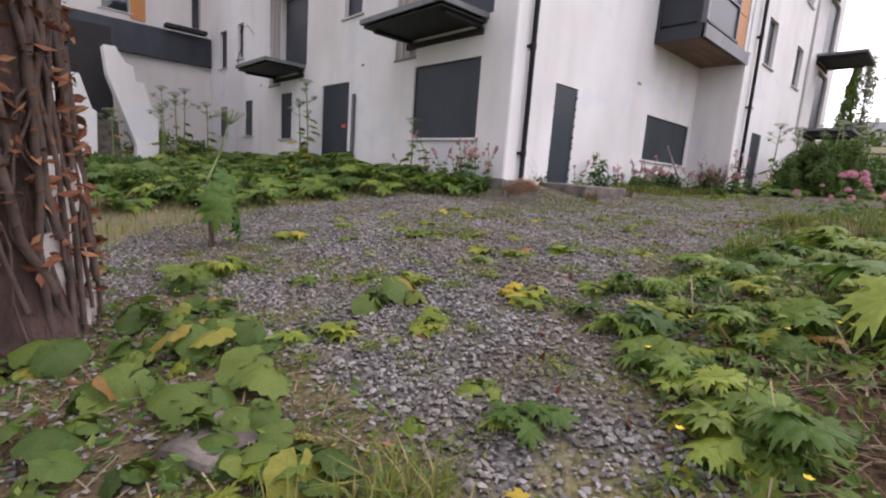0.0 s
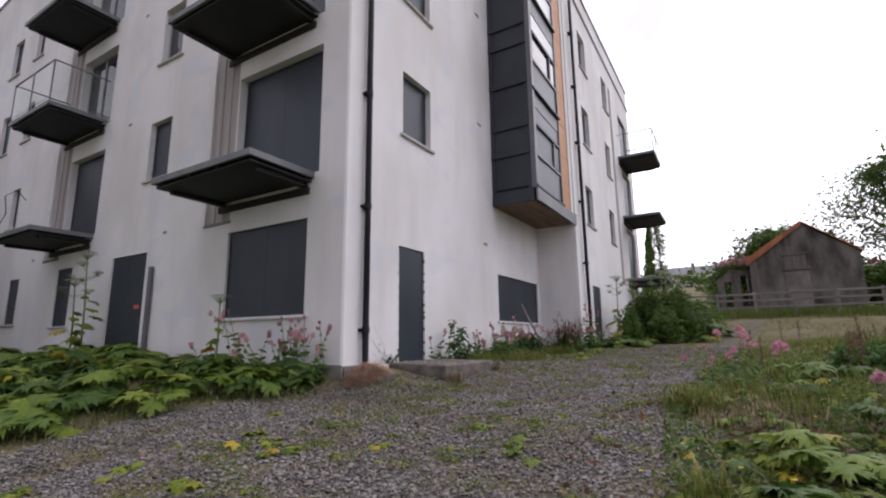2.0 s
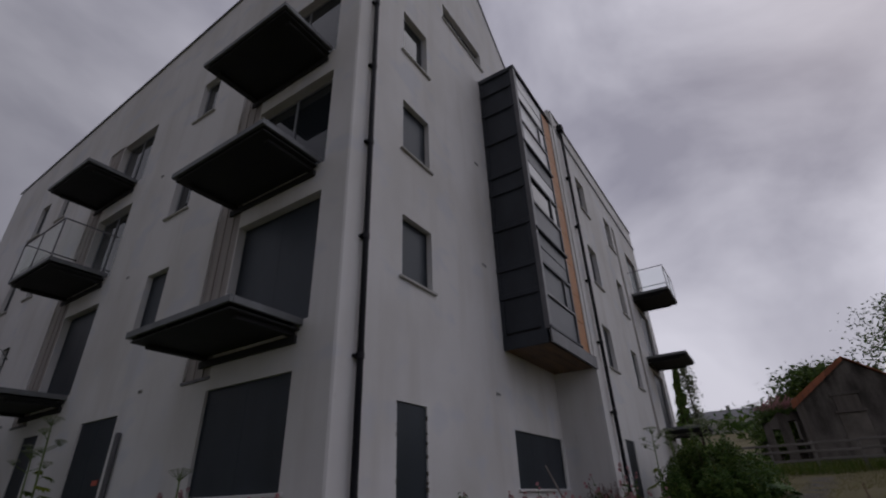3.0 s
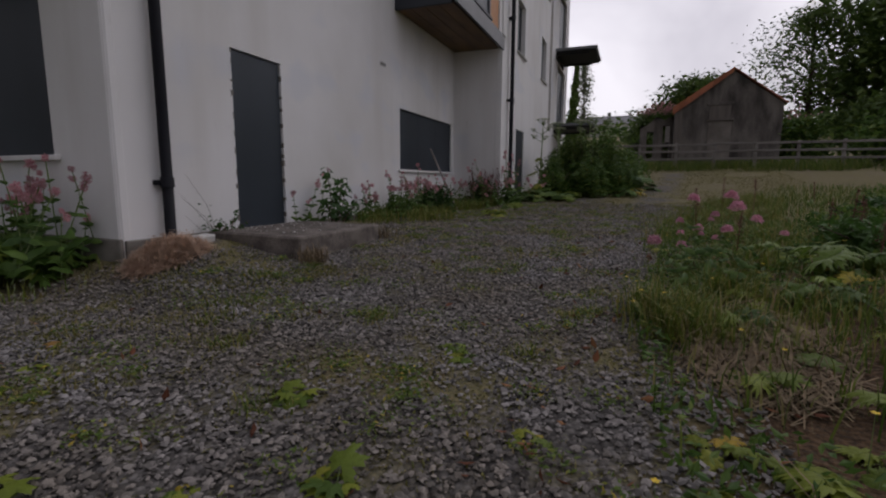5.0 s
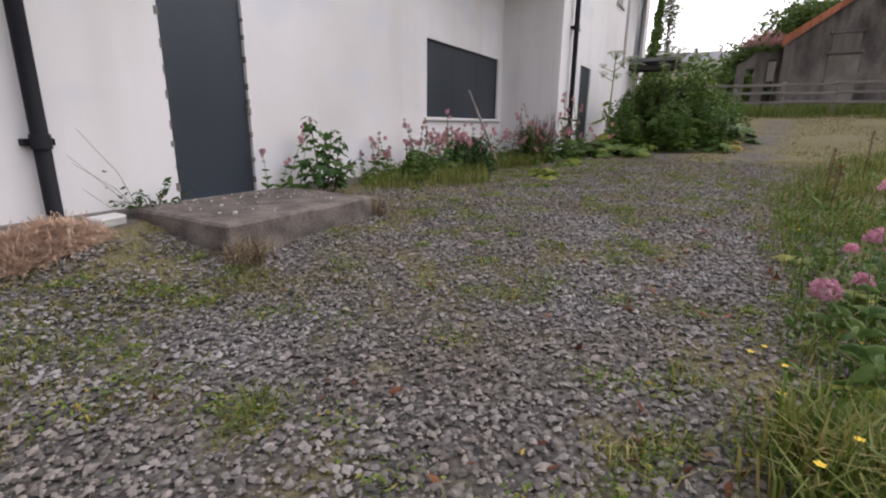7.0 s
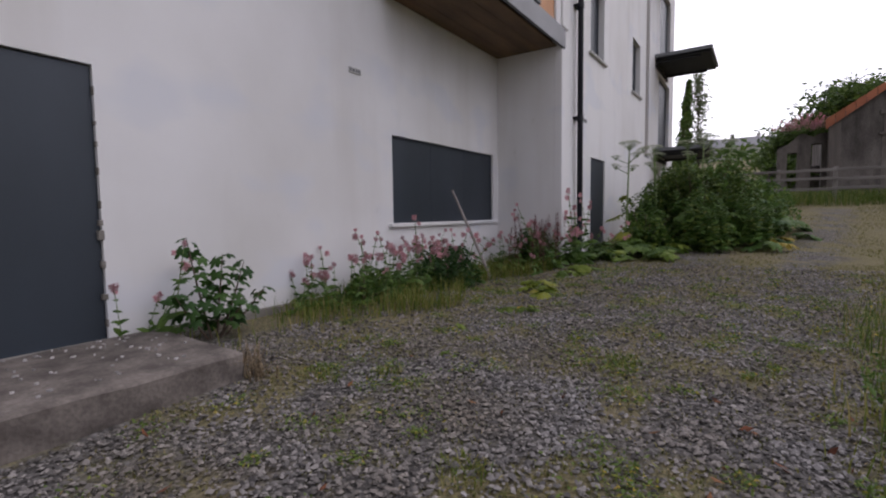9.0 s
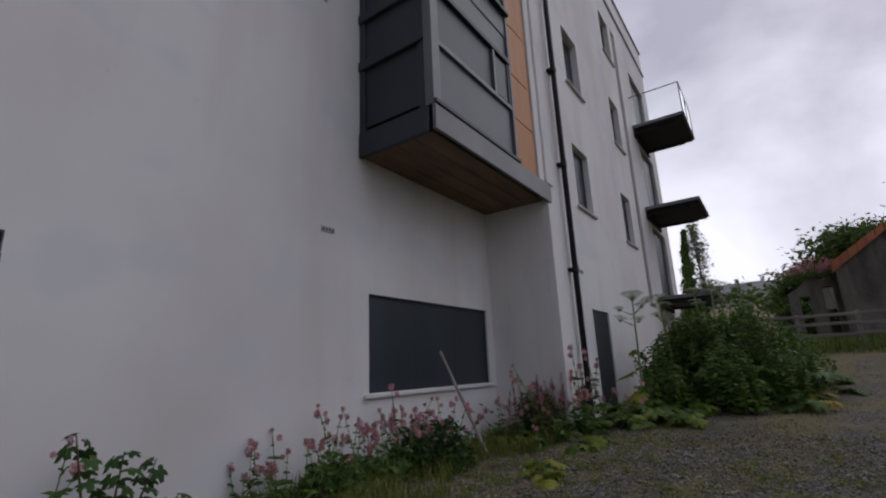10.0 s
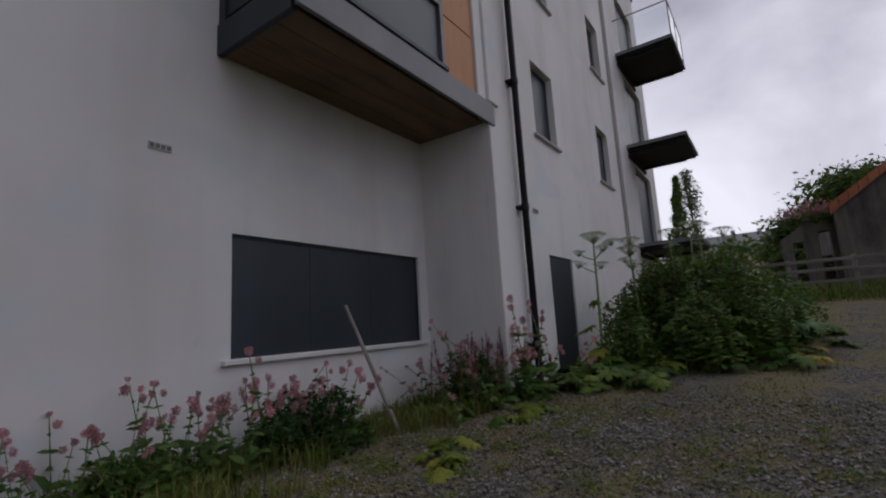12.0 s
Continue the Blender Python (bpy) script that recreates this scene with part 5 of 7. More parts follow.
def hogweed_leaf(seed, blade=0.55, high=0.6, reach=0.5, green=None):
    """One whole leaf: arching stalk and five jagged leaflets."""
    rng = np.random.default_rng(seed)
    h = Heap()
    end = np.array((reach, 0, high))
    strip((0, 0, 0), end, 0.016, h, 1, sag=0.10)
    tilt = rng.uniform(4, 24)
    axis = np.array((math.cos(radians(tilt)), 0, -math.sin(radians(tilt))))
    strip(end, end + axis * blade * 0.62, 0.009, h, 1)
    spots = [(0.62, 0, 0.60), (0.34, 52, 0.52), (0.34, -52, 0.52), (0.04, 72, 0.50), (0.04, -72, 0.50)]
    for along, turn, size in spots:
        v, f = palm(rng, 3.0, rng.uniform(0.52, 0.70), 36, 0.17, 142, rng.uniform(0.15, 0.45), 1.25)
        m = Matrix.Translation(end + axis * blade * along) @ Matrix.Rotation(radians(tilt + rng.uniform(-8, 10)), 4, "Y") @ Matrix.Rotation(radians(turn + rng.uniform(-8, 8)), 4, "Z") @ Matrix.Rotation(radians(rng.uniform(-22, 22)), 4, "X") @ Matrix.Scale(size * blade, 4)
        h.add(turned(v, m), f, 0)
    return h.mesh("leaf", [green or G_BIG, PETIOLE], True)


G_SHRUB = leaf_mat("shrub_foliage", [(0.0, (0.04, 0.075, 0.016)), (0.5, (0.08, 0.13, 0.026)), (1.0, (0.15, 0.20, 0.045))], rand=False)
# hogweed for the shrub, its leaves coloured as if shaded
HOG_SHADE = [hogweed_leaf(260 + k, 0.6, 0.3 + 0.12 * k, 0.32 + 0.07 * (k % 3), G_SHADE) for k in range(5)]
HOG_FIELD = [hogweed_leaf(230 + k, 0.62, 0.3 + 0.1 * k, 0.32 + 0.06 * (k % 3), G_FIELD) for k in range(6)]
HOG_LOW = [hogweed_leaf(200 + k, 0.62, 0.22 + 0.05 * k, 0.36 + 0.06 * (k % 3)) for k in range(5)]


def leafy(name, label, group, x, y, leaves, meshes, scale, rng, category="plant", z=None, tilt=10):
    root = tagged(empty(name, pose(x, y, (gn(x, y) if z is None else z) - 0.015, 0, 0, rng.uniform(0, 360))), label, category, group)
    for k in range(leaves):
        ob = new("leaf", rng.choice(meshes))
        ob.parent = root
        s = scale * rng.uniform(0.65, 1.15)
        ob.matrix_local = Matrix.Rotation(radians(k * 360 / leaves + rng.uniform(-28, 28)), 4, "Z") @ Matrix.Rotation(radians(rng.uniform(-tilt, tilt)), 4, "Y") @ Matrix.Diagonal((s, s, s * rng.uniform(0.8, 1.15), 1))
    return root


def joined(spots_, name, label, meshes, lo, hi, leaves, seed, material=None):
    """The plants past those that can be told apart, as one mesh."""
    rng = random.Random(seed)
    h = Heap()
    data = []
    for me in meshes:
        co = np.empty(len(me.vertices) * 3); me.vertices.foreach_get("co", co)
        data.append((co.reshape(-1, 3), [tuple(p.vertices) for p in me.polygons]))
    for x, y in spots_:
        for k in range(leaves):
            v, f = rng.choice(data)
            s = rng.uniform(lo, hi)
            m = Matrix.Translation((x, y, gn(x, y) - 0.015)) @ Matrix.Rotation(radians(k * 360 / leaves + rng.uniform(-28, 28)), 4, "Z") @ Matrix.Rotation(radians(rng.uniform(-16, 16)), 4, "Y") @ Matrix.Scale(s, 4)
            h.add(turned(v, m), f)
    return tagged(h.thing(name, [material or G_BIGI], True), label, "plants", kind="stuff")


def inside(x, y):
    """True where a wall or the stair stands."""
    return (x > -0.12 and y > -0.1 and x < 21.6) or (x > 9.0 and y > JY - 0.1 and x < 21.6) or (0.85 < x < 2.8 and y > -1.4)


R = random.Random(12)
# the field of hogweed before the west front
spots = []
for k in range(900):
    x, y = R.uniform(-6.6, -0.3), R.uniform(0.35, 12.5)
    rim = np.interp(x, (-7, -4, -2, -0.3), (1.6, 0.9, 0.9, 0.25))
    if y < rim or inside(x, y) or (x < -3.2 and y > 10.8):
        continue
    if x < -3.3 and R.random() < 0.45:
        continue
    if all((x - a) ** 2 + (y - b) ** 2 > 0.42 ** 2 for a, b in spots):
        spots.append((x, y))
for x, y in spots[:90]:
    near_wall = x > -2.4
    leafy("hogweed_plant", "giant hogweed with broad jagged green leaves in the weed bed", "hogweed bed", x, y, R.randint(5, 8), HOG_FIELD[2:] if near_wall else HOG_FIELD[:4], R.uniform(0.42, 0.6) if near_wall else R.uniform(0.4, 0.6), R)
joined(spots[90:190], "hogweed_bed", "crowded hogweed leaves filling the weed bed", HOG_FIELD[:4], 0.35, 0.55, 6, 3, G_FIELDI)
# hogweed on the bank
spots = []
for k in range(3000):
    x = R.uniform(-7.8, 3.2)
    y = float(edge_y(x)) - R.uniform(0.05, 3.4) ** 1.0
    d = 0.24 if x < -1.0 else 0.42
    if all((x - a) ** 2 + (y - b) ** 2 > d ** 2 for a, b in spots) and (x + 7.3) ** 2 + (y + 6.2) ** 2 > 3.0:
        spots.append((x, y))
spots.sort(key=lambda p: float(edge_y(p[0])) - p[1] + 0.06 * max(0.0, p[0]))
for x, y in spots[:165]:
    leafy("hogweed_plant", "young hogweed with lobed leaves, some turning yellow, on the bank", "hogweed on the bank", x, y, R.randint(4, 7), HOG_LOW, R.uniform(0.16, 0.29) * (0.75 if x > -1.2 else 1.0), R, tilt=26)
joined(spots[165:430], "bank_hogweed", "dense young hogweed covering the bank", HOG_LOW, 0.16, 0.34, 6, 4)
for x, y, s in ((-5.1, -5.75, 0.3), (-5.35, -5.85, 0.27), (-5.0, -5.4, 0.24), (-5.82, -5.12, 0.2), (-4.5, -5.6, 0.3), (-4.2, -5.85, 0.3), (-3.7, -5.2, 0.25), (-4.1, -4.75, 0.28), (-4.75, -4.95, 0.27), (-3.3, -4.95, 0.3), (-4.8, -6.4, 0.26), (-2.7, -5.3, 0.36), (-1.9, -5.6, 0.4), (0.35, -5.05, 0.2), (0.9, -5.7, 0.25), (-3.9, -6.2, 0.5), (-1.0, -6.2, 0.4), (1.6, -6.1, 0.36), (2.4, -5.8, 0.34)):
    leafy("hogweed_plant", "young hogweed with bright lobed leaves beside the gravel", "hogweed on the bank", x, y, 7, HOG_FIELD[:4], s, R, tilt=14)
for x, y, s in ((-6.05, -1.9, 0.36), (-6.2, -2.0, 0.3), (-5.55, -2.75, 0.2), (-4.9, -1.2, 0.2), (-6.9, -0.9, 0.35)):
    leafy("hogweed_plant", "bright young hogweed at the edge of the gravel", "hogweed at the gravel edge", x, y, 8, HOG_LOW, s, R, tilt=20)
# at the bush and beside the low window
for x, y, s in ((9.6, -1.75, 0.62), (10.1, -2.2, 0.7), (10.8, -2.6, 0.75), (11.5, -3.1, 0.72), (9.9, -2.8, 0.5), (12.3, -3.8, 0.7), (11.0, -3.5, 0.5), (10.6, -1.7, 0.9), (12.0, -4.5, 0.5), (9.5, -2.1, 0.5), (10.3, -2.6, 0.6)):
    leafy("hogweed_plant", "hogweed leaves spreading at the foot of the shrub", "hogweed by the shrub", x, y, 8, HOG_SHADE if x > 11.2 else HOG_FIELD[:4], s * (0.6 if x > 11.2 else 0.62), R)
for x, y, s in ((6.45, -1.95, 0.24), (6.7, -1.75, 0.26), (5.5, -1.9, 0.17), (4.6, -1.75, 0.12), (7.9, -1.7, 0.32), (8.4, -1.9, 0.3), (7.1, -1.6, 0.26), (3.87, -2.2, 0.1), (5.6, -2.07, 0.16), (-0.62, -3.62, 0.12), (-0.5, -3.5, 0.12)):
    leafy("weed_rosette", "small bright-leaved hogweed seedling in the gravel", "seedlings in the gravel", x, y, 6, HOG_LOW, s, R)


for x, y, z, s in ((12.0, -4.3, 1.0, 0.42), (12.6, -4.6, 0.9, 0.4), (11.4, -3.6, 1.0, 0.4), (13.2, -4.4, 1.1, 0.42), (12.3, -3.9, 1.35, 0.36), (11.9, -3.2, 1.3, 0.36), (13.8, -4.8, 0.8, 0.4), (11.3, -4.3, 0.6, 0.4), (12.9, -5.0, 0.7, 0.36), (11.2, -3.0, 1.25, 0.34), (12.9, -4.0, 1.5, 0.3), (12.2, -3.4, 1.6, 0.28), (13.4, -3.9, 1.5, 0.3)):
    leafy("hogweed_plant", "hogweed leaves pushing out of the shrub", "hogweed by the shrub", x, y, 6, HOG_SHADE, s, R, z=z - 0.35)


# flowering stalks
def umbel_mesh(seed, r=0.16):
    rng = np.random.default_rng(seed)
    h = Heap()
    for k in range(26):
        a, d = k * 2.4, r * math.sqrt((k + 0.5) / 26)
        c = np.array((math.cos(a) * d, math.sin(a) * d, 0.06 - 1.6 * d * d))
        strip((0, 0, -0.09), c, 0.003, h, 1)
        for j in range(9):
            o = c + rng.normal(size=3) * np.array((0.016, 0.016, 0.006)) * (r / 0.16)
            s = 0.010 * r / 0.16
            h.add([o + (-s, -s, 0), o + (s, -s, 0.002), o + (s, s, 0), o + (-s, s, 0.003)], [(0, 1, 2, 3)], 0)
    return h.mesh("umbel", [CREAMFL, PETIOLE])


UMBEL = [umbel_mesh(k) for k in (1, 2)]


def flower_stalk(x, y, height, heads, label, seed, lean=0.04, leafs=4, size=1.0, big=1.0):
    rng = random.Random(seed)
    root = tagged(empty("flowering_hogweed", pose(x, y, gn(x, y) - 0.02)), label, "plant", "flowering hogweeds")
    top = Vector((rng.uniform(-1, 1) * lean * height, rng.uniform(-1, 1) * lean * height, height))
    link("stem", tube(bmesh.new(), [(0, 0, 0), top * 0.5 + Vector((0.02, 0, 0)), top], [0.024 * size, 0.018 * size, 0.011 * size], 7), PETIOLE, root)
    u = new("umbel", UMBEL[0]); u.parent = root
    u.matrix_local = Matrix.Translation(top) @ Matrix.Scale(1.3 * size, 4)
    for k in range(heads):
        a = 6.28 * k / max(heads, 1) + rng.uniform(-0.3, 0.3)
        s = top * rng.uniform(0.72, 0.86)
        e = s + Vector((math.cos(a) * 0.26, math.sin(a) * 0.26, rng.uniform(0.12, 0.26))) * size
        ss = link("side_stem", tube(bmesh.new(), [s, s.lerp(e, 0.5) + Vector((math.cos(a), math.sin(a), 0)) * 0.04, e], [0.008, 0.007, 0.005], 5), PETIOLE, root)
        u = new("umbel", UMBEL[1]); u.parent = ss
        u.matrix_local = Matrix.Translation(e) @ Matrix.Rotation(rng.uniform(-0.3, 0.3), 4, "X") @ Matrix.Scale(rng.uniform(0.6, 0.85) * size, 4)
    for k in range(leafs):
        o = new("leaf", rng.choice(HOG_LOW)); o.parent = root
        z = height * (0.12 + 0.55 * k / max(1, leafs))
        o.matrix_local = Matrix.Translation(top * (z / height)) @ Matrix.Rotation(rng.uniform(0, 6.28), 4, "Z") @ Matrix.Rotation(radians(30 * (big - 1)), 4, "Y") @ Matrix.Scale(0.42 * size * big * (1.1 - 0.6 * k / max(1, leafs)), 4)
    return root


flower_stalk(-0.45, 7.3, 2.5, 5, "tall flowering hogweed stalk in front of the white wall", 1, leafs=8)
flower_stalk(-0.5, 7.7, 1.9, 2, "flowering hogweed stalk in front of the white wall", 8, leafs=7)
flower_stalk(-0.75, 2.0, 1.35, 0, "single hogweed flower stalk before the boarded window", 2, leafs=5, size=0.85)


def drooping_hogweed(x, y):
    """One brown stem, a cream head on a thin stalk, and big leaves hanging from half height."""
    rng = random.Random(31)
    root = tagged(empty("flowering_hogweed", pose(x, y, gn(x, y) - 0.02)), "lone brown hogweed stalk with large drooping leaves on the gravel", "plant", "flowering hogweeds")
    knee, top = Vector((-0.03, 0.02, 0.74)), Vector((0.16, -0.1, 1.42))
    link("stem", tube(bmesh.new(), [(0, 0, 0), knee * 0.5 + Vector((0.015, 0, 0)), knee], [0.03, 0.026, 0.022], 8), TWIG, root, "thick brown lower stem")
    link("flower_stalk", tube(bmesh.new(), [knee, knee.lerp(top, 0.5) + Vector((0.03, 0, 0)), top], [0.014, 0.011, 0.008], 7), PETIOLE, root)
    u = new("umbel", UMBEL[0]); u.parent = root
    u.matrix_local = Matrix.Translation(top) @ Matrix.Scale(1.05, 4)
    for turn, tilt, size, z in ((-50, 48, 0.46, 0.74), (-100, 62, 0.5, 0.70), (0, 55, 0.42, 0.72), (150, 40, 0.3, 0.66), (-70, 30, 0.34, 0.84), (60, 60, 0.36, 0.7), (-20, 72, 0.5, 0.66)):
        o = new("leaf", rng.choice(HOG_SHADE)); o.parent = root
        o.matrix_local = Matrix.Translation((0, 0, z - 0.08)) @ Matrix.Rotation(radians(turn), 4, "Z") @ Matrix.Rotation(radians(tilt), 4, "Y") @ Matrix.Scale(size, 4)


drooping_hogweed(-5.66, -0.78)
flower_stalk(10.75, -1.95, 2.15, 5, "tall hogweed with flat cream flower heads by the wall", 4, leafs=3)
for k, (x, y, hh) in enumerate(((12.2, -2.9, 2.15), (12.9, -3.3, 2.2), (13.4, -3.0, 2.3), (12.0, -2.3, 2.1), (14.2, -3.6, 2.1), (11.6, -2.4, 1.9))):
    flower_stalk(x, y, hh, 2, "hogweed flower stalk rising out of the shrub", 20 + k, leafs=1)
for k, (x, y, hh) in enumerate(((-3.8, 9.6, 1.7), (-3.2, 10.6, 2.2), (-2.5, 12.5, 2.5), (-2.9, 13.2, 2.6), (-4.9, 10.2, 1.6), (-2.0, 11.5, 2.0))):
    flower_stalk(x, y, hh, 4, "flowering hogweed by the derelict stair", 40 + k, leafs=4)


# valerian
def flower_head(seed):
    rng = np.random.default_rng(seed)
    h = Heap()
    d = rng.normal(size=(130, 3)); d /= np.linalg.norm(d, axis=1)[:, None]
    pts = d * rng.uniform(0.35, 1.0, 130)[:, None] * np.array((0.027, 0.027, 0.031))
    leaf_quads(h, pts, 0.0085, rng)
    return h.mesh("flower_head", [PINK])


def round_head(seed):
    rng = np.random.default_rng(seed)
    h = Heap()
    d = rng.normal(size=(230, 3)); d /= np.linalg.norm(d, axis=1)[:, None]
    d[:, 2] = np.abs(d[:, 2]) * 0.9 - 0.15
    leaf_quads(h, d * rng.uniform(0.6, 1.0, 230)[:, None] * np.array((0.04, 0.04, 0.055)), 0.011, rng)
    return h.mesh("flower_head", [PINKVIVID])


def valerian_stem(seed, high):
    rng = np.random.default_rng(seed)
    h = Heap()
    p = np.zeros(3)
    lean = rng.normal(size=2) * 0.09
    for i in range(6):
        q = np.array((lean[0] * (i + 1) * high / 1.4, lean[1] * (i + 1) * high / 1.4, high * (i + 1) / 6))
        strip(p, q, 0.0055, h, 1)
        if i < 5:
            for s in (0, 3.14):
                v, f = palm(rng, 0.0, 0.0, 8, 0.02, 120, 0.5, 1.5)
                v = v * np.array((1.0, 0.42, 1.0))
                m = Matrix.Translation(q) @ Matrix.Rotation(s + i * 1.6 + rng.normal() * 0.3, 4, "Z") @ Matrix.Rotation(radians(rng.uniform(-45, 10)), 4, "Y") @ Matrix.Scale(0.075 * (1.3 - 0.24 * i), 4)
                h.add(turned(v, m), f, 0)
        p = q
    return h.mesh("stem", [G_ISL, PETIOLE], True), p


VAL_HEAD = [flower_head(k) for k in range(4)]
VAL_ROUND = [round_head(60 + k) for k in range(4)]
VAL_STEM = [valerian_stem(k, 0.5 + 0.08 * (k % 5)) for k in range(8)]


def valerian(x, y, stems, scale, seed, label="pink valerian in flower at the foot of the white wall", spread=0.22, z=None, heads=2, tops=None):
    rng = random.Random(seed)
    root = tagged(empty("valerian", pose(x, y, (gn(x, y) if z is None else z) - 0.01)), label, "flowers", "valerian")
    for k in range(stems):
        me, tip = rng.choice(VAL_STEM)
        s = scale * rng.uniform(0.7, 1.2)
        m = Matrix.Translation((rng.gauss(0, spread), rng.gauss(0, spread * 0.5), 0)) @ Matrix.Rotation(rng.uniform(0, 6.28), 4, "Z") @ Matrix.Rotation(rng.uniform(-0.22, 0.22), 4, "X") @ Matrix.Scale(s, 4)
        o = new("stem", me); o.parent = root; o.matrix_local = m; o["kind"] = "stuff"
        for j in range(heads):
            f = new("flower_head", rng.choice(tops or VAL_HEAD)); f.parent = root; f["kind"] = "stuff"
            f.matrix_local = m @ Matrix.Translation(Vector(tip) * (1.03 - 0.09 * j) + Vector((rng.uniform(-1, 1), rng.uniform(-1, 1), 0)) * 0.07 * j) @ Matrix.Scale(rng.uniform(0.8, 1.6) / s ** 0.5, 4)
    return root


for k, (x, y, n_, s) in enumerate(((4.25, -0.3, 8, 0.8), (4.6, -0.42, 10, 0.95), (4.95, -0.35, 10, 1.0), (5.3, -0.5, 10, 0.95), (5.75, -0.42, 11, 0.98), (6.1, -0.55, 12, 1.0), (6.4, -0.5, 12, 1.0), (6.6, -0.62, 10, 0.9),
                                   (2.52, -0.22, 4, 0.95), (8.35, -0.7, 10, 1.05), (8.65, -0.85, 12, 1.2), (9.0, -1.5, 12, 1.3), (8.2, -1.05, 8, 0.9), (9.45, -1.6, 8, 1.2), (8.85, -1.3, 10, 1.1))):
    valerian(x, y, n_, s, 300 + k)
for k, (x, y, n_, s) in enumerate(((-0.35, 0.35, 10, 1.3), (-0.4, 0.75, 12, 1.4), (-0.35, 1.15, 8, 1.25), (-0.4, 1.9, 6, 1.2))):
    valerian(x, y, n_, s, 330 + k, "pale pink valerian flowering before the white wall")
for k, (x, y, n_, s) in enumerate(((1.3, -4.98, 6, 0.85), (1.75, -5.05, 5, 0.85), (2.15, -5.1, 4, 0.8), (-1.75, -6.0, 5, 0.8), (-1.3, -6.2, 4, 0.8), (-2.4, -6.6, 3, 0.85))):
    valerian(x, y, n_, s, 350 + k, "bright pink valerian flowering on the weedy bank", 0.14, heads=1, tops=VAL_ROUND)
for k, y in enumerate((-5.0, -5.35, -5.7, -6.0, -6.25)):
    valerian(24.3 - 0.2 * (k % 2), y, 22, 0.85, 370 + k, "pink valerian growing on top of the ruined wall", 0.26, z=3.92, heads=6)
valerian(24.6, -11.3, 14, 1.2, 380, "pink valerian growing beside the barn", 0.3, z=3.2, heads=4)


# dense green growth among the valerian, dark red docks
def mound(name, label, x, y, rx, ry, high, n_, leaf, material, seed, category="plant", stems=14):
    rng = np.random.default_rng(seed)
    root = tagged(empty(name, pose(x, y, gn(x, y) - 0.02)), label, category)
    u = rng.uniform(0, 1, n_) ** 0.45
    az = rng.uniform(0, 6.28, n_)
    el = rng.uniform(0, 1, n_)
    bump_ = np.array([0.72 + 0.55 * noise.noise(Vector((math.cos(a) * 1.7, math.sin(a) * 1.7, seed + e * 2.0))) for a, e in zip(az, el)])
    r = u * bump_ * 1.15
    pts = np.stack([np.cos(az) * rx * r * np.sqrt(1 - el ** 2 * 0.85), np.sin(az) * ry * r * np.sqrt(1 - el ** 2 * 0.85), high * el * (0.55 + 0.45 * u) * (0.8 + 0.25 * bump_)], 1)
    h = Heap()
    leaf_quads(h, pts, leaf, rng, up=0.8)
    h.thing("foliage", [material], parent=root)
    bm = bmesh.new()
    for k in range(stems):
        a = rng.uniform(0, 6.28)
        e = (math.cos(a) * rx * rng.uniform(0.2, 0.8), math.sin(a) * ry * rng.uniform(0.2, 0.8), high * rng.uniform(0.6, 0.98))
        tube(bm, [(e[0] * 0.15, e[1] * 0.15, 0), (e[0] * 0.6, e[1] * 0.6, e[2] * 0.6), e], [0.014, 0.010, 0.004], 5)
    t_ = link("twig_tangle", bm, TWIG, root)
    t_["kind"] = "stuff"
    return root


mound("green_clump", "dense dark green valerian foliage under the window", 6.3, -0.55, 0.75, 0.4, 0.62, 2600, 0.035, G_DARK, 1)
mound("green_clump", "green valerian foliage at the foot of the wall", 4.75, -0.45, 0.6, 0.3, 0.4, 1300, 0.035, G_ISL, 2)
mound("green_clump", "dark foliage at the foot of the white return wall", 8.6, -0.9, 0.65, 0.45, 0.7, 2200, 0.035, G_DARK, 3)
mound("shrub", "large overgrown green shrub against the building", 12.7, -3.0, 1.75, 1.45, 1.75, 24000, 0.045, G_SHRUB, 4, "shrub", 30)
mound("shrub", "broad-leaved shrub growing through the large shrub", 12.4, -3.1, 1.7, 1.4, 1.75, 2600, 0.07, G_ISL, 14, "shrub", 10)
mound("shrub", "dark bushy undergrowth beside the large shrub", 14.0, -3.9, 1.3, 1.0, 1.25, 7000, 0.05, G_ISL, 5, "shrub")
mound("shrub", "low green undergrowth in front of the shrub", 11.2, -2.3, 0.9, 0.6, 0.8, 4000, 0.05, G_ISL, 6, "shrub")


def spire_mesh(seed):
    """An upright weed: one stem with narrow leaves all the way up."""
    rng = np.random.default_rng(seed)
    h = Heap()
    lean = rng.normal(size=2) * 0.07
    top = np.array((lean[0], lean[1], 1.0))
    strip((0, 0, 0), top, 0.006, h, 1)
    for k in range(46):
        t = 0.22 + 0.78 * (k + 0.5) / 46
        v, f = palm(rng, 0.0, 0.0, 6, 0.02, 110, 0.5, 1.6)
        m = Matrix.Translation(top * t) @ Matrix.Rotation(k * 2.4, 4, "Z") @ Matrix.Rotation(radians(rng.uniform(-50, 5)), 4, "Y") @ Matrix.Scale(0.075 * (1.25 - 0.85 * t), 4)
        h.add(turned(v * np.array((1.0, 0.36, 1.0)), m), f)
    return h.mesh("leafy_stem", [G_ISL, PETIOLE], True)


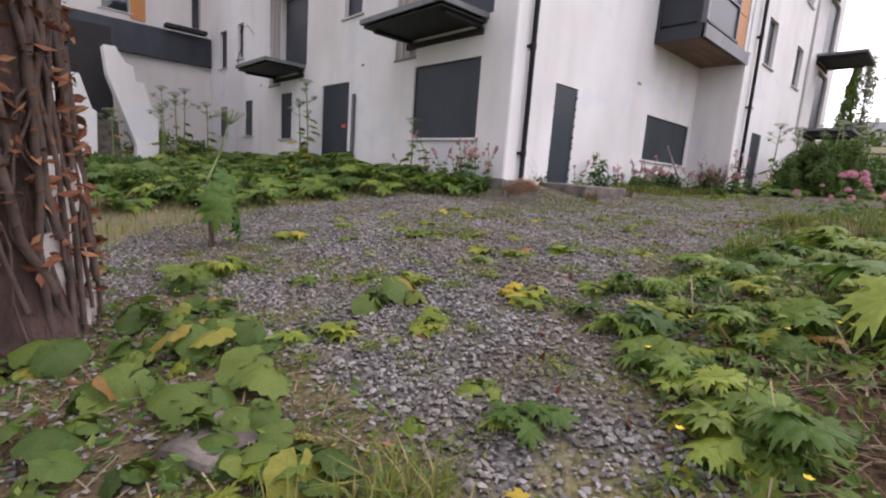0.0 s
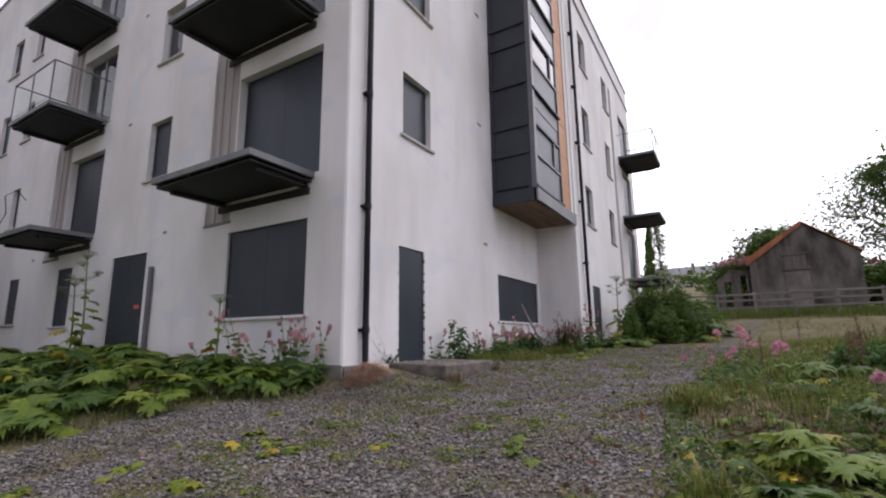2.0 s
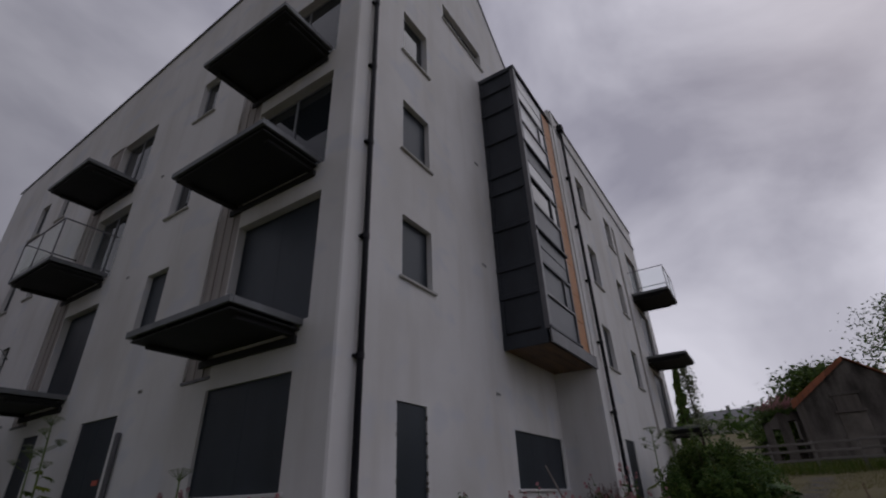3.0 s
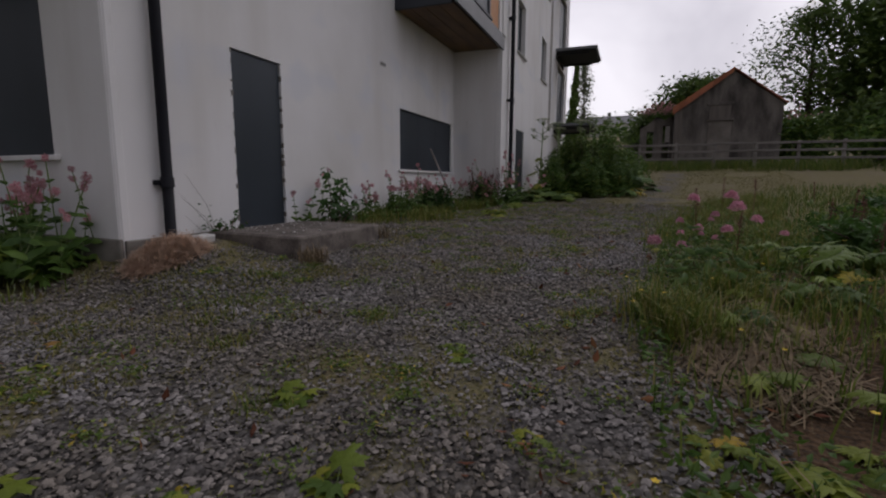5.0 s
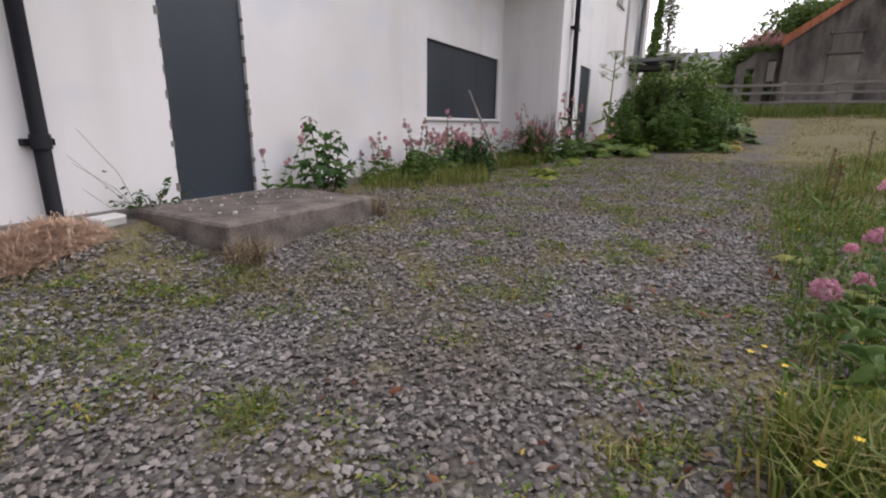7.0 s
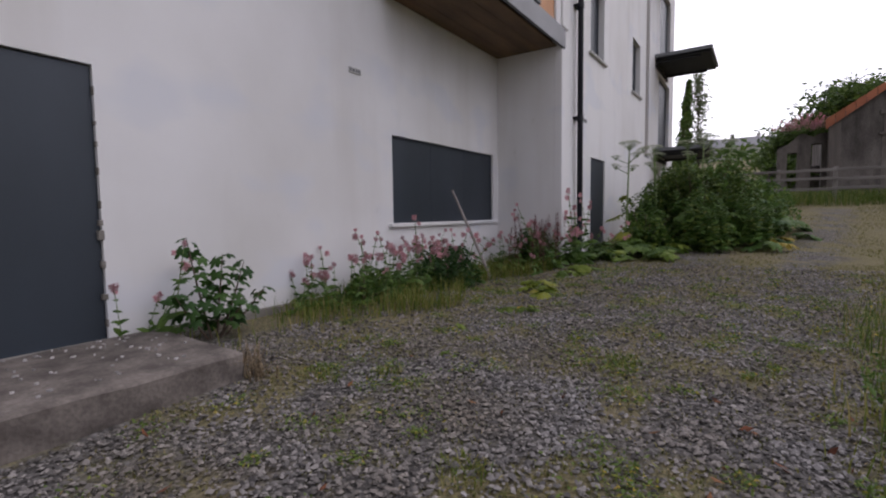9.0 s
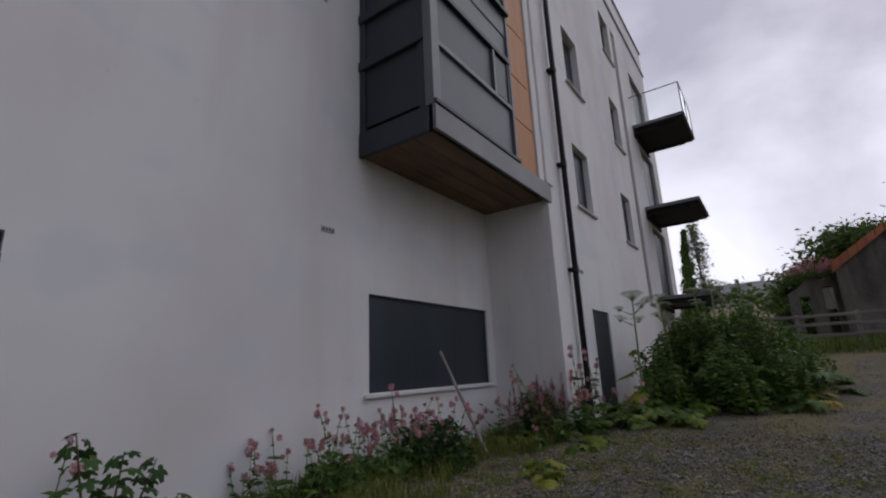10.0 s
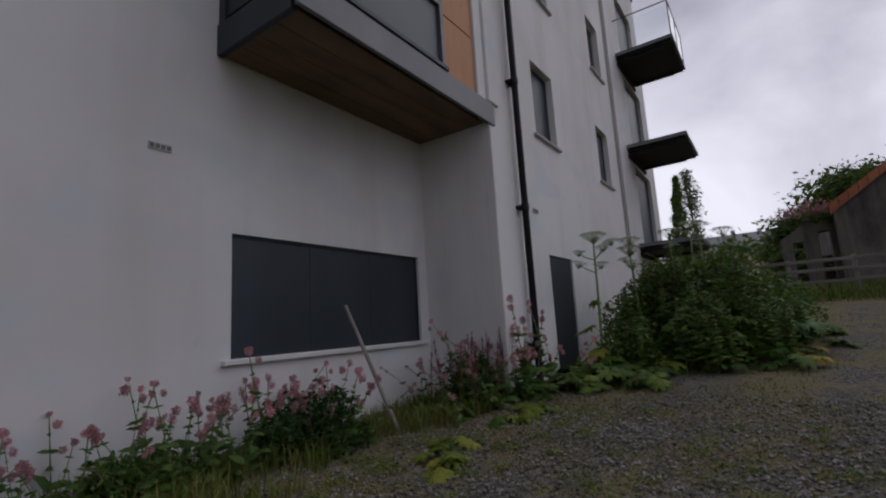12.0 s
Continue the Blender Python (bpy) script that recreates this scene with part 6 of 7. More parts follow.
SPIRE = [spire_mesh(900 + k) for k in range(5)]
rsp = random.Random(77)
for k in range(46):
    a, d = rsp.uniform(0, 6.28), rsp.uniform(0.2, 1.0) ** 0.6
    x, y = 12.3 + math.cos(a) * 1.7 * d, -3.1 + math.sin(a) * 1.3 * d
    if y > JY - 0.25:
        continue
    root = tagged(empty("tall_weed", pose(x, y, gn(x, y) - 0.02)), "tall upright leafy weed standing in the shrub", "plant", "tall weeds in the shrub")
    for j in range(2):
        o = new("leafy_stem", rsp.choice(SPIRE)); o.parent = root
        hh = rsp.uniform(1.5, 2.1) * (1.2 - 0.75 * d)
        o.matrix_local = Matrix.Translation((rsp.gauss(0, 0.08), rsp.gauss(0, 0.08), 0)) @ Matrix.Rotation(rsp.uniform(0, 6.28), 4, "Z") @ Matrix.Diagonal((1.3, 1.3, hh, 1))
for k, (x, y, rx, hh, n_) in enumerate(((2.6, -6.7, 1.0, 0.35, 2200), (4.4, -7.4, 1.2, 0.35, 2400), (0.6, -7.2, 1.1, 0.42, 2400), (-1.6, -7.6, 1.3, 0.5, 2600), (-3.8, -8.1, 1.3, 0.55, 2600), (-5.8, -8.8, 1.2, 0.6, 2200), (6.5, -8.4, 1.3, 0.35, 2400), (9.0, -9.8, 1.5, 0.4, 2400), (2.2, -9.0, 1.6, 0.6, 3000), (-1.0, -9.8, 1.8, 0.8, 3200), (12.0, -11.5, 1.8, 0.55, 2600))):
    mound("bank_growth", "tangle of nettles and weeds on the bank", x, y, rx, rx * 0.8, hh, n_, 0.055, G_ISL if k % 3 else G_DARK, 50 + k)
for k, (x, y, rx, hh) in enumerate(((-5.6, 3.2, 1.3, 0.35), (-6.4, 5.0, 1.5, 0.5), (-5.2, 7.0, 1.4, 0.5), (-7.8, 3.5, 1.5, 0.45), (-8.5, 6.5, 1.8, 0.8), (-7.0, 8.5, 1.6, 0.8), (-9.8, 2.0, 1.6, 0.6), (-3.0, 14.6, 1.3, 1.3), (-1.3, 15.8, 1.0, 0.9))):
    mound("field_weeds", "low tangled weeds and grass in the rough field", x, y, rx, rx * 0.8, hh, 2200, 0.06, G_ISL, 80 + k)


def dock(x, y, high, seed):
    rng = np.random.default_rng(seed)
    root = tagged(empty("dock_stalk", pose(x, y, gn(x, y) - 0.01)), "rust-red dock stalk gone to seed", "plant", "dock stalks")
    h = Heap()
    lean = rng.normal(size=2) * 0.08
    top = np.array((lean[0], lean[1], 1.0)) * high
    strip((0, 0, 0), top, 0.006, h, 0)
    t = rng.uniform(0.35, 1.0, 160)
    leaf_quads(h, top * t[:, None] + rng.normal(size=(160, 3)) * 0.022 * (1.25 - t)[:, None] * 1.6, 0.011, rng)
    h.thing("seed_head", [DOCKRED], parent=root)
    h2 = Heap()
    for k in range(4):
        v, f = palm(rng, 0.0, 0.0, 8, 0.03, 120, 0.4, 2.2)
        h2.add(turned(v * np.array((1, 0.5, 1)), Matrix.Rotation(rng.uniform(0, 6.28), 4, "Z") @ Matrix.Rotation(radians(-50), 4, "Y") @ Matrix.Scale(0.12, 4)), f)
    h2.thing("foliage", [G_WEED], parent=root)


for k in range(22):
    dock(R.uniform(7.95, 9.2), R.uniform(-1.35, -0.55), R.uniform(0.6, 1.0), 500 + k)
for k in range(14):
    x = R.uniform(1.0, 9.0)
    dock(x, float(edge_y(x)) - R.uniform(0.3, 2.2), R.uniform(0.45, 0.75), 540 + k)


# sycamore sapling by the step
def sycamore():
    rng = random.Random(9)
    nr = np.random.default_rng(9)
    root = tagged(empty("sycamore_sapling", pose(2.97, -0.36, gn(2.97, -0.36) - 0.02)), "dark-leaved sycamore sapling growing beside the concrete step", "sapling")
    leaves = []
    for k in range(4):
        v, f = palm(nr, 3.0, 0.42, 30, 0.06, 150, 0.25, 1.0)
        h = Heap(); h.add(v, f)
        leaves.append(h.mesh("leaf", [G_DARK], True))
    for s, (dx, dy, hh) in enumerate(((-0.22, -0.02, 0.98), (0.05, -0.08, 0.82), (0.3, 0.0, 0.72), (0.42, -0.12, 0.45), (-0.38, -0.1, 0.5), (0.1, -0.3, 0.4))):
        top = Vector((dx, dy, hh * 0.9))
        bm = tube(bmesh.new(), [(dx * 0.15, dy * 0.1, 0), top * 0.55 + Vector((dx * 0.1, 0, 0)), top], [0.011, 0.008, 0.004], 6)
        link("stem", bm, TWIG, root)
        n_ = int(8 + hh * 9)
        for k in range(n_):
            t = 0.25 + 0.75 * (k + 0.5) / n_
            p = top * t + Vector((dx * 0.1 * (1 - t), 0, 0))
            a = k * 2.2 + rng.uniform(-0.4, 0.4)
            q = p + Vector((math.cos(a), math.sin(a), 0.25)) * rng.uniform(0.06, 0.12) * (1.3 - 0.6 * t)
            o = new("leaf", rng.choice(leaves)); o.parent = root
            o.matrix_local = Matrix.Translation(q) @ Matrix.Rotation(a, 4, "Z") @ Matrix.Rotation(radians(rng.uniform(10, 50)), 4, "Y") @ Matrix.Rotation(rng.uniform(-0.4, 0.4), 4, "X") @ Matrix.Scale(rng.uniform(0.06, 0.105) * (1.25 - 0.45 * t), 4)


sycamore()


def bank_sapling(x, y):
    """A thin young tree whose leafy top hangs over the edge of the bank."""
    rng = random.Random(15)
    nr = np.random.default_rng(15)
    root = tagged(empty("young_ash", pose(x, y, gn(x, y) - 0.02)), "thin young ash tree hanging its leaves over the bank", "sapling")
    link("stem", tube(bmesh.new(), [(0, 0, 0), (0.02, 0.05, 0.9), (0.0, 0.14, 1.5), (-0.02, 0.3, 1.9)], [0.016, 0.012, 0.008, 0.004], 7), TWIG, root)
    lv = []
    for k in range(3):
        v, f = palm(nr, 0.0, 0.0, 10, 0.04, 120, 0.4, 1.7)
        h = Heap(); h.add(v * np.array((1, 0.42, 1)), f)
        lv.append(h.mesh("leaf", [G_SHADE], True))
    for k in range(15):
        z = 1.05 + 0.06 * k
        a = radians(90 + rng.uniform(-85, 85)) if k % 3 else rng.uniform(0, 6.28)
        s = Vector((0.0, 0.05 + 0.2 * max(0, z - 0.9), z))
        e = s + Vector((math.cos(a), math.sin(a), rng.uniform(-0.1, 0.35))) * rng.uniform(0.18, 0.34)
        tw = link("twig", tube(bmesh.new(), [s, s.lerp(e, 0.5) + Vector((0, 0, 0.03)), e], [0.005, 0.004, 0.002], 5), TWIG, root)
        for j in range(6):
            o = new("leaf", rng.choice(lv)); o.parent = tw
            o.matrix_local = Matrix.Translation(s.lerp(e, 0.3 + 0.14 * j)) @ Matrix.Rotation(a + (0.9 if j % 2 else -0.9), 4, "Z") @ Matrix.Rotation(radians(rng.uniform(15, 55)), 4, "Y") @ Matrix.Scale(rng.uniform(0.03, 0.048), 4)


bank_sapling(-3.6, -6.28)


# round-leaved butterbur beside the trunk
def round_leaf(seed):
    rng = np.random.default_rng(seed)
    h = Heap()
    hi = rng.uniform(0.7, 1.3)
    strip((0, 0, 0), (0.55, 0, hi), 0.03, h, 1, 0.1)
    v, f = palm(rng, 4.5, rng.uniform(0.02, 0.10), 26, 0.035, 165, rng.uniform(0.05, 0.4), rng.uniform(0.9, 1.2))
    v[:, 2] += 0.10 * np.sin(v[:, 0] * 4 + seed) * np.cos(v[:, 1] * 3.5)
    v[:, 0] += 0.05
    h.add(turned(v, Matrix.Translation((0.55, 0, hi)) @ Matrix.Rotation(radians(rng.uniform(-5, 45)), 4, "Y") @ Matrix.Rotation(radians(rng.uniform(-32, 32)), 4, "X")), f, 0)
    return h.mesh("leaf", [G_ROUND, PETIOLE], True)


ROUND = [round_leaf(700 + k) for k in range(9)]
spots = []
for k in range(600):
    x, y = R.uniform(-8.3, -6.05), R.uniform(-5.2, -2.3)
    if (x + 6.15 + max(0, (-3.4 - y)) * 0.28) > 0 or (x + 7.42) ** 2 + (y + 2.35) ** 2 < 0.4:
        continue
    if all((x - a) ** 2 + (y - b) ** 2 > 0.15 ** 2 for a, b in spots):
        spots.append((x, y))
for x, y in spots[:80]:
    leafy("butterbur_plant", "butterbur with broad round soft-green leaves", "butterbur patch", x, y, R.randint(2, 5), ROUND, R.uniform(0.075, 0.145), R, tilt=28)
for x, y, s in ((-6.6, -3.6, 0.15), (-6.4, -2.7, 0.15), (-6.75, -4.75, 0.15)):
    leafy("hogweed_plant", "young hogweed among the butterbur leaves", "hogweed at the gravel edge", x, y, 5, HOG_LOW, s, R, tilt=20)
for x, y in ((-5.35, -3.55), (-5.25, -3.75), (-5.15, -3.5), (-5.5, -3.6)):
    leafy("butterbur_plant", "small butterbur plant in the gravel", "butterbur patch", x, y, 4, ROUND, 0.11, R)


# weeds on the gravel
def weed_leaf(seed):
    rng = np.random.default_rng(seed)
    h = Heap()
    v, f = palm(rng, 3.0, 0.55, 26, 0.14, 140, 0.3, 1.25)
    strip((0, 0, 0), (0.75, 0, 0.5), 0.03, h, 1)
    h.add(turned(v, Matrix.Translation((0.75, 0, 0.5)) @ Matrix.Rotation(radians(rng.uniform(-5, 25)), 4, "Y") @ Matrix.Rotation(radians(rng.uniform(-25, 25)), 4, "X")), f)
    return h.mesh("leaf", [G_BIG, PETIOLE], True)


WEEDLEAF = [weed_leaf(800 + k) for k in range(6)]
listed = [(-5.0, -3.46, 1.2), (-4.9, -3.3, 0.9), (-6.03, -3.68, 1.2), (-5.85, -3.8, 1.2), (-5.45, -4.13, 1.3), (-5.3, -4.05, 1.0), (-3.92, -3.5, 1.1), (-3.75, -3.6, 1.0), (-3.53, -3.79, 1.2), (-3.4, -3.7, 0.9), (-4.57, -1.79, 1.0), (-4.01, -2.19, 1.1), (-3.9, -2.1, 0.9), (-4.8, -4.35, 1.3), (-4.65, -4.3, 1.1), (-4.32, -4.58, 1.2), (-4.1, -4.6, 1.0), (-5.73, -4.81, 1.0)]
for k in range(62):
    x = R.uniform(-6.2, -1.2)
    y = R.uniform(float(edge_y(x)) + 0.1, -0.2)
    listed.append((x, y, R.uniform(0.5, 1.1)))
for x, y, s in listed:
    leafy("gravel_weed", "low jagged-leaved green weed growing through the gravel", "weeds in the gravel", x, y, 12, WEEDLEAF, 0.08 * s, R, "weed", tilt=25)
# the countless smaller ones
rw = np.random.default_rng(88)
h = Heap()
for k in range(900):
    x, y = rw.uniform(-7, 9), rw.uniform(-6, -0.9)
    if inside(x, y) or y < float(edge_y(x)) or rw.uniform() > 0.25 + 0.9 * float(patch(np.array([x]), np.array([y]))[0]):
        continue
    s = rw.uniform(0.5, 1.3)
    pts = rw.normal(size=(90, 3)) * np.array((0.075, 0.075, 0.016)) * s + (x, y, gn(x, y) + 0.03)
    leaf_quads(h, pts, 0.014, rw, up=1.2)
tagged(h.thing("small_weeds", [G_WEED]), "tiny green and yellowing weeds all over the gravel", "weeds", kind="stuff")


# low creeping growth between the larger plants of the bank and beside the trunk
h = Heap()
n_ = 26000
x = rw.uniform(-8.3, 5.0, n_)
y = edge_y(x) - rw.uniform(-0.1, 3.2, n_)
near_trunk = rw.uniform(size=n_) < 0.05
x = np.where(near_trunk, rw.uniform(-8.4, -6.1, n_), x)
y = np.where(near_trunk, rw.uniform(-5.2, -2.2, n_), y)
keep_ = (x - 0.0) ** 2 / 1.2 + (y + 5.2) ** 2 / 0.3 > 1.0
x, y = x[keep_], y[keep_]
leaf_quads(h, np.stack([x, y, gz(x, y) + rw.uniform(0.01, 0.11, len(x))], 1), 0.03, rw, up=1.0)
tagged(h.thing("ground_cover", [G_ISL]), "low dark green creeping weeds between the larger plants", "weeds", kind="stuff")


# ---- grass ----
def blades(name, label, pts, high, wide, seed, material, bend=0.5):
    rng = np.random.default_rng(seed)
    n_ = len(pts)
    p = np.asarray(pts, float)
    az = rng.uniform(0, 6.28, n_)
    d = np.stack([np.cos(az), np.sin(az), np.zeros(n_)], 1)
    s = np.stack([-np.sin(az), np.cos(az), np.zeros(n_)], 1)
    hh = (np.asarray(high) * rng.uniform(0.5, 1.3, n_))[:, None]
    b_ = rng.uniform(0.1, bend * 2, n_)[:, None]
    up = np.array((0, 0, 1.0))
    w = wide * rng.uniform(0.6, 1.4, n_)[:, None]
    m1 = p + up * hh * 0.55 + d * hh * b_ * 0.22
    tip = p + up * hh * (1 - 0.25 * b_) + d * hh * b_ * 0.75
    v = np.stack([p - s * w, p + s * w, m1 + s * w * 0.75, m1 - s * w * 0.75, tip], 1).reshape(-1, 3)
    f = []
    for i in range(n_):
        k = 5 * i
        f += [(k, k + 1, k + 2, k + 3), (k + 3, k + 2, k + 4)]
    h = Heap(); h.add(v, f)
    return tagged(h.thing(name, [material]), label, "grass", kind="stuff")


rg = np.random.default_rng(31)


def scatter(n_, x0, x1, y0, y1, keep):
    x, y = rg.uniform(x0, x1, n_), rg.uniform(y0, y1, n_)
    ok = keep(x, y) & ~((x > -0.1) & (y > -0.08) & (x < 21.6)) & ~((x > 9) & (y > JY - 0.1) & (x < 21.6)) & ~((x > 0.9) & (x < 2.72) & (y > -1.3))
    x, y = x[ok], y[ok]
    return np.stack([x, y, gz(x, y) - 0.01], 1)


def clumps(pts, r, per, seed):
    q = np.random.default_rng(seed)
    o = np.repeat(pts, per, 0)
    o[:, :2] += q.normal(size=(len(o), 2)) * r
    o[:, 2] = gz(o[:, 0], o[:, 1]) - 0.01
    return o


bank = scatter(26000, -8.5, 14, -12, -4, lambda x, y: (y < edge_y(x) + 0.1) & ((x > -0.9) | (rg.uniform(size=len(x)) < 0.12)))
blades("bank_grass", "tall mixed grass on the weedy bank", bank, 0.2, 0.005, 1, G_BANK)
verge = scatter(26000, -0.2, 12, -7.5, -4, lambda x, y: (y < edge_y(x) + 0.35) & (y > edge_y(x) - 1.6) & (rg.uniform(size=len(x)) < np.clip((edge_y(x) + 0.35 - y) / 0.6, 0.1, 1)) & (np.sin(x * 3.1 + y) + np.sin(y * 4.3 - x * 1.4) > -0.9))
blades("verge_grass", "soft yellow-green grass along the gravel edge", verge, 0.17 + 0.05 * np.sin(verge[:, 0] * 2.2), 0.004, 21, G_GRASS, 0.6)
turfp = scatter(60000, 5, 20.5, -12, -1.3, lambda x, y: (y > edge_y(x)) & (rg.uniform(size=len(x)) < np.clip((x - 4) / 5, 0, 1) * (1 - 0.85 * np.clip(np.exp(-((y + 2.55 + 0.12 * (x - 4)) / 0.5) ** 2) + np.exp(-((y + 4.0 + 0.14 * (x - 4)) / 0.45) ** 2), 0, 1))) & (np.sin(x * 1.7) + np.sin(y * 2.3 + x) > -1.1))
blades("lane_grass", "short worn grass on the lane", turfp, 0.045, 0.006, 2, G_MOSS)
fenceg = scatter(9000, 18.6, 22.8, -13, -3.2, lambda x, y: np.sin(x * 2.1 + y * 1.3) > -0.8)
blades("fence_grass", "tall uncut grass along the timber fence", fenceg, 0.42, 0.007, 22, G_BANK, 0.5)
foot = scatter(8000, 2.7, 9.2, -1.6, -0.1, lambda x, y: (y > -1.05 + 0.3 * np.sin(x * 2.1)) & (rg.uniform(size=len(x)) < np.clip((x - 3.4) / 0.9, 0.08, 1)) & (np.sin(x * 5.3) + np.sin(y * 7 + x * 2) > -1.0))
blades("wall_foot_grass", "rough grass at the foot of the wall", foot, 0.25, 0.005, 3, G_GRASS)
fld = scatter(15000, -9.5, 0, -2.5, 11, lambda x, y: y > np.interp(x, (-9, -7.5, -6, -4, -2, 0), (-2.8, -1.2, 0.1, 0.5, 0.7, -0.3)))
blades("field_grass", "tangled green grass in the field", fld, 0.16, 0.006, 4, G_GRASS)
seeds = scatter(9000, -7.2, 10, -6.5, 0.3, lambda x, y: (y > edge_y(x)) & (y < np.where(x > 0.2, -1.0, 0.4)) & (rg.uniform(size=len(x)) < 0.08 + 0.04 * np.clip(x, 0, 6) + 0.8 * patch(x, y)))
blades("gravel_grass", "thin tufts of grass and moss in the gravel", clumps(seeds, 0.085, 26, 5), 0.035, 0.0045, 5, G_MOSS, 0.9)
moss = scatter(75, -1.6, 1.2, -2.3, -0.5, lambda x, y: (x + y * 0.3 < 1.0))
blades("moss_patch", "bright mossy grass near the downpipe", clumps(moss, 0.085, 60, 6), 0.055, 0.005, 6, G_MOSS, 0.9)
low_ = np.array([[-0.15, -2.8, 0], [-0.05, -2.75, 0], [-0.45, -3.9, 0], [-0.88, -2.2, 0], [0.46, -4.2, 0], [0.3, -4.1, 0], [0.9, -4.2, 0], [4.23, -3.39, 0], [4.35, -3.4, 0], [2.5, -3.16, 0], [-1.4, -2.9, 0], [3.3, -2.0, 0], [3.0, -1.7, 0], [-0.6, -1.7, 0], [-0.3, -1.5, 0], [0.3, -1.3, 0]])
blades("low_tuft", "low green grass tufts growing in the gravel", clumps(low_, 0.07, 110, 14), 0.075, 0.004, 14, G_GRASS, 1.0)
tuft = np.array([[1.02, -1.42, 0], [1.1, -1.38, 0], [0.95, -1.36, 0], [2.72, -1.28, 0], [2.78, -1.1, 0]])
blades("dry_tuft", "dry brown grass tuft at the corner of the step", clumps(tuft, 0.05, 70, 7), 0.2, 0.004, 7, HAY, 0.9)
tuf2 = np.array([[0.49, -4.65, 0], [0.62, -4.58, 0], [0.38, -4.62, 0], [0.55, -4.75, 0], [0.15, -4.75, 0], [0.3, -4.82, 0], [0.05, -4.88, 0], [1.0, -5.1, 0], [-2.3, -4.95, 0], [2.0, -5.5, 0], [-6.75, -5.25, 0], [-6.5, -5.2, 0], [-6.9, -5.15, 0]])
blades("green_tuft", "lush green grass tuft beside the gravel", clumps(tuf2, 0.09, 130, 8), 0.26, 0.005, 8, G_GRASS, 0.7)
dry = scatter(1200, -7.5, 6, -8, -4.6, lambda x, y: (y < edge_y(x) + 0.05) & (np.sin(x * 2.9 + 1) * np.sin(y * 2.3) > 0.0))
blades("dry_stalks", "fallen dry stalks and straw on the bank", dry, 0.28, 0.004, 9, HAY, 2.2)


def lying_straw(name, label, cx, cy, rx, ry, n_, heap_, long_, seed, material, wide=0.0028):
    """Straws lying criss-cross on the ground, heaped a little in the middle."""
    rs = np.random.default_rng(seed)
    a, r = rs.uniform(0, 6.28, n_), np.sqrt(rs.uniform(0, 1, n_))
    px, py = cx + np.cos(a) * r * rx, cy + np.sin(a) * r * ry
    pz = gz(px, py) + 0.015 + heap_ * (1 - r ** 2) + rs.uniform(-0.02, 0.02, n_)
    h = Heap()
    d = rs.normal(size=(n_, 3)) * np.array((1, 0.7, 0.22)); d /= np.linalg.norm(d, axis=1)[:, None]
    s = np.cross(d, (0, 0, 1.0)); s /= np.linalg.norm(s, axis=1)[:, None] + 1e-9
    c = np.stack([px, py, pz], 1)
    L = rs.uniform(0.3, 1.0, n_)[:, None] * long_
    v = np.stack([c - d * L - s * wide, c - d * L + s * wide, c + d * L + s * wide * 0.7, c + d * L - s * wide * 0.7], 1).reshape(-1, 3)
    h.add(v, [(4 * i, 4 * i + 1, 4 * i + 2, 4 * i + 3) for i in range(n_)])
    return tagged(h.thing(name, [material]), label, "straw", kind="stuff")


lying_straw("straw_litter", "flattened dry brown straw beside the gravel", 0.0, -5.1, 0.75, 0.4, 1800, 0.03, 0.16, 10, HAY, 0.004)
lying_straw("straw_litter", "fallen dead stalks among the bank plants", -4.2, -6.2, 1.6, 0.9, 800, 0.02, 0.16, 11, HAY, 0.004)
lying_straw("straw_litter", "fallen dead stalks among the bank plants", -2.3, -5.7, 1.3, 0.6, 600, 0.02, 0.15, 12, HAY, 0.004)
lying_straw("straw_litter", "brown dead stalks lying beside the trunk", -6.7, -3.6, 0.7, 1.4, 260, 0.01, 0.1, 13, HAY, 0.004)

# flat stone among the butterbur
bm = box(bmesh.new(), -0.2, 0.2, -0.13, 0.13, -0.03, 0.035, 0.02)
bmesh.ops.subdivide_edges(bm, edges=bm.edges[:], cuts=2, use_grid_fill=True)
for v_ in bm.verts:
    v_.co += Vector((noise.noise(v_.co * 6), noise.noise(v_.co * 6 + Vector((4, 0, 0))), 0.4 * noise.noise(v_.co * 7 + Vector((0, 5, 0))))) * 0.05
o = link("flat_stone", bm, CONCRETE)
o.matrix_world = pose(-6.72, -4.35, gn(-6.72, -4.35) + 0.02, 3, 4, 35)
tagged(o, "flat grey stone lying among the butterbur leaves", "stone")

# straw heap at the downpipe, plastic scrap
lying_straw("straw_heap", "matted heap of reddish-brown dead straw at the downpipe", 0.2, -0.36, 0.42, 0.27, 5000, 0.09, 0.12, 41, STRAW)
bm = box(bmesh.new(), -0.13, 0.13, -0.06, 0.06, 0.0, 0.08, 0.012)
for v_ in bm.verts:
    v_.co += Vector((noise.noise(v_.co * 9), noise.noise(v_.co * 9 + Vector((3, 0, 0))), 0)) * 0.02
o = link("plastic_tub", bm, PLASTIC)
o.matrix_world = pose(0.72, -0.22, gn(0.72, -0.22) - 0.005, 6, 0, 14)
tagged(o, "crushed white plastic tub lying by the downpipe", "litter")


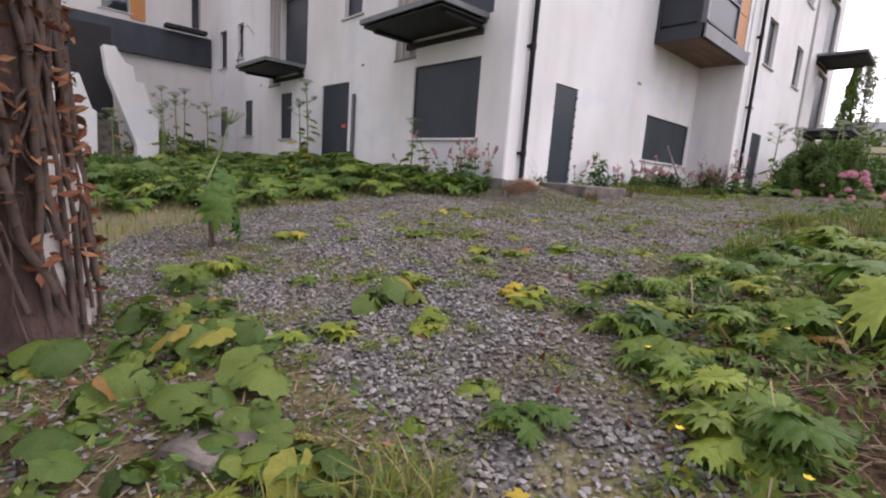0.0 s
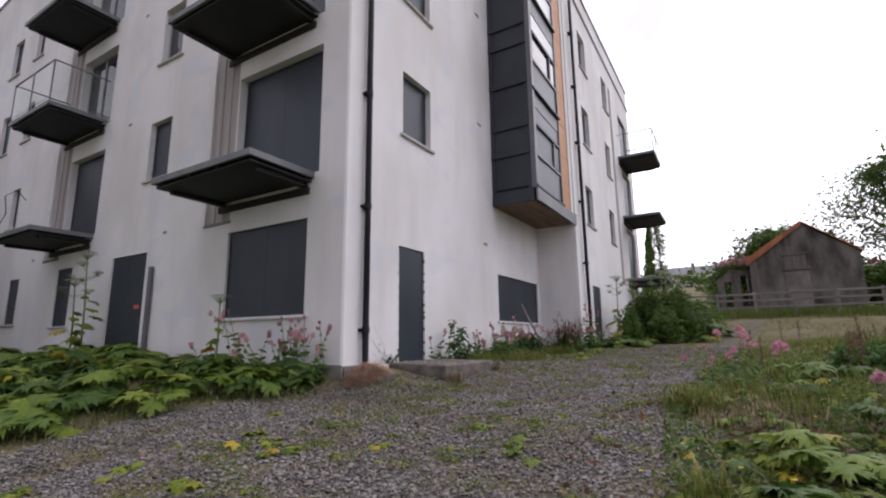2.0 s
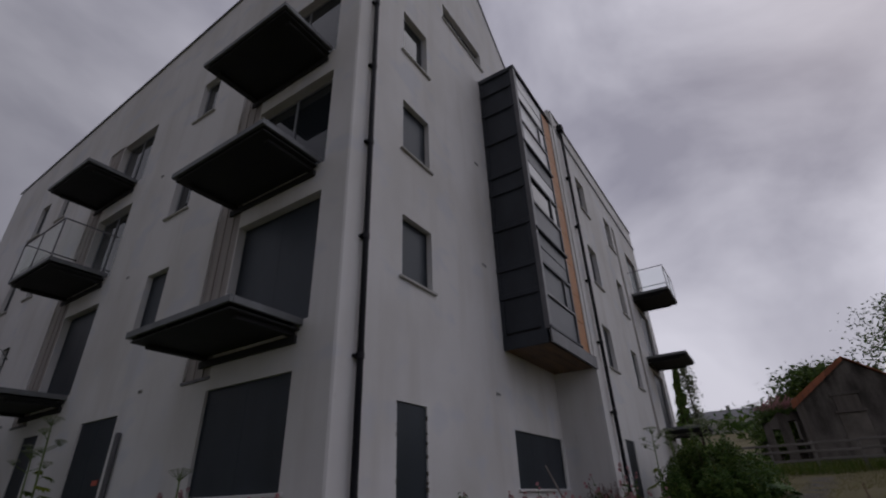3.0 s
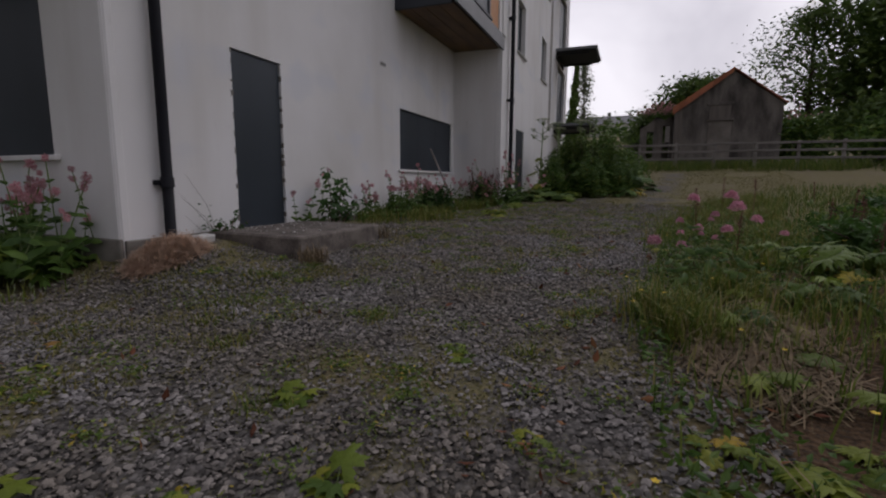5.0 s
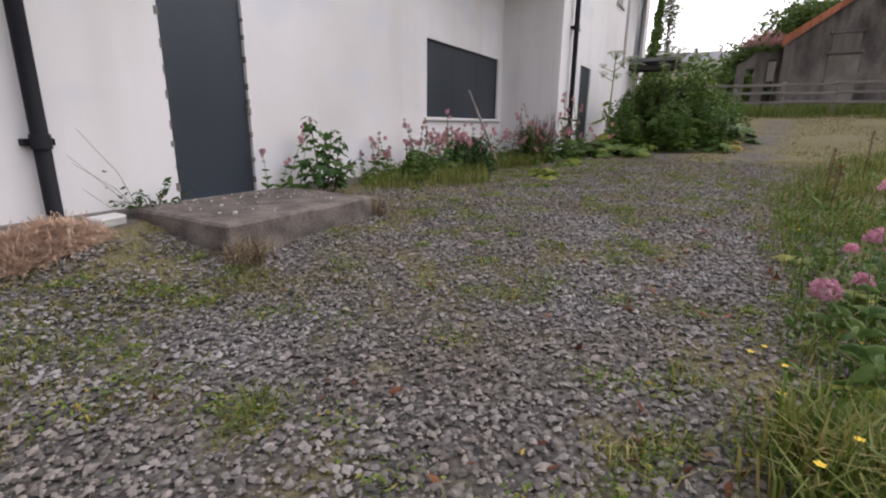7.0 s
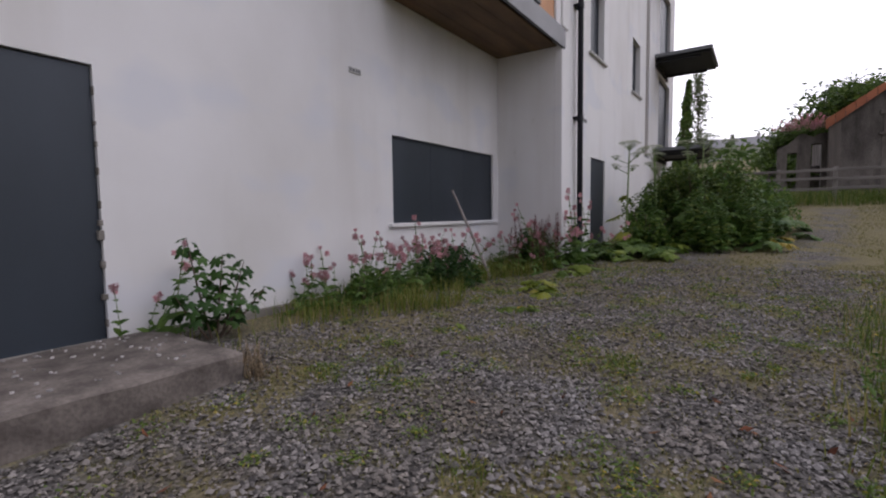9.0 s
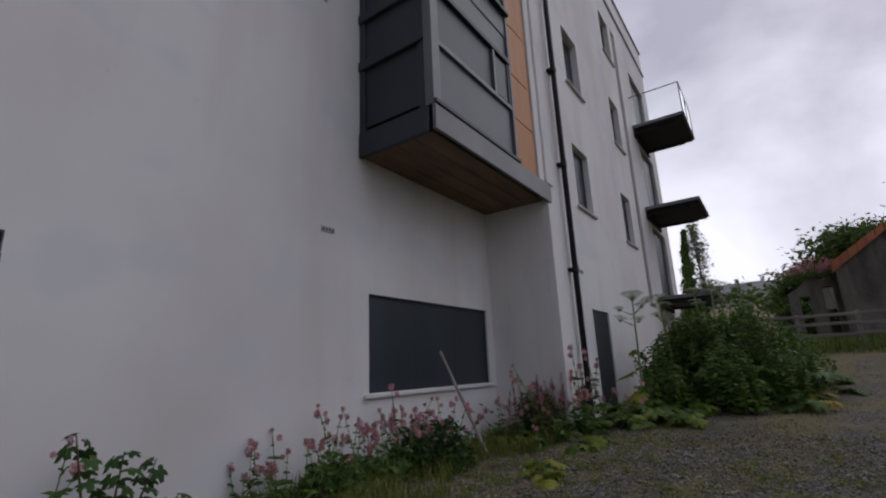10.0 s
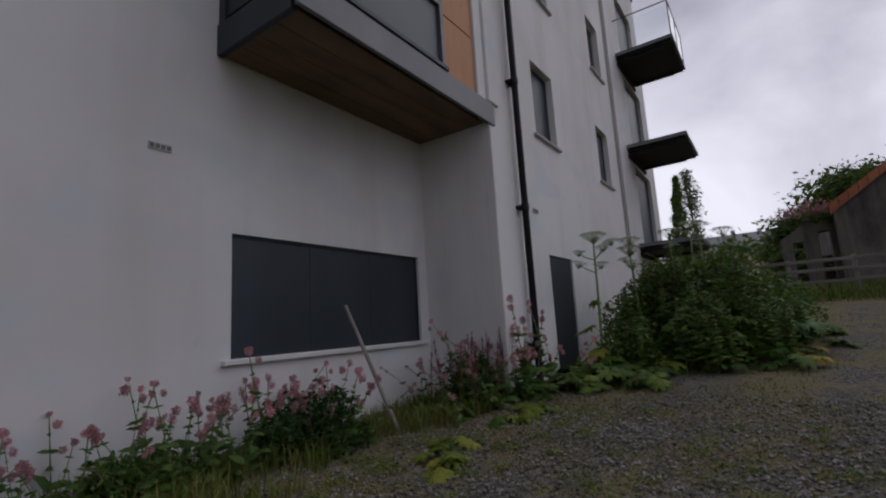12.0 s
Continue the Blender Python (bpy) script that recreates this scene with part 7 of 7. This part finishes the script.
# creeper by the steel door
def creeper():
    rng = np.random.default_rng(61)
    root = tagged(empty("creeper", pose(1.15, -0.12, 0.05)), "small dark creeper at the foot of the door", "plant")
    h = Heap()
    bm = bmesh.new()
    for k in range(7):
        a = rng.uniform(0.3, 2.8)
        e = Vector((math.cos(a) * rng.uniform(0.2, 0.45), -0.03, math.sin(a) * rng.uniform(0.15, 0.34)))
        tube(bm, [(0, 0, -0.06), e * 0.5 + Vector((0, -0.02, 0.03)), e], [0.005, 0.004, 0.002], 5)
        leaf_quads(h, np.array([e * t for t in np.linspace(0.2, 1, 12)]) + rng.normal(size=(12, 3)) * 0.02, 0.035, rng)
    for k in range(4):
        e = Vector((-rng.uniform(0.3, 0.75), 0.08, rng.uniform(0.15, 0.75)))
        tube(bm, [(-0.1, 0.04, 0.0), e * 0.5 + Vector((0, 0, -0.06 * (k % 3))), e], [0.0028, 0.002, 0.001], 4)
        leaf_quads(h, np.array([e * t for t in (0.3, 0.45, 0.6)]) + rng.normal(size=(3, 3)) * np.array((0.03, 0.005, 0.03)), 0.025, rng)
    link("stem", bm, TWIG, root)["kind"] = "stuff"
    h.thing("foliage", [G_DARK], parent=root)["kind"] = "stuff"


creeper()

# ivy cable hanging from the far balcony
tagged(link("hanging_cable", tube(bmesh.new(), [(-1.2, 10.93, 3.18), (-1.15, 11.1, 3.5), (-1.0, 11.15, 3.9), (-1.1, 11.05, 4.35), (-0.9, 10.95, 4.55), (-0.7, 10.9, 4.3)], 0.011, 6), BLACKPIPE), "loose black cable curling over the balcony edge", "cable")

# small yellow flowers on the bank
ry = np.random.default_rng(51)
h = Heap()
for k in range(90):
    x = ry.uniform(-7, 7)
    y = float(edge_y(x)) - ry.uniform(-0.25, 1.6)
    c = np.array((x, y, gn(x, y) + ry.uniform(0.05, 0.3)))
    strip(c - (0, 0, c[2] - gn(x, y)), c, 0.002, h, 1)
    for j in range(5):
        a = j * 1.257
        u_ = np.array((math.cos(a), math.sin(a), 0.25)); w_ = np.array((-math.sin(a), math.cos(a), 0))
        h.add([c, c + u_ * 0.009 + w_ * 0.006, c + u_ * 0.016, c + u_ * 0.009 - w_ * 0.006], [(0, 1, 2, 3)], 0)
tagged(h.thing("yellow_flowers", [YELLOWFL, PETIOLE]), "scattered small yellow flowers along the bank", "flowers", kind="stuff")
h = Heap()
for k in range(420):
    x, y = (ry.uniform(-6, -0.4), ry.uniform(-0.2, 1.1)) if k % 4 else (ry.uniform(6.2, 12.5), -1.5 - ry.uniform(0, 1.1))
    c = np.array((x, y, gn(x, y) + ry.uniform(0.05, 0.16)))
    strip(c - (0, 0, c[2] - gn(x, y)), c, 0.0015, h, 1)
    leaf_quads(h, np.array([c] * 3) + ry.normal(size=(3, 3)) * 0.006, 0.009, ry)
tagged(h.thing("white_flowers", [CREAMFL, PETIOLE]), "tiny white flowers edging the weed bed and lane", "flowers", kind="stuff")

# dead leaves lying about
h = Heap()
n_ = 520
x = ry.uniform(-8, 4, n_)
y = np.where(ry.uniform(size=n_) < 0.75, edge_y(x) - ry.uniform(-0.9, 1.8, n_), ry.uniform(-5, -0.5, n_))
leaf_quads(h, np.stack([x, y, gz(x, y) + 0.025], 1), 0.035, ry, up=3.0)
tagged(h.thing("dead_leaves", [DEADLEAF]), "curled brown dead leaves on the ground", "leaves", kind="stuff")


# ---- loose stones ----
def stones(n_, seed):
    rng = np.random.default_rng(seed)
    x = rng.uniform(-8.2, 9.5, n_ * 3)
    y = rng.uniform(-6.8, 0.6, n_ * 3)
    lim = np.where(x > 0.2, -0.55, np.interp(x, (-9, -7.5, -6, -4, -2, 0), (-2.4, -0.8, 0.5, 0.8, 0.9, 0.0)))
    ok = (y > edge_y(x) - 0.35) & (y < lim) & ~((x > 0.92) & (x < 2.72) & (y > -1.32)) & ~((x < -6.2) & (y < -2.1) & (y > -5.2) & (rng.uniform(size=n_ * 3) < 0.7)) & (rng.uniform(size=n_ * 3) < np.clip(1.25 - 0.10 * np.maximum(0, x), 0.15, 1))
    x, y = x[ok], y[ok]
    bare = rng.uniform(size=len(x)) > 0.66 * np.maximum(patch(x, y), np.clip((y + 2.2) / 1.0, 0, 1) * np.clip((x - 3) / 1.5, 0, 0.8))
    x, y = x[bare][:n_], y[bare][:n_]
    n_ = len(x)
    s = 0.0065 + 0.0135 * rng.uniform(size=n_) ** 2.4
    base = np.array([(1, 0, 0), (0, 1, 0), (-1, 0, 0), (0, -1, 0), (0.1, 0.1, 0.62), (0, 0, -0.6), (0.62, 0.55, 0.33), (-0.55, -0.6, 0.3)])
    tri_ = [(0, 1, 6), (1, 4, 6), (4, 0, 6), (2, 3, 7), (3, 4, 7), (4, 2, 7), (1, 2, 4), (3, 0, 4), (1, 0, 5), (2, 1, 5), (3, 2, 5), (0, 3, 5)]
    v = base[None] * s[:, None, None] * rng.uniform(0.65, 1.35, (n_, 8, 3)) * rng.uniform(0.7, 1.35, (n_, 1, 3))
    az = rng.uniform(0, 6.28, n_)
    tx = rng.normal(size=n_) * 0.3
    ca, sa, ct, stn = np.cos(az)[:, None], np.sin(az)[:, None], np.cos(tx)[:, None], np.sin(tx)[:, None]
    X, Y, Z = v[..., 0], v[..., 1] * ct - v[..., 2] * stn, v[..., 1] * stn + v[..., 2] * ct
    v = np.stack([X * ca - Y * sa, X * sa + Y * ca, Z], -1)
    v = v + np.stack([x, y, gz(x, y) + s * 0.25 + 0.008], 1)[:, None]
    f = (np.array(tri_)[None] + 8 * np.arange(n_)[:, None, None]).reshape(-1, 3)
    me = bpy.data.meshes.new("gravel")
    me.from_pydata(v.reshape(-1, 3).tolist(), [], f.tolist())
    me.materials.append(GRAVELST)
    return tagged(new("gravel", me), "loose angular grey gravel on the track", "gravel", kind="stuff")


stones(140000, 77)
